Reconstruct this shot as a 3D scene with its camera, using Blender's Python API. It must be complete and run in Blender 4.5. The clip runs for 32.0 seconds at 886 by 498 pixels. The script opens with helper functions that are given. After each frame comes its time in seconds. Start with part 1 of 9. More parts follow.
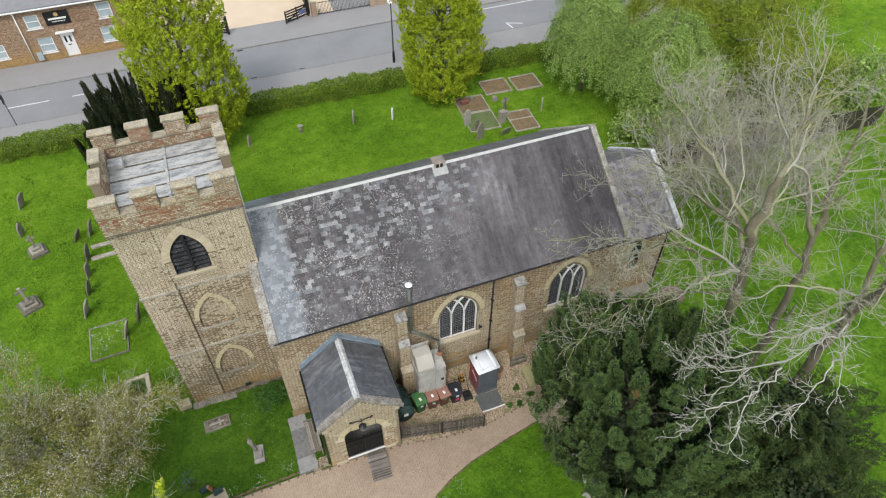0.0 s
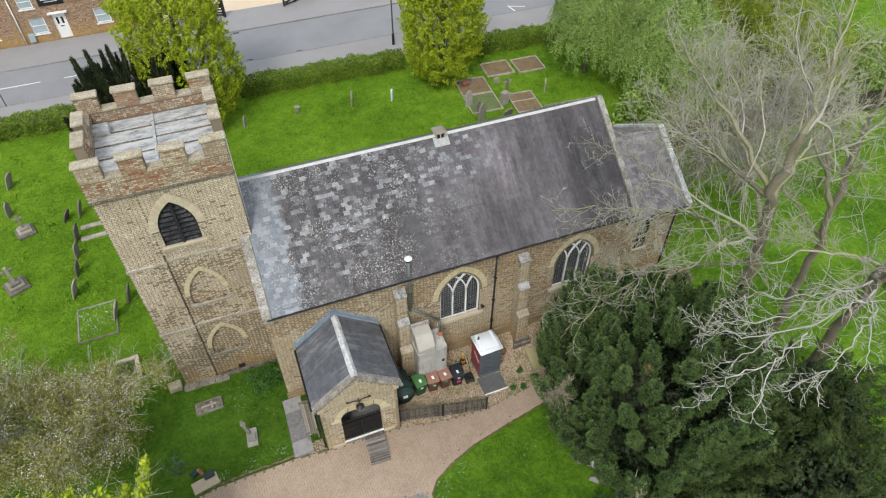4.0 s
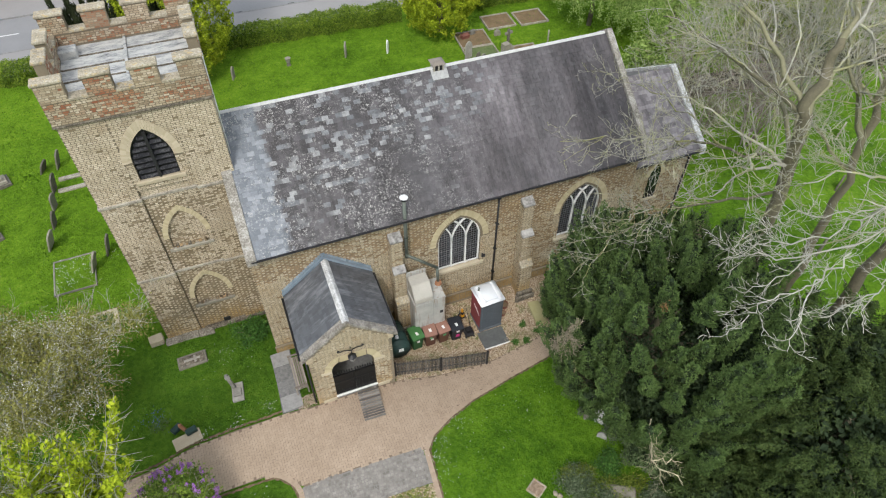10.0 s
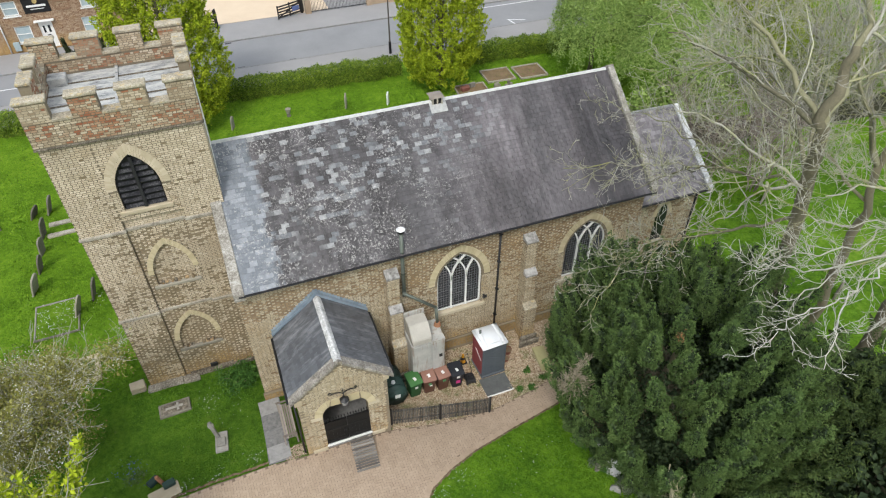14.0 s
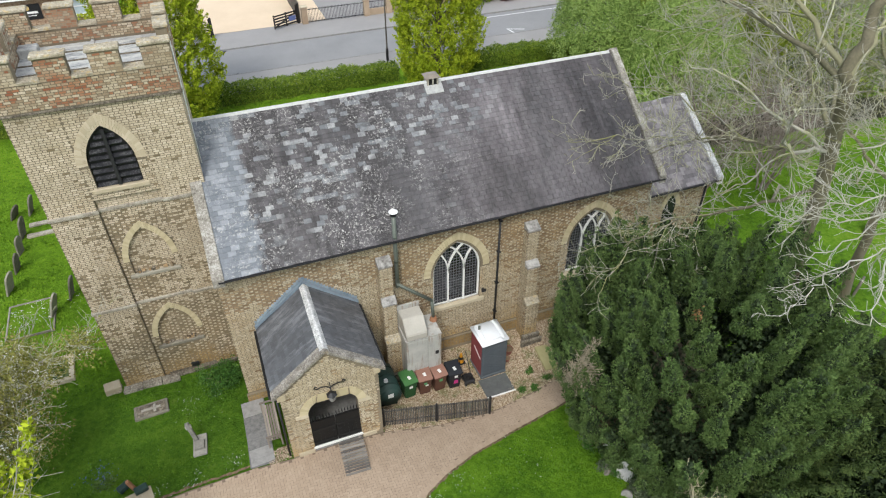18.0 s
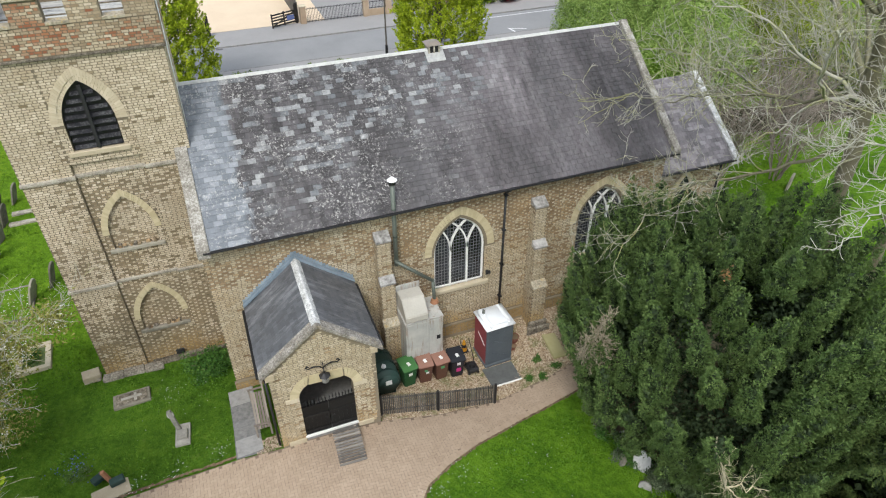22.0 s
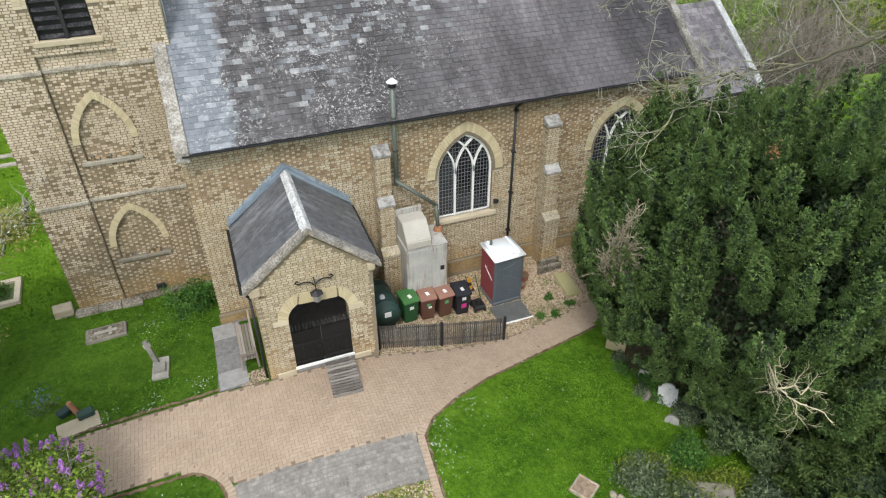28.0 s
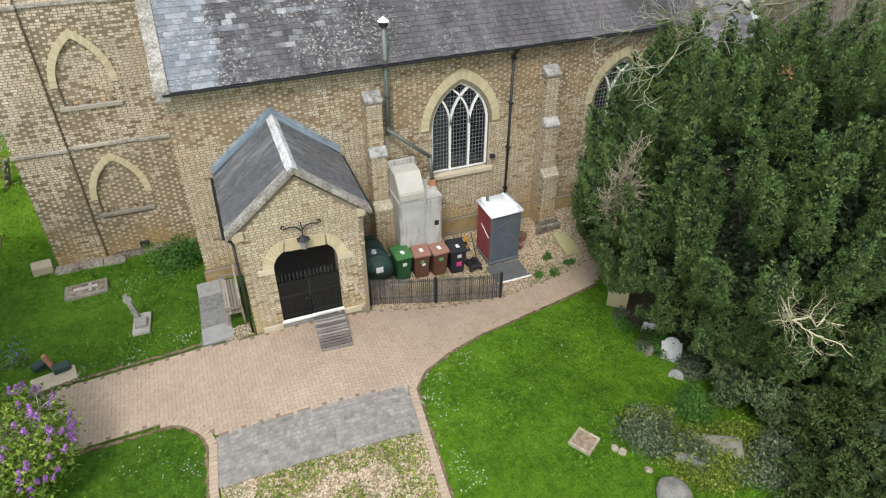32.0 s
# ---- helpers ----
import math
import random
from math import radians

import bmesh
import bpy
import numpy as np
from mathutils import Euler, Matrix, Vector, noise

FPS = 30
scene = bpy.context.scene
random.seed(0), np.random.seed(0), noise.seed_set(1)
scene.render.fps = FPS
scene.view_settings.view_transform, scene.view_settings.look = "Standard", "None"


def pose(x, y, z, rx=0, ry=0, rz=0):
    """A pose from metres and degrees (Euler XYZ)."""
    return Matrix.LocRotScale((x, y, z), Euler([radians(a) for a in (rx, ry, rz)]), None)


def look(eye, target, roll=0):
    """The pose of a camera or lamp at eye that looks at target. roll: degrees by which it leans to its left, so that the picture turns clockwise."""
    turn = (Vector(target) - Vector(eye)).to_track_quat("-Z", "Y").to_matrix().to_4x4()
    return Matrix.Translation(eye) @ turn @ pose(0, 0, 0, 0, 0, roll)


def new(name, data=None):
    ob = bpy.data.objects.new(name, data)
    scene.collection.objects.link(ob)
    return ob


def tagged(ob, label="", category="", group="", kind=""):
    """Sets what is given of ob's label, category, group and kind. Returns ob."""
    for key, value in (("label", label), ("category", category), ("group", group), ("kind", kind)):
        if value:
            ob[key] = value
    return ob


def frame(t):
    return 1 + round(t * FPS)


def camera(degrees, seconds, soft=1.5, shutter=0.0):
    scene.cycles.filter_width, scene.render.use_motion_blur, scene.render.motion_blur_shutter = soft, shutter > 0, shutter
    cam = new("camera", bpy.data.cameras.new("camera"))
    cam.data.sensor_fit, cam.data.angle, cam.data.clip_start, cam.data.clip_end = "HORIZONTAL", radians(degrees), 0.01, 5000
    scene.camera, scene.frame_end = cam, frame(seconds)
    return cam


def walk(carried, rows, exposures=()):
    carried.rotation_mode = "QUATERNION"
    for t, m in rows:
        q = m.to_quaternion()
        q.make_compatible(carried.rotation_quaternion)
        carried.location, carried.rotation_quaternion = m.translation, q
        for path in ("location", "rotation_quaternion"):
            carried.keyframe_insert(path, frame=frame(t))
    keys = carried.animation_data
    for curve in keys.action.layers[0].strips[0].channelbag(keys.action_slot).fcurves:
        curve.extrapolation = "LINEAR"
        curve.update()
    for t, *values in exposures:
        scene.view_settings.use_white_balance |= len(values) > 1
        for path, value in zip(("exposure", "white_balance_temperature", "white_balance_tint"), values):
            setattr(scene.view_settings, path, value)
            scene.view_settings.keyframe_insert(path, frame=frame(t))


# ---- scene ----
cam = camera(68.2, 32.0, 1.15)
METRES, EYE, TILT, LEAN, TURN = 16.2, 29.2, -46.5, 0.0, -21.0
ROWS = [
    (0.0, 0.0, 0.0, 0.0, 0.0, 0.0, -0.0),
    (0.5, 0.0018, 0.0105, -0.0077, 0.02, -0.06, -0.01),
    (1.0, -0.0002, 0.0205, -0.0174, 0.02, -0.1, -0.01),
    (1.5, -0.0034, 0.0278, -0.0288, -0.03, -0.04, -0.03),
    (2.0, -0.0041, 0.0357, -0.0384, -0.06, -0.02, -0.04),
    (2.5, -0.003, 0.0451, -0.047, -0.07, -0.04, -0.06),
    (4.5, -0.0049, 0.0864, -0.0813, -0.02, 0.09, -0.07),
    (5.0, -0.0069, 0.0975, -0.0907, -0.07, 0.08, -0.13),
    (5.5, -0.0089, 0.1056, -0.1006, -0.16, 0.13, -0.19),
    (6.0, -0.0076, 0.1127, -0.1103, -0.14, 0.14, -0.16),
    (6.5, -0.005, 0.1226, -0.1212, -0.13, 0.17, -0.12),
    (7.0, -0.0028, 0.1325, -0.1308, -0.13, 0.11, -0.11),
    (7.5, -0.0013, 0.1431, -0.1402, -0.14, 0.06, -0.13),
    (8.0, -0.0029, 0.1534, -0.1484, -0.2, -0.0, -0.14),
    (8.5, -0.0029, 0.1641, -0.1579, -0.2, 0.01, -0.13),
    (9.0, -0.004, 0.1745, -0.1658, -0.21, -0.03, -0.13),
    (9.5, -0.006, 0.1855, -0.1735, -0.25, -0.62, -0.14),
    (10.0, -0.0049, 0.1939, -0.1828, -0.23, -1.26, -0.12),
    (10.5, -0.005, 0.2036, -0.1923, -0.22, -1.4, -0.12),
    (11.0, -0.0032, 0.2134, -0.2028, -0.19, -0.51, -0.11),
    (11.5, -0.0017, 0.2223, -0.2132, -0.17, 1.4, -0.09),
    (12.0, -0.0006, 0.2322, -0.2216, -0.16, 3.0, -0.09),
    (12.5, -0.0001, 0.2415, -0.2319, -0.13, 3.97, -0.05),
    (13.0, 0.0021, 0.251, -0.2437, -0.05, 4.87, -0.02),
    (13.5, 0.0025, 0.2621, -0.2538, -0.03, 4.9, -0.02),
    (15.5, 0.0095, 0.3183, -0.2979, 0.04, 5.92, 0.02),
    (16.0, 0.0127, 0.3333, -0.3069, 0.02, 6.88, 0.04),
    (16.5, 0.0143, 0.3466, -0.3176, 0.01, 7.71, 0.07),
    (17.0, 0.0137, 0.3574, -0.3305, 0.02, 7.74, 0.11),
    (17.5, 0.0139, 0.3703, -0.3441, 0.08, 7.7, 0.11),
    (18.0, 0.0146, 0.383, -0.3561, 0.07, 7.64, 0.11),
    (18.5, 0.012, 0.397, -0.3666, 0.03, 7.65, 0.11),
    (19.0, 0.0107, 0.41, -0.3817, 0.06, 8.08, 0.11),
    (19.5, 0.0099, 0.421, -0.3915, 0.08, 8.42, 0.1),
    (20.0, 0.0077, 0.4351, -0.4011, 0.07, 8.42, 0.1),
    (20.5, 0.0089, 0.4498, -0.4118, 0.05, 8.37, 0.12),
    (21.0, 0.0111, 0.4647, -0.4222, -0.01, 8.36, 0.12),
    (21.5, 0.0115, 0.4787, -0.4322, 0.03, 8.78, 0.12),
    (22.0, 0.0091, 0.491, -0.4428, 0.03, 9.57, 0.12),
    (22.5, 0.0021, 0.5033, -0.4544, 0.01, 10.22, 0.14),
    (23.0, -0.0005, 0.5154, -0.469, -0.02, 10.25, 0.12),
    (23.5, -0.0008, 0.5274, -0.4822, -0.0, 10.25, 0.12),
    (24.0, -0.0023, 0.5373, -0.4964, -0.04, 10.21, 0.12),
    (24.5, -0.0033, 0.5464, -0.5125, -0.05, 10.19, 0.07),
    (25.0, -0.0024, 0.5564, -0.527, -0.04, 10.19, 0.04),
    (25.5, -0.0006, 0.5671, -0.5413, -0.04, 10.2, 0.02),
    (27.5, 0.0024, 0.622, -0.592, -0.05, 10.28, -0.01),
    (28.0, -0.0014, 0.6417, -0.5959, -0.06, 10.27, 0.0),
    (28.5, -0.0073, 0.6562, -0.6018, -0.1, 10.26, 0.0),
    (29.0, -0.0025, 0.6672, -0.6193, -0.13, 10.28, -0.02),
    (29.5, 0.0012, 0.676, -0.6365, -0.1, 10.27, -0.01),
    (30.0, 0.0049, 0.6868, -0.6485, -0.11, 10.26, -0.05),
    (30.5, 0.0081, 0.6956, -0.6561, -0.11, 10.22, -0.05),
    (31.0, 0.0115, 0.7009, -0.6617, -0.14, 10.21, -0.04),
    (31.5, 0.0109, 0.7043, -0.6668, -0.14, 10.23, -0.03),
    (32.0, 0.0084, 0.7092, -0.6735, -0.14, 10.19, -0.05),
]
walk(cam, [(t, pose(0, 0, EYE, TILT, LEAN, TURN) @ pose(METRES * x, METRES * y, METRES * z, 90 + pitch, roll, yaw)) for t, x, y, z, yaw, pitch, roll in ROWS], [(0.0, 0.3, 6300, 9), (6.0, 0.35, 6300, 9), (16.0, 0.42, 6300, 8), (25.0, 0.51, 6250, 8), (32.0, 0.63, 6250, 8)])

# ---- light ----
world = bpy.data.worlds.new("overcast_sky")
scene.world = world
world.use_nodes = True
wn = world.node_tree.nodes
sky = wn.new("ShaderNodeTexSky")
sky.sky_type, sky.sun_disc = "NISHITA", False
sky.sun_elevation, sky.sun_rotation = radians(52), radians(200)
sky.air_density, sky.dust_density, sky.ozone_density = 1.0, 4.0, 1.0
soft_sky = wn.new("ShaderNodeMixRGB")
soft_sky.inputs[0].default_value = 0.55
soft_sky.inputs[2].default_value = (7.0, 7.3, 7.6, 1)
world.node_tree.links.new(sky.outputs[0], soft_sky.inputs[1])
world.node_tree.links.new(soft_sky.outputs[0], wn["Background"].inputs[0])
wn["Background"].inputs[1].default_value = 0.15
sun = new("sun", bpy.data.lights.new("sun", "SUN"))
sun.data.energy, sun.data.angle, sun.data.color = 1.5, radians(12), (1.0, 0.96, 0.9)
sun.matrix_world = look((-30, -50, 75), (0, 0, 0))

# ---- materials ----
MATS = {}


def mat(name, build):
    if name not in MATS:
        m = bpy.data.materials.new(name)
        m.use_nodes = True
        build(Nodes(m))
        MATS[name] = m
    return MATS[name]


class Nodes:
    """Short hand for wiring a material."""

    def __init__(self, m):
        self.t = m.node_tree
        self.b = self.t.nodes["Principled BSDF"]
        self.pos = self.add("ShaderNodeNewGeometry").outputs["Position"]

    def add(self, kind):
        return self.t.nodes.new(kind)

    def put(self, sock, v):
        if isinstance(v, bpy.types.NodeSocket):
            self.t.links.new(v, sock)
        elif isinstance(v, (tuple, list)) and len(v) == 3 and sock.type == "RGBA":
            sock.default_value = (*v, 1)
        else:
            sock.default_value = v

    def noise(self, scale, detail=4, rough=0.6, vec=None, squash=None):
        n = self.add("ShaderNodeTexNoise")
        v = vec or self.pos
        if squash:
            mp = self.add("ShaderNodeMapping")
            self.put(mp.inputs[0], v)
            mp.inputs["Scale"].default_value = squash
            v = mp.outputs[0]
        self.put(n.inputs["Vector"], v)
        n.inputs["Scale"].default_value, n.inputs["Detail"].default_value, n.inputs["Roughness"].default_value = scale, detail, rough
        return n.outputs["Fac"]

    def ramp(self, fac, *stops):
        r = self.add("ShaderNodeValToRGB")
        el = r.color_ramp.elements
        while len(el) < len(stops):
            el.new(0.5)
        for e, (p, c) in zip(el, stops):
            e.position = p
            e.color = (*c, 1) if isinstance(c, tuple) else (c, c, c, 1)
        self.put(r.inputs[0], fac)
        return r.outputs[0]

    def mix(self, fac, a, b, mode="MIX"):
        n = self.add("ShaderNodeMixRGB")
        n.blend_type = mode
        self.put(n.inputs[0], fac), self.put(n.inputs[1], a), self.put(n.inputs[2], b)
        return n.outputs[0]

    def math(self, op, a, b=0.0):
        n = self.add("ShaderNodeMath")
        n.operation = op
        self.put(n.inputs[0], a), self.put(n.inputs[1], b)
        return n.outputs[0]

    def rnd(self):
        """One number a piece, whether it is an object or an island of a joined mesh."""
        a = self.add("ShaderNodeObjectInfo").outputs["Random"]
        b = self.add("ShaderNodeNewGeometry").outputs["Random Per Island"]
        return self.math("FRACT", self.math("ADD", a, b))

    def bump(self, h, strength=0.4, dist=0.01):
        n = self.add("ShaderNodeBump")
        n.inputs["Strength"].default_value, n.inputs["Distance"].default_value = strength, dist
        self.put(n.inputs["Height"], h)
        self.put(self.b.inputs["Normal"], n.outputs[0])

    def base(self, col, rough=0.8, metal=0.0, spec=0.3):
        self.put(self.b.inputs["Base Color"], col), self.put(self.b.inputs["Roughness"], rough)
        self.put(self.b.inputs["Metallic"], metal), self.put(self.b.inputs["Specular IOR Level"], spec)


def mottled(name, dark, light, scale=3.0, rough=0.85, fine=40.0, bump=0.4, metal=0.0, spec=0.3, dist=0.01, vary=0.35):
    """A surface with broad stains, fine grain and a shade of its own for each piece."""
    def build(n):
        big = n.noise(scale, 5, 0.65)
        small = n.noise(fine, 3, 0.6)
        f = n.math("ADD", n.math("MULTIPLY", big, 0.65), n.math("MULTIPLY", small, 0.35))
        f = n.math("ADD", n.math("MULTIPLY", f, 1.0 - vary), n.math("MULTIPLY", n.rnd(), vary))
        n.base(n.ramp(f, (0.28, dark), (0.72, light)), rough, metal, spec)
        n.bump(small, bump, dist)
    return mat(name, build)


def brick_build(stops, grime, rust=0.0):
    def build(n):
        r = n.rnd()
        c = n.ramp(r, *stops)
        stain = n.noise(0.45, 5, 0.65)
        c = n.mix(n.math("MULTIPLY", n.ramp(stain, (0.44, 0.0), (0.7, 1.0)), 0.5), c, grime)
        c = n.mix(0.32, c, n.ramp(n.noise(18, 5, 0.75), (0.3, (0.2, 0.19, 0.17)), (0.7, (0.66, 0.64, 0.6))), "OVERLAY")
        ochre = n.ramp(n.noise(0.8, 4, 0.6), (0.52, 0.0), (0.68, 1.0))
        c = n.mix(n.math("MULTIPLY", ochre, rust), c, (0.42, 0.26, 0.1))
        sep = n.add("ShaderNodeSeparateXYZ")
        n.put(sep.inputs[0], n.pos)
        damp = n.ramp(n.math("SUBTRACT", n.math("MULTIPLY", n.noise(0.9, 4, 0.6), 2.6), sep.outputs[2]), (0.0, 0.0), (1.0, 1.0))
        c = n.mix(n.math("MULTIPLY", damp, 0.62), c, n.ramp(n.noise(5, 4, 0.7), (0.35, (0.3, 0.185, 0.06)), (0.65, (0.48, 0.31, 0.1))))
        n.base(c, 0.92, 0, 0.15)
        n.bump(n.noise(60, 3), 0.35, 0.003)
    return build


M_BRICK = mat("buff_brick", brick_build(((0.0, (0.36, 0.3, 0.2)), (0.15, (0.435, 0.37, 0.257)), (0.7, (0.5, 0.43, 0.312)), (1.0, (0.57, 0.5, 0.382))), (0.3, 0.245, 0.165), 0.25))
M_HEADER = mat("brown_header_brick", brick_build(((0.0, (0.2, 0.135, 0.08)), (0.4, (0.28, 0.195, 0.117)), (0.8, (0.35, 0.255, 0.155)), (1.0, (0.42, 0.32, 0.2))), (0.24, 0.18, 0.11), 0.2))
M_REDBRICK = mat("patched_red_brick", brick_build(((0.0, (0.27, 0.1, 0.055)), (0.35, (0.35, 0.16, 0.09)), (0.7, (0.36, 0.21, 0.13)), (1.0, (0.4, 0.3, 0.21))), (0.22, 0.17, 0.12), 0.1))
# stained plinth brick, its tone also lowered for the shade behind the cabin
M_PLINTH = mat("dark_plinth_brick", brick_build(((0.0, (0.1, 0.08, 0.055)), (0.5, (0.19, 0.155, 0.105)), (1.0, (0.3, 0.25, 0.18))), (0.08, 0.07, 0.055), 0.1))
M_TBRICK = mat("weathered_tower_brick", brick_build(((0.0, (0.42, 0.35, 0.25)), (0.12, (0.5, 0.425, 0.315)), (0.8, (0.56, 0.485, 0.37)), (1.0, (0.64, 0.57, 0.455))), (0.24, 0.195, 0.13), 0.12))
M_THEADER = mat("weathered_tower_header", brick_build(((0.0, (0.17, 0.135, 0.085)), (0.4, (0.225, 0.18, 0.115)), (0.8, (0.28, 0.225, 0.15)), (1.0, (0.35, 0.285, 0.195))), (0.17, 0.135, 0.09), 0.1))
M_MORTAR = mottled("lime_mortar", (0.135, 0.11, 0.076), (0.255, 0.213, 0.15), 1.2, 0.95, 25)
M_CAPSTONE = mottled("grey_cap_stone", (0.1, 0.095, 0.088), (0.52, 0.51, 0.49), 4.5, 0.8, 9, 0.6, vary=0.1)
M_RIDGE = mottled("lichened_ridge", (0.2, 0.205, 0.205), (0.55, 0.55, 0.53), 3.0, 0.85, 12, 0.5)
M_STONE = mottled("limestone", (0.36, 0.3, 0.2), (0.6, 0.53, 0.4), 2.0, 0.9, 30)
M_TARCH = mottled("pale_brick_arch", (0.46, 0.385, 0.27), (0.6, 0.52, 0.39), 3.0, 0.9, 30, vary=0.35)
M_ARCH = mottled("gauged_brick_arch", (0.43, 0.365, 0.225), (0.58, 0.505, 0.335), 3.0, 0.9, 30, vary=0.3)


def lichen_build(dark, mid, pale, orange=0.0):
    def build(n):
        f = n.math("ADD", n.math("MULTIPLY", n.noise(2.5, 4, 0.6), 0.35), n.math("MULTIPLY", n.noise(15, 5, 0.8), 0.65))
        c = n.ramp(f, (0.36, dark), (0.5, mid), (0.6, pale))
        gold = n.ramp(n.noise(5, 4, 0.7), (0.55, 0.0), (0.63, 1.0))
        c = n.mix(n.math("MULTIPLY", gold, orange), c, (0.46, 0.3, 0.06))
        n.base(c, 0.95, 0, 0.15)
        n.bump(n.noise(40, 4), 0.7, 0.01)
    return build


M_COPING = mat("lichened_coping", lichen_build((0.1, 0.09, 0.076), (0.27, 0.25, 0.215), (0.46, 0.445, 0.41)))
M_PCOPE = mat("mossy_gable_coping", lichen_build((0.1, 0.09, 0.075), (0.24, 0.22, 0.19), (0.4, 0.38, 0.345), 0.15))
M_VERGE = mat("flaking_white_verge", lichen_build((0.2, 0.2, 0.19), (0.5, 0.5, 0.49), (0.74, 0.74, 0.72)))
M_MERLON = mat("merlon_coping_stone", lichen_build((0.17, 0.15, 0.11), (0.35, 0.31, 0.23), (0.5, 0.46, 0.37), 0.5))
M_STRING = mat("weathered_string_stone", lichen_build((0.17, 0.15, 0.12), (0.34, 0.31, 0.255), (0.46, 0.43, 0.36)))
M_FOOT = mat("crumbling_foot_stone", lichen_build((0.06, 0.055, 0.045), (0.23, 0.21, 0.17), (0.42, 0.39, 0.33)))
M_STRING_DARK = mat("blackened_string_stone", lichen_build((0.04, 0.036, 0.03), (0.15, 0.13, 0.1), (0.3, 0.27, 0.22)))
M_LOUVRE = mat("streaked_louvre", lichen_build((0.012, 0.013, 0.015), (0.03, 0.03, 0.034), (0.09, 0.09, 0.092)))
def lead_build(n):
    a, b = n.noise(1.6, 8, 0.8, None, (0.8, 2.4, 1.0)), n.noise(9, 6, 0.8)
    c = n.ramp(a, (0.34, (0.1, 0.105, 0.11)), (0.46, (0.32, 0.33, 0.33)), (0.56, (0.5, 0.5, 0.47)), (0.7, (0.42, 0.42, 0.44)))
    c = n.mix(n.math("MULTIPLY", n.ramp(b, (0.55, 0.0), (0.65, 1.0)), 0.5), c, (0.56, 0.55, 0.5))
    n.base(c, 0.6, 0, 0.4)
    n.bump(b, 0.3, 0.01)


M_LEAD = mat("weathered_lead", lead_build)
M_FLASH = mottled("pale_lead_flashing", (0.5, 0.51, 0.52), (0.72, 0.72, 0.7), 2.5, 0.6, 20, 0.3)
M_BLUELEAD = mottled("blue_grey_flashing", (0.15, 0.195, 0.24), (0.3, 0.36, 0.41), 2.5, 0.6, 20, 0.3)


def slate_build(n):
    r = n.rnd()
    r2 = n.math("FRACT", n.math("MULTIPLY", r, 7.31))
    sep = n.add("ShaderNodeSeparateXYZ")
    n.put(sep.inputs[0], n.pos)
    x = n.math("DIVIDE", sep.outputs[0], 18.0)
    up = n.math("DIVIDE", n.math("SUBTRACT", sep.outputs[2], 6.5), 3.6)
    east = n.ramp(n.math("ADD", x, n.math("MULTIPLY", n.noise(0.5, 3), 0.16)), (0.42, 0.0), (0.62, 1.0))
    west = n.math("SUBTRACT", 1.0, east)
    # bare slate: purple-brown, darker in drawn-out stains
    c = n.ramp(r, (0.0, (0.036, 0.033, 0.034)), (0.5, (0.056, 0.051, 0.053)), (1.0, (0.088, 0.082, 0.085)))
    c = n.mix(0.45, c, n.ramp(n.noise(13, 5, 0.75), (0.32, (0.2, 0.2, 0.2)), (0.68, (0.7, 0.7, 0.7))), "OVERLAY")
    stain = n.ramp(n.noise(0.8, 5, 0.65, None, (1.0, 0.35, 0.35)), (0.42, 0.0), (0.6, 1.0))
    c = n.mix(n.math("MULTIPLY", stain, n.math("MULTIPLY", west, 0.6)), c, (0.046, 0.042, 0.042))
    blot = n.ramp(n.noise(0.4, 5, 0.65, None, (1.0, 0.45, 0.45)), (0.38, (0.042, 0.038, 0.04)), (0.5, (0.068, 0.061, 0.063)), (0.6, (0.105, 0.094, 0.099)), (0.72, (0.17, 0.155, 0.162)))
    fine = n.ramp(n.noise(4.5, 4, 0.7, None, (1.0, 0.1, 0.1)), (0.3, (0.28, 0.28, 0.28)), (0.7, (0.72, 0.72, 0.72)))
    blot = n.mix(0.8, blot, fine, "OVERLAY")
    blot = n.mix(0.35, blot, n.ramp(r, (0.0, (0.35, 0.35, 0.35)), (1.0, (0.65, 0.65, 0.65))), "OVERLAY")
    c = n.mix(n.math("MULTIPLY", east, 0.9), c, blot)
    wash = n.ramp(n.noise(0.55, 4, 0.6, None, (1.0, 0.22, 0.22)), (0.5, 0.0), (0.7, 1.0))
    c = n.mix(n.math("MULTIPLY", wash, 0.3), c, (0.17, 0.168, 0.175))
    run = n.ramp(n.noise(1.7, 5, 0.65, None, (1.0, 0.13, 0.13)), (0.5, 0.0), (0.66, 1.0))
    c = n.mix(n.math("MULTIPLY", run, 0.3), c, (0.19, 0.178, 0.182))
    # the chancel's paler, pinkish slates
    far = n.ramp(n.math("DIVIDE", sep.outputs[0], 20.0), (0.81, 0.0), (0.825, 1.0))
    pinkish = n.mix(0.6, n.ramp(r, (0.0, (0.14, 0.126, 0.13)), (0.6, (0.22, 0.2, 0.206)), (1.0, (0.31, 0.288, 0.29))), fine, "OVERLAY")
    c = n.mix(n.math("MULTIPLY", far, 0.85), c, pinkish)
    # newer blue-grey slates in clusters
    patch = n.ramp(n.math("ADD", n.noise(0.42, 3, 0.55, None, (1.0, 0.6, 0.6)), n.math("MULTIPLY", n.math("SUBTRACT", up, 0.5), 0.26)), (0.45, 0.0), (0.54, 1.0))
    def near(x, y, z, reach):
        v = n.add("ShaderNodeVectorMath")
        v.operation = "DISTANCE"
        n.put(v.inputs[0], n.pos)
        v.inputs[1].default_value = (x, y, z)
        return n.ramp(n.math("DIVIDE", v.outputs["Value"], reach), (0.45, 1.0), (1.0, 0.0))
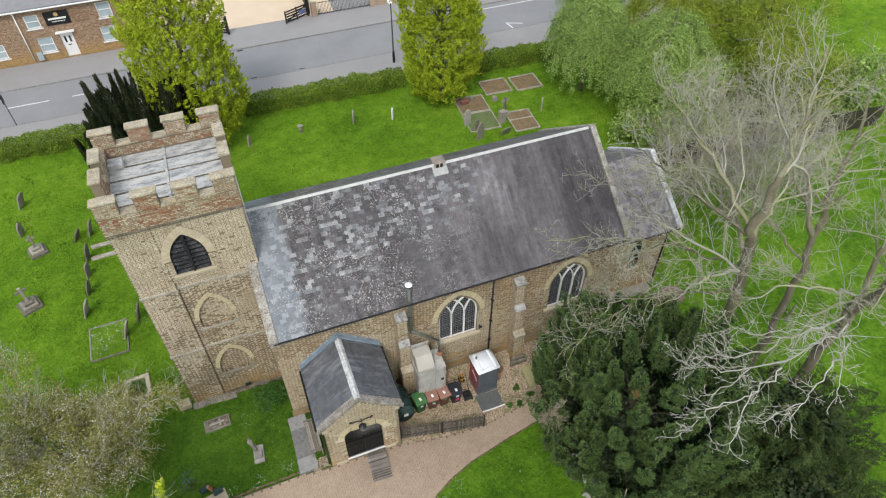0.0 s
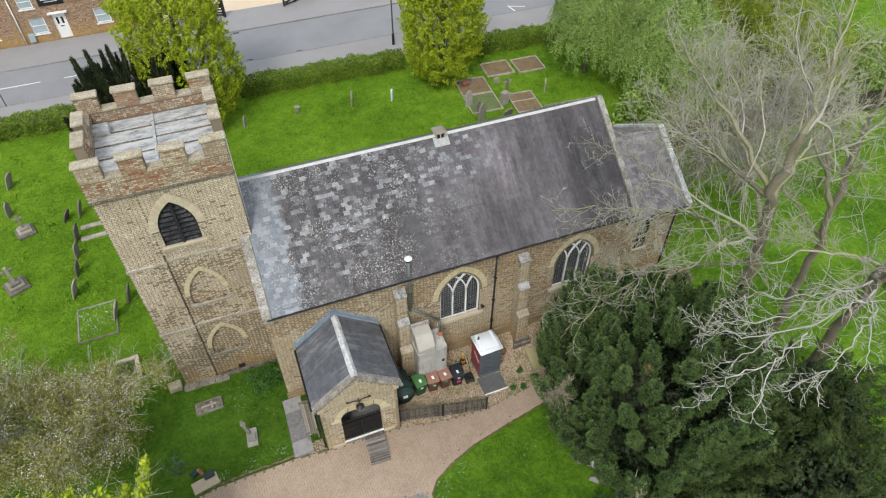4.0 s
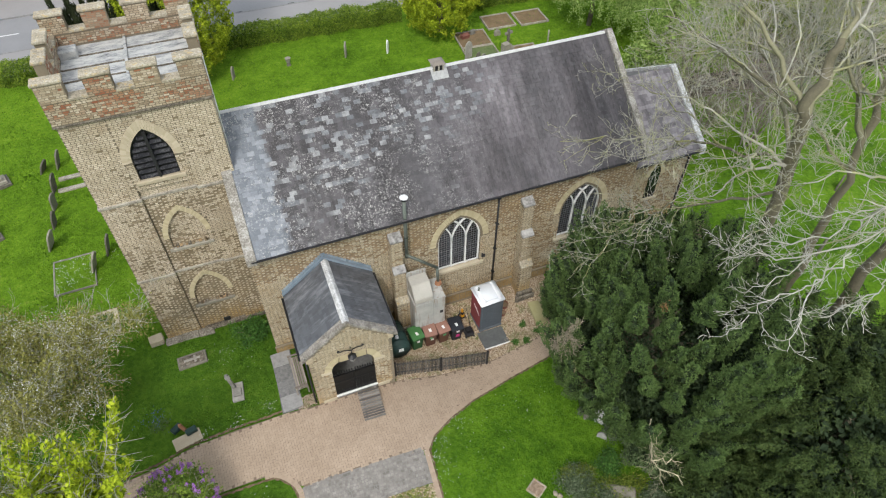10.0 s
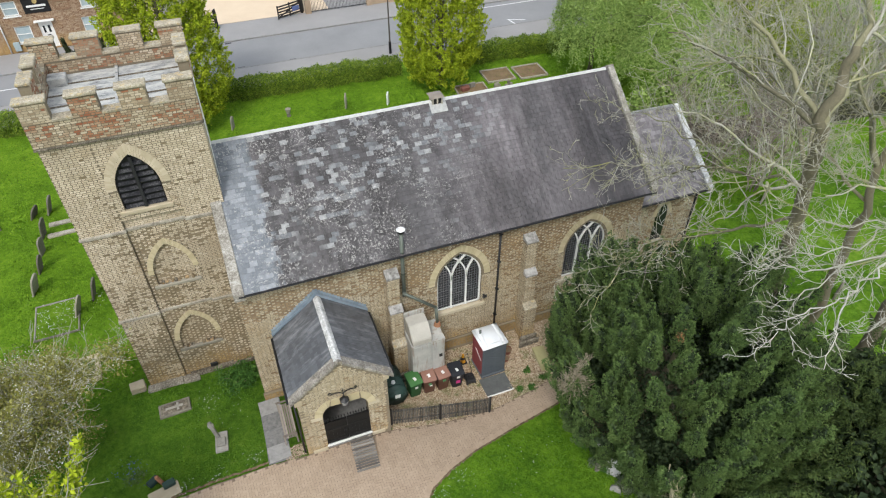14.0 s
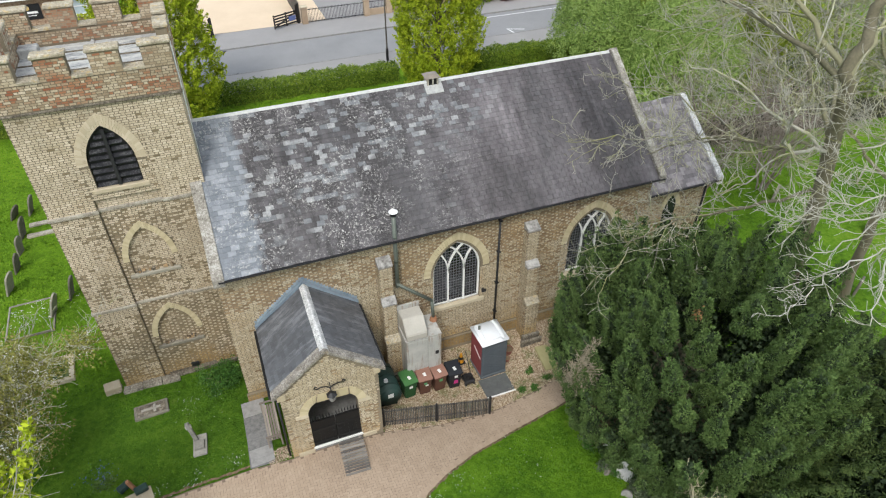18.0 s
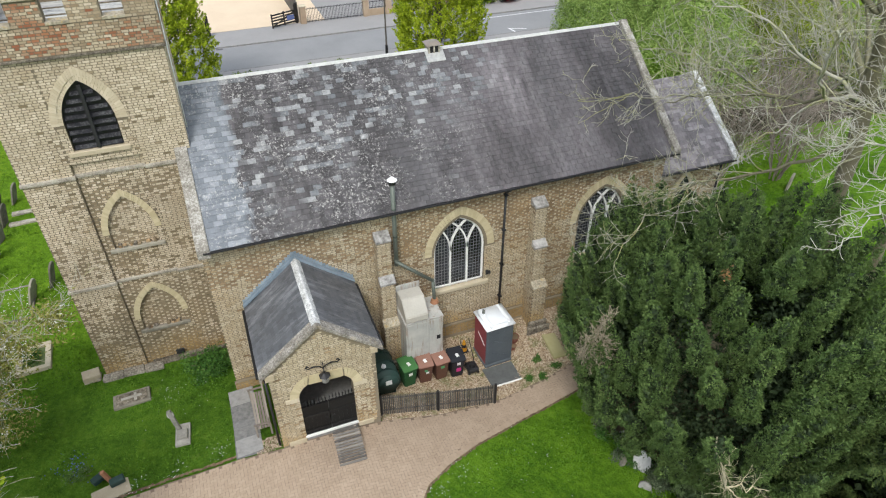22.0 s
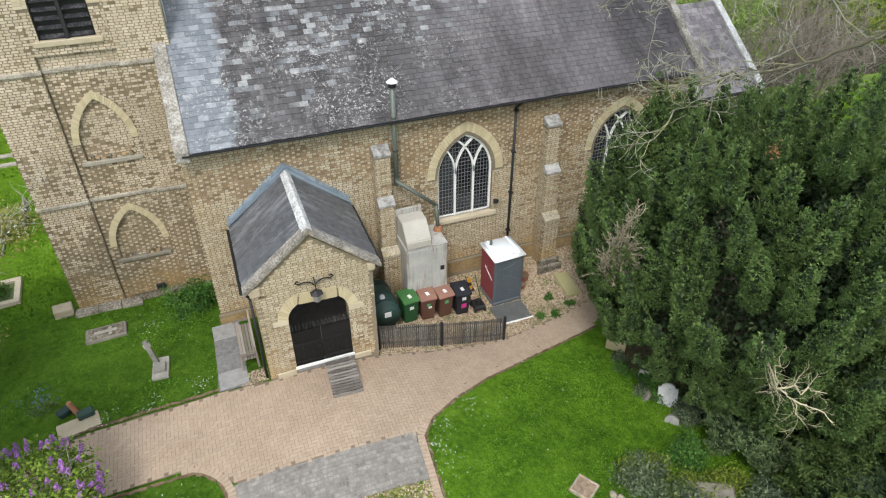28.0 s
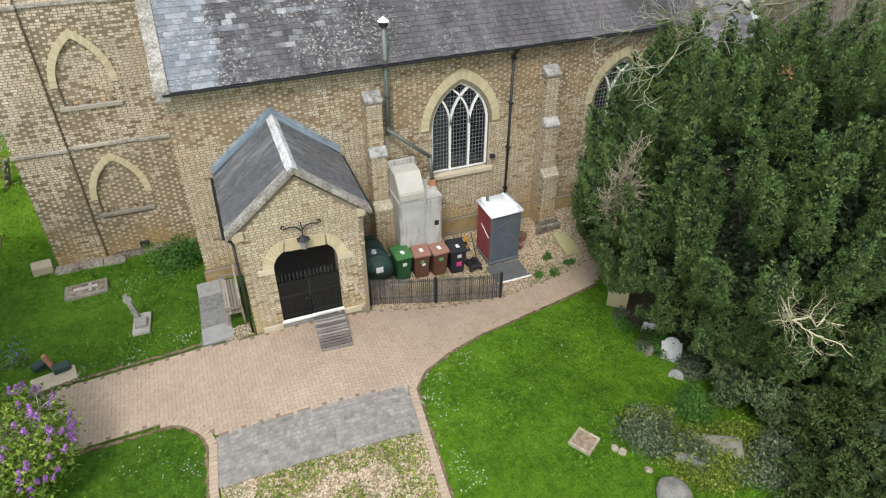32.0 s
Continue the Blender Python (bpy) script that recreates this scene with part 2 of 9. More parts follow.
    bleached = n.math("MAXIMUM", n.math("MAXIMUM", near(8.9, 21.5, 9.6, 2.0), near(6.2, 20.7, 9.0, 1.5)), near(3.6, 21.2, 9.4, 2.6))
    zone = n.math("MINIMUM", 1.0, n.math("ADD", n.math("MULTIPLY", patch, n.math("ADD", 0.06, n.math("MULTIPLY", west, 0.94))), n.math("MULTIPLY", bleached, 0.7)))
    pale = n.math("MULTIPLY", n.ramp(r2, (0.66, 0.0), (0.7, 1.0)), zone)
    tone = n.ramp(r, (0.0, (0.125, 0.133, 0.142)), (0.6, (0.2, 0.208, 0.217)), (1.0, (0.33, 0.335, 0.33)))
    crust = n.ramp(n.noise(7, 5, 0.75), (0.34, 0.4), (0.54, 1.0))
    c = n.mix(n.math("MULTIPLY", n.math("MULTIPLY", pale, crust), 0.95), c, tone)
    edge = n.ramp(n.math("ADD", sep.outputs[0], n.math("MULTIPLY", r, 0.35)), (0.72, 1.0), (0.95, 0.0))
    c = n.mix(n.math("MULTIPLY", edge, 0.85), c, n.ramp(r2, (0, (0.15, 0.168, 0.19)), (0.6, (0.2, 0.22, 0.245)), (1, (0.28, 0.3, 0.325))))
    c = n.mix(0.3, c, n.ramp(n.noise(6, 5, 0.75), (0.35, (0.25, 0.25, 0.26)), (0.65, (0.68, 0.68, 0.68))), "OVERLAY")
    # crusts of white lichen
    spots = n.ramp(n.noise(11.0, 6, 0.85), (0.54, 0.0), (0.6, 1.0))
    zone = n.ramp(n.noise(0.9, 5, 0.65), (0.42, 0.05), (0.58, 1.0))
    c = n.mix(n.math("MULTIPLY", n.math("MULTIPLY", spots, zone), n.math("ADD", 0.08, n.math("MULTIPLY", west, 0.85))), c, (0.5, 0.49, 0.46))
    n.base(c, n.ramp(n.noise(3, 3), (0.3, 0.42), (0.7, 0.65)), 0, 0.35)
    n.bump(n.noise(30, 4), 0.4, 0.005)


def porch_slate_build(n):
    r = n.rnd()
    c = n.ramp(r, (0.0, (0.075, 0.079, 0.087)), (1.0, (0.11, 0.115, 0.126)))
    sweep = n.ramp(n.noise(3.0, 6, 0.75, None, (0.22, 1.0, 0.22)), (0.5, 0.0), (0.66, 1.0))
    c = n.mix(n.math("MULTIPLY", sweep, 0.65), c, (0.27, 0.28, 0.295))
    dark = n.ramp(n.noise(2.2, 4, 0.65, None, (0.3, 1.0, 0.3)), (0.55, 0.0), (0.68, 1.0))
    c = n.mix(n.math("MULTIPLY", dark, 0.55), c, (0.06, 0.06, 0.065))
    n.base(c, n.ramp(n.noise(5, 3), (0.3, 0.3), (0.7, 0.5)), 0, 0.5)
    n.bump(n.noise(30, 4), 0.3, 0.004)


M_SLATE = mat("lichened_slate", slate_build)
M_SLATE2 = mat("dark_porch_slate", porch_slate_build)


def grass_build(n):
    big = n.noise(0.16, 3, 0.55)
    mid = n.noise(1.1, 5, 0.7)
    tuft = n.noise(5.5, 5, 0.75)
    fine = n.noise(30, 4, 0.8)
    f = n.math("ADD", n.math("ADD", n.math("MULTIPLY", big, 0.25), n.math("MULTIPLY", mid, 0.25)), n.math("ADD", n.math("MULTIPLY", tuft, 0.28), n.math("MULTIPLY", fine, 0.22)))
    c = n.ramp(f, (0.37, (0.029, 0.076, 0.007)), (0.46, (0.079, 0.175, 0.011)), (0.53, (0.14, 0.28, 0.017)), (0.63, (0.255, 0.385, 0.045)))
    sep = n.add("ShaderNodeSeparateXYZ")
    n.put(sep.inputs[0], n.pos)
    # the turf colour turns paler and yellower north of the church
    paler_north = n.ramp(n.math("ADD", n.math("DIVIDE", sep.outputs[1], 60.0), n.math("MULTIPLY", n.noise(0.3, 3), 0.12)), (0.4, 0.0), (0.5, 1.0))
    c = n.mix(n.math("MULTIPLY", paler_north, 0.55), c, n.ramp(f, (0.37, (0.06, 0.13, 0.006)), (0.46, (0.13, 0.25, 0.012)), (0.53, (0.2, 0.35, 0.018)), (0.63, (0.33, 0.45, 0.05))))
    # a darker, deeper green is mixed in south-west of the church
    greenish = n.math("MULTIPLY", n.ramp(n.math("ADD", n.math("DIVIDE", sep.outputs[0], 20.0), n.math("MULTIPLY", n.noise(0.5, 3), 0.12)), (0.06, 1.0), (0.18, 0.0)), n.ramp(n.math("DIVIDE", sep.outputs[1], 30.0), (0.62, 1.0), (0.72, 0.0)))
    c = n.mix(n.math("MULTIPLY", greenish, 0.62), c, n.ramp(f, (0.4, (0.022, 0.065, 0.008)), (0.6, (0.1, 0.2, 0.02))))
    straw = n.ramp(n.noise(2.2, 6, 0.75), (0.6, 0.0), (0.72, 1.0))
    c = n.mix(n.math("MULTIPLY", straw, 0.4), c, (0.17, 0.19, 0.06))
    n.base(c, 0.95, 0, 0.08)
    n.bump(n.math("ADD", n.math("MULTIPLY", tuft, 2.0), fine), 1.0, 0.08)


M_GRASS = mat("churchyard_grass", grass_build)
M_PAVER = mottled("buff_red_block_paving", (0.3, 0.228, 0.163), (0.44, 0.345, 0.255), 0.7, 0.9, 10, 0.5, vary=0.14)
M_PAVEBED = mottled("paving_sand_joints", (0.1, 0.073, 0.052), (0.25, 0.19, 0.14), 0.9, 0.95, 30)
M_SETTBED = mottled("sett_grit_joints", (0.17, 0.16, 0.145), (0.33, 0.315, 0.29), 1.2, 0.95, 40)
M_SETT = mottled("grey_setts", (0.12, 0.11, 0.097), (0.345, 0.322, 0.288), 3.4, 0.9, 7, 1.0, vary=0.16)
def gravel_build(n):
    v = n.add("ShaderNodeTexVoronoi")
    n.put(v.inputs["Vector"], n.pos)
    v.inputs["Scale"].default_value = 24
    c = n.ramp(v.outputs["Color"], (0.0, (0.16, 0.1, 0.06)), (0.4, (0.34, 0.25, 0.16)), (0.7, (0.5, 0.4, 0.28)), (1.0, (0.7, 0.62, 0.5)))
    c = n.mix(n.ramp(n.noise(1.4, 5, 0.7), (0.5, 0.0), (0.66, 0.75)), c, n.ramp(n.noise(18, 3), (0.35, (0.03, 0.06, 0.012)), (0.65, (0.15, 0.2, 0.05))))
    n.base(c, 0.95, 0, 0.15)
    n.bump(v.outputs["Distance"], 1.0, 0.03)


M_GRAVEL = mat("pea_gravel", gravel_build)
M_SLABS = mottled("grey_paving_slab", (0.11, 0.11, 0.108), (0.31, 0.305, 0.295), 4.5, 0.9, 9, 0.6)
M_ASPHALT = mottled("worn_asphalt", (0.15, 0.15, 0.155), (0.25, 0.25, 0.253), 0.25, 0.85, 12, 0.4)
M_PAVEMENT = mottled("tarmac_footway", (0.2, 0.195, 0.19), (0.3, 0.29, 0.285), 0.4, 0.9, 25)
M_LINE = mottled("road_paint", (0.5, 0.5, 0.5), (0.75, 0.75, 0.75), 3, 0.8)
M_NEEDLES = mottled("needle_litter", (0.045, 0.036, 0.022), (0.13, 0.105, 0.065), 1.5, 0.95, 25, 0.8)
M_SAND = mottled("resin_gravel_drive", (0.58, 0.46, 0.33), (0.76, 0.64, 0.48), 0.3, 0.9, 40)
M_SOIL = mottled("bare_soil", (0.09, 0.06, 0.035), (0.22, 0.16, 0.1), 1.2, 0.95, 30, 0.8)
M_BLACK = mottled("black_paint", (0.012, 0.012, 0.013), (0.03, 0.03, 0.032), 3, 0.45, 30, 0.1)
M_OAK = mottled("dark_door_timber", (0.006, 0.006, 0.006), (0.018, 0.017, 0.016), 3, 0.55, 30, 0.2)
M_GREYWOOD = mottled("weathered_grey_wood", (0.18, 0.155, 0.13), (0.36, 0.32, 0.27), 4, 0.9, 30, 0.5, vary=0.5)
M_FENCEWOOD = mottled("dark_grey_ramp_board", (0.1, 0.092, 0.083), (0.29, 0.27, 0.24), 4, 0.9, 30, 0.5, vary=0.5)
M_FENCE = mottled("dark_weathered_paling", (0.05, 0.046, 0.04), (0.135, 0.122, 0.105), 3, 0.85, 30, 0.4, vary=0.5)
M_WHITE = mottled("white_paint", (0.68, 0.68, 0.66), (0.82, 0.82, 0.8), 2, 0.5, 30, 0.1, vary=0.1)
M_GLASS = mat("dark_leaded_glass", lambda n: (n.base(n.ramp(n.rnd(), (0, (0.01, 0.011, 0.013)), (1, (0.035, 0.038, 0.045))), 0.12, 0, 0.6)))
M_BARK = mottled("bark", (0.08, 0.07, 0.048), (0.21, 0.19, 0.125), 2.5, 0.95, 20, 1.0, dist=0.03)


def twig_build(n):
    c = n.ramp(n.noise(1.3, 4, 0.7), (0.36, (0.2, 0.185, 0.15)), (0.48, (0.36, 0.345, 0.29)), (0.56, (0.27, 0.27, 0.09)), (0.68, (0.38, 0.365, 0.25)))
    c = n.mix(n.math("MULTIPLY", n.rnd(), 0.5), c, (0.56, 0.545, 0.49))
    n.base(c, 0.95, 0, 0.1)
    n.bump(n.noise(20, 4), 0.5, 0.01)


M_TWIG = mat("lichened_twig", twig_build)
M_BRUSH = mottled("pinkish_grey_twig", (0.15, 0.12, 0.1), (0.36, 0.31, 0.27), 2.0, 0.95, 20, 0.5, dist=0.01)
M_FAN = mottled("bleached_twig", (0.3, 0.285, 0.24), (0.62, 0.6, 0.54), 2.5, 0.9, 20, 0.5, dist=0.01)
M_LIMB = mottled("mossy_limb", (0.105, 0.097, 0.066), (0.29, 0.277, 0.17), 1.2, 0.95, 14, 0.8, dist=0.02)
M_GRAVE = mottled("lichened_gravestone", (0.11, 0.1, 0.08), (0.36, 0.335, 0.27), 3.5, 0.95, 12, 0.8)
M_WHITESTONE = mottled("bleached_stone", (0.14, 0.14, 0.125), (0.42, 0.415, 0.38), 4.0, 0.9, 11, 0.6)
M_PARBRICK = mat("weathered_parapet_brick", brick_build(((0.0, (0.28, 0.215, 0.145)), (0.3, (0.4, 0.325, 0.23)), (0.7, (0.49, 0.415, 0.305)), (1.0, (0.59, 0.515, 0.405))), (0.22, 0.18, 0.13), 0.1))
M_PALEGRAVE = mottled("pale_gravestone", (0.15, 0.145, 0.125), (0.4, 0.38, 0.335), 3.5, 0.9, 14, 0.5)


def leaf_mat(name, dark, mid, light, rough=0.7, lump=0.9, single=0.55):
    def build(n):
        f = n.math("ADD", n.math("MULTIPLY", n.rnd(), single), n.math("MULTIPLY", n.noise(lump, 3), 1.0 - single))
        n.base(n.ramp(f, (0.15, dark), (0.5, mid), (0.85, light)), rough, 0, 0.2)
        n.put(n.b.inputs["Transmission Weight"], 0.0)
    return mat(name, build)


M_YEW = leaf_mat("yew_needles", (0.032, 0.062, 0.019), (0.095, 0.154, 0.044), (0.205, 0.28, 0.086), 0.65, 1.6, 0.35)
M_PALEYEW = leaf_mat("grey_green_yew_needles", (0.05, 0.085, 0.035), (0.13, 0.185, 0.075), (0.24, 0.3, 0.14), 0.65, 1.6, 0.35)
M_YEW2 = leaf_mat("olive_conifer", (0.015, 0.03, 0.007), (0.043, 0.07, 0.016), (0.1, 0.132, 0.036), 0.7, 1.6, 0.35)
# darker copy of the needles: shade inside the crowns put into the colour
M_SHADEYEW = leaf_mat("shade_toned_yew_needles", (0.012, 0.022, 0.01), (0.03, 0.05, 0.02), (0.06, 0.085, 0.034))
M_IRISH = leaf_mat("irish_yew_shoots", (0.014, 0.02, 0.009), (0.036, 0.047, 0.021), (0.075, 0.088, 0.04), 0.7, 1.0, 0.4)
M_LIME = leaf_mat("fresh_lime_leaf", (0.13, 0.19, 0.006), (0.28, 0.36, 0.012), (0.44, 0.5, 0.03))
M_BIRCH = leaf_mat("soft_green_leaf", (0.095, 0.165, 0.03), (0.21, 0.31, 0.07), (0.36, 0.47, 0.14))
M_YGREEN = leaf_mat("yellow_green_leaf", (0.09, 0.13, 0.01), (0.19, 0.25, 0.02), (0.32, 0.38, 0.045))
M_HEDGE = leaf_mat("hedge_leaf", (0.03, 0.062, 0.006), (0.105, 0.175, 0.013), (0.25, 0.33, 0.03))
M_BUD = leaf_mat("olive_bud_leaf", (0.1, 0.1, 0.02), (0.215, 0.215, 0.05), (0.36, 0.345, 0.11))
M_DEADLEAF = leaf_mat("browned_needles", (0.12, 0.06, 0.025), (0.22, 0.12, 0.05), (0.34, 0.2, 0.09))
M_GRASSY = leaf_mat("soft_weed_leaf", (0.045, 0.1, 0.02), (0.1, 0.18, 0.035), (0.17, 0.26, 0.07))
M_BLOSSOM = leaf_mat("white_blossom", (0.45, 0.44, 0.4), (0.6, 0.6, 0.56), (0.75, 0.75, 0.72))
M_LILAC = leaf_mat("lilac_flower", (0.18, 0.065, 0.25), (0.34, 0.14, 0.43), (0.5, 0.28, 0.58))
M_SHRUB = leaf_mat("shrub_leaf", (0.02, 0.06, 0.01), (0.05, 0.13, 0.02), (0.12, 0.22, 0.04))
M_VARIEG = leaf_mat("yellow_ivy_leaf", (0.04, 0.08, 0.015), (0.13, 0.18, 0.02), (0.32, 0.34, 0.05))
M_LILACLEAF = leaf_mat("lilac_leaf", (0.05, 0.1, 0.012), (0.14, 0.225, 0.026), (0.28, 0.37, 0.055))
M_DAISY = leaf_mat("daisy_petal", (0.6, 0.6, 0.58), (0.75, 0.75, 0.72), (0.82, 0.82, 0.8))
M_BLUEBELL = leaf_mat("blue_flower", (0.06, 0.08, 0.25), (0.12, 0.15, 0.4), (0.2, 0.22, 0.5))
M_BLADE = leaf_mat("grass_blade", (0.051, 0.12, 0.008), (0.093, 0.208, 0.012), (0.137, 0.267, 0.018))
M_PALEBLADE = leaf_mat("pale_grass_blade", (0.062, 0.14, 0.008), (0.122, 0.236, 0.012), (0.195, 0.33, 0.02))
M_DEAD = mottled("bleached_dead_wood", (0.27, 0.24, 0.15), (0.5, 0.45, 0.3), 2, 0.95)
M_SHOOT = mottled("grey_brown_dead_shoot", (0.24, 0.2, 0.145), (0.47, 0.41, 0.31), 3, 0.95)
M_PEBBLE = mottled("buff_pebble", (0.2, 0.14, 0.09), (0.55, 0.46, 0.34), 2, 0.9, 30, vary=0.9)
M_IVY = leaf_mat("ivy_leaf", (0.028, 0.05, 0.02), (0.085, 0.12, 0.06), (0.24, 0.28, 0.17), 0.35)


# ---- mesh helpers ----
def thing(name, label, category, at=(0, 0, 0), group="", kind=""):
    e = new(name)
    e.location = at
    e.empty_display_size = 0.3
    return tagged(e, label, category, group, kind)


def under(ob, parent):
    if parent is not None:
        ob.parent = parent
        if parent.type == "EMPTY":
            ob.matrix_parent_inverse = Matrix.Translation(-Vector(parent.location))
    return ob


def part(name, bm, material, parent=None, label="", smooth=False):
    me = bpy.data.meshes.new(name)
    bm.to_mesh(me)
    bm.free()
    me.materials.append(material)
    if smooth:
        me.shade_smooth()
    ob = under(new(name, me), parent)
    return tagged(ob, label)


def npart(name, verts, faces, material, parent=None, label="", smooth=False):
    """A mesh object from arrays: faces all of one length."""
    me = bpy.data.meshes.new(name)
    verts, faces = np.asarray(verts, np.float32), np.asarray(faces, np.int32)
    n, k = faces.shape
    me.vertices.add(len(verts))
    me.vertices.foreach_set("co", verts.ravel())
    me.loops.add(n * k)
    me.loops.foreach_set("vertex_index", faces.ravel())
    me.polygons.add(n)
    me.polygons.foreach_set("loop_start", np.arange(0, n * k, k, dtype=np.int32))
    me.update(calc_edges=True)
    me.materials.append(material)
    if smooth:
        me.shade_smooth()
    else:
        me.shade_flat()
    ob = under(new(name, me), parent)
    return tagged(ob, label)


def box(bm, x0, x1, y0, y1, z0, z1, bevel=0.0, m=None):
    g = bmesh.ops.create_cube(bm, size=1.0)
    vs = g["verts"]
    for v in vs:
        v.co = Vector(((x0 + x1) / 2 + v.co.x * (x1 - x0), (y0 + y1) / 2 + v.co.y * (y1 - y0), (z0 + z1) / 2 + v.co.z * (z1 - z0)))
    if bevel:
        es = list({e for v in vs for e in v.link_edges})
        r = bmesh.ops.bevel(bm, geom=es, offset=bevel, segments=1, affect="EDGES")
        vs = list({v for f in r["faces"] for v in f.verts} | {v for v in vs if v.is_valid})
    if m is not None:
        bmesh.ops.transform(bm, matrix=m, verts=vs)
    return vs


def boxed(x0, x1, y0, y1, z0, z1, bevel=0.0, m=None):
    bm = bmesh.new()
    box(bm, x0, x1, y0, y1, z0, z1, bevel, m)
    return bm


def cyl(bm, p0, p1, r0, r1=None, seg=10, caps=True):
    p0, p1 = Vector(p0), Vector(p1)
    d = p1 - p0
    m = Matrix.Translation((p0 + p1) / 2) @ d.to_track_quat("Z", "Y").to_matrix().to_4x4()
    bmesh.ops.create_cone(bm, cap_ends=caps, segments=seg, radius1=r0, radius2=r0 if r1 is None else r1, depth=d.length, matrix=m)


def tube(p0, p1, r0, r1=None, seg=10):
    bm = bmesh.new()
    cyl(bm, p0, p1, r0, r1, seg)
    return bm


def prism(bm, pts, to3, depth):
    """A flat outline of (u, v), placed by to3(u, v, w) and given depth along w."""
    a = [bm.verts.new(to3(u, v, 0)) for u, v in pts]
    b = [bm.verts.new(to3(u, v, depth)) for u, v in pts]
    bm.faces.new(a)
    bm.faces.new(b[::-1])
    for i in range(len(pts)):
        j = (i + 1) % len(pts)
        bm.faces.new((a[j], a[i], b[i], b[j]))
    bmesh.ops.recalc_face_normals(bm, faces=bm.faces[:])
    return bm


def panel(outline, holes, to3, depth):
    """A wall: an outline with openings that go right through it."""
    from mathutils.geometry import tessellate_polygon
    loops = [outline] + list(holes)
    flat = [Vector((u, v, 0)) for lp in loops for u, v in lp]
    tris = tessellate_polygon([[Vector((u, v, 0)) for u, v in lp] for lp in loops])
    bm = bmesh.new()
    a = [bm.verts.new(to3(p.x, p.y, 0)) for p in flat]
    b = [bm.verts.new(to3(p.x, p.y, depth)) for p in flat]
    for t in tris:
        bm.faces.new([a[i] for i in t])
        bm.faces.new([b[i] for i in t][::-1])
    k = 0
    for lp in loops:
        n = len(lp)
        for i in range(n):
            j = (i + 1) % n
            bm.faces.new((a[k + j], a[k + i], b[k + i], b[k + j]))
        k += n
    bmesh.ops.recalc_face_normals(bm, faces=bm.faces[:])
    return bm


def arch_pts(cx, w, z0, spring, apex, n=9):
    """A pointed opening, from the lower left round to the lower right."""
    a, h = w / 2, apex - spring
    r = (a * a + h * h) / (2 * a)
    top = math.asin(min(1, h / r))
    left = [(cx - a + r - r * math.cos(top * i / n), spring + r * math.sin(top * i / n)) for i in range(n + 1)]
    right = [(2 * cx - u, v) for u, v in left[::-1]][1:]
    return [(cx - a, z0)] + left + right + [(cx + a, z0)]


def inside(poly, u, v):
    c, j = False, len(poly) - 1
    for i in range(len(poly)):
        (xi, yi), (xj, yj) = poly[i], poly[j]
        if (yi > v) != (yj > v) and u < (xj - xi) * (v - yi) / (yj - yi) + xi:
            c = not c
        j = i
    return c


BOX_F = np.array([(0, 1, 5, 4), (1, 2, 6, 5), (2, 3, 7, 6), (3, 0, 4, 7), (4, 5, 6, 7)])


def blocks(name, boxes, material, parent, label="", kind="stuff"):
    """Many small pieces joined: each is eight corners, the first four the hidden back."""
    boxes = np.asarray(boxes, np.float32).reshape(-1, 8, 3)
    if not len(boxes):
        return None
    f = (np.arange(len(boxes))[:, None, None] * 8 + BOX_F[None]).reshape(-1, 4)
    ob = npart(name, boxes.reshape(-1, 3), f, material, parent, label)
    return tagged(ob, kind=kind) if kind else ob


def pieces(name, boxes, material, parent):
    """The same pieces, each an object of its own."""
    for b in boxes:
        b = np.asarray(b, np.float32)
        c = b.mean(axis=0)
        ob = npart(name, b - c, BOX_F, material, None)
        under(ob, parent)
        ob.location = Vector(c.tolist())


def gz(x, y):
    """The height of the churchyard's ground."""
    z = 0.05 + 0.5 * math.exp(-((x - 1.5) ** 2 + (y - 12.6) ** 2) / 14.0)
    z -= 0.48 * math.exp(-((x - 8.0) ** 2 / 16.0 + (y - 15.6) ** 2 / 7.0))
    if y > 30:
        z -= 0.12 * min(1, (y - 30) / 10)
    return z


# ---- leaves and branches ----
RNG = np.random.default_rng(7)


def leaf_mesh(name, centres, size, material, parent, up=0.3, long=1.6, label="", out=None, loose=0.8):
    """Many small leaves as one mesh: the larger ones folded along the middle."""
    n = len(centres)
    nrm = RNG.normal(size=(n, 3)) * loose
    if out is not None:
        nrm += out * 0.9
    nrm[:, 2] += up
    nrm /= np.linalg.norm(nrm, axis=1)[:, None]
    t = np.cross(nrm, RNG.normal(size=(n, 3)))
    t /= np.linalg.norm(t, axis=1)[:, None]
    b = np.cross(nrm, t)
    s = size * RNG.uniform(0.6, 1.3, (n, 1))
    c = np.asarray(centres)
    if size < 0.09:
        v = np.stack([c - t * s * long / 2 - b * s * 0.45, c - t * s * long / 2 + b * s * 0.45, c + t * s * long / 2 + nrm * s * 0.2], 1)
        return npart(name, v.reshape(-1, 3), np.arange(n * 3).reshape(n, 3), material, parent, label)
    v = np.stack([c - t * s * long / 2, c + b * s * 0.5 + nrm * s * 0.18, c + t * s * long / 2, c - b * s * 0.5 + nrm * s * 0.18], 1)
    f = np.arange(n * 4).reshape(n, 4)
    ob = npart(name, v.reshape(-1, 3), f, material, parent, label)
    return ob


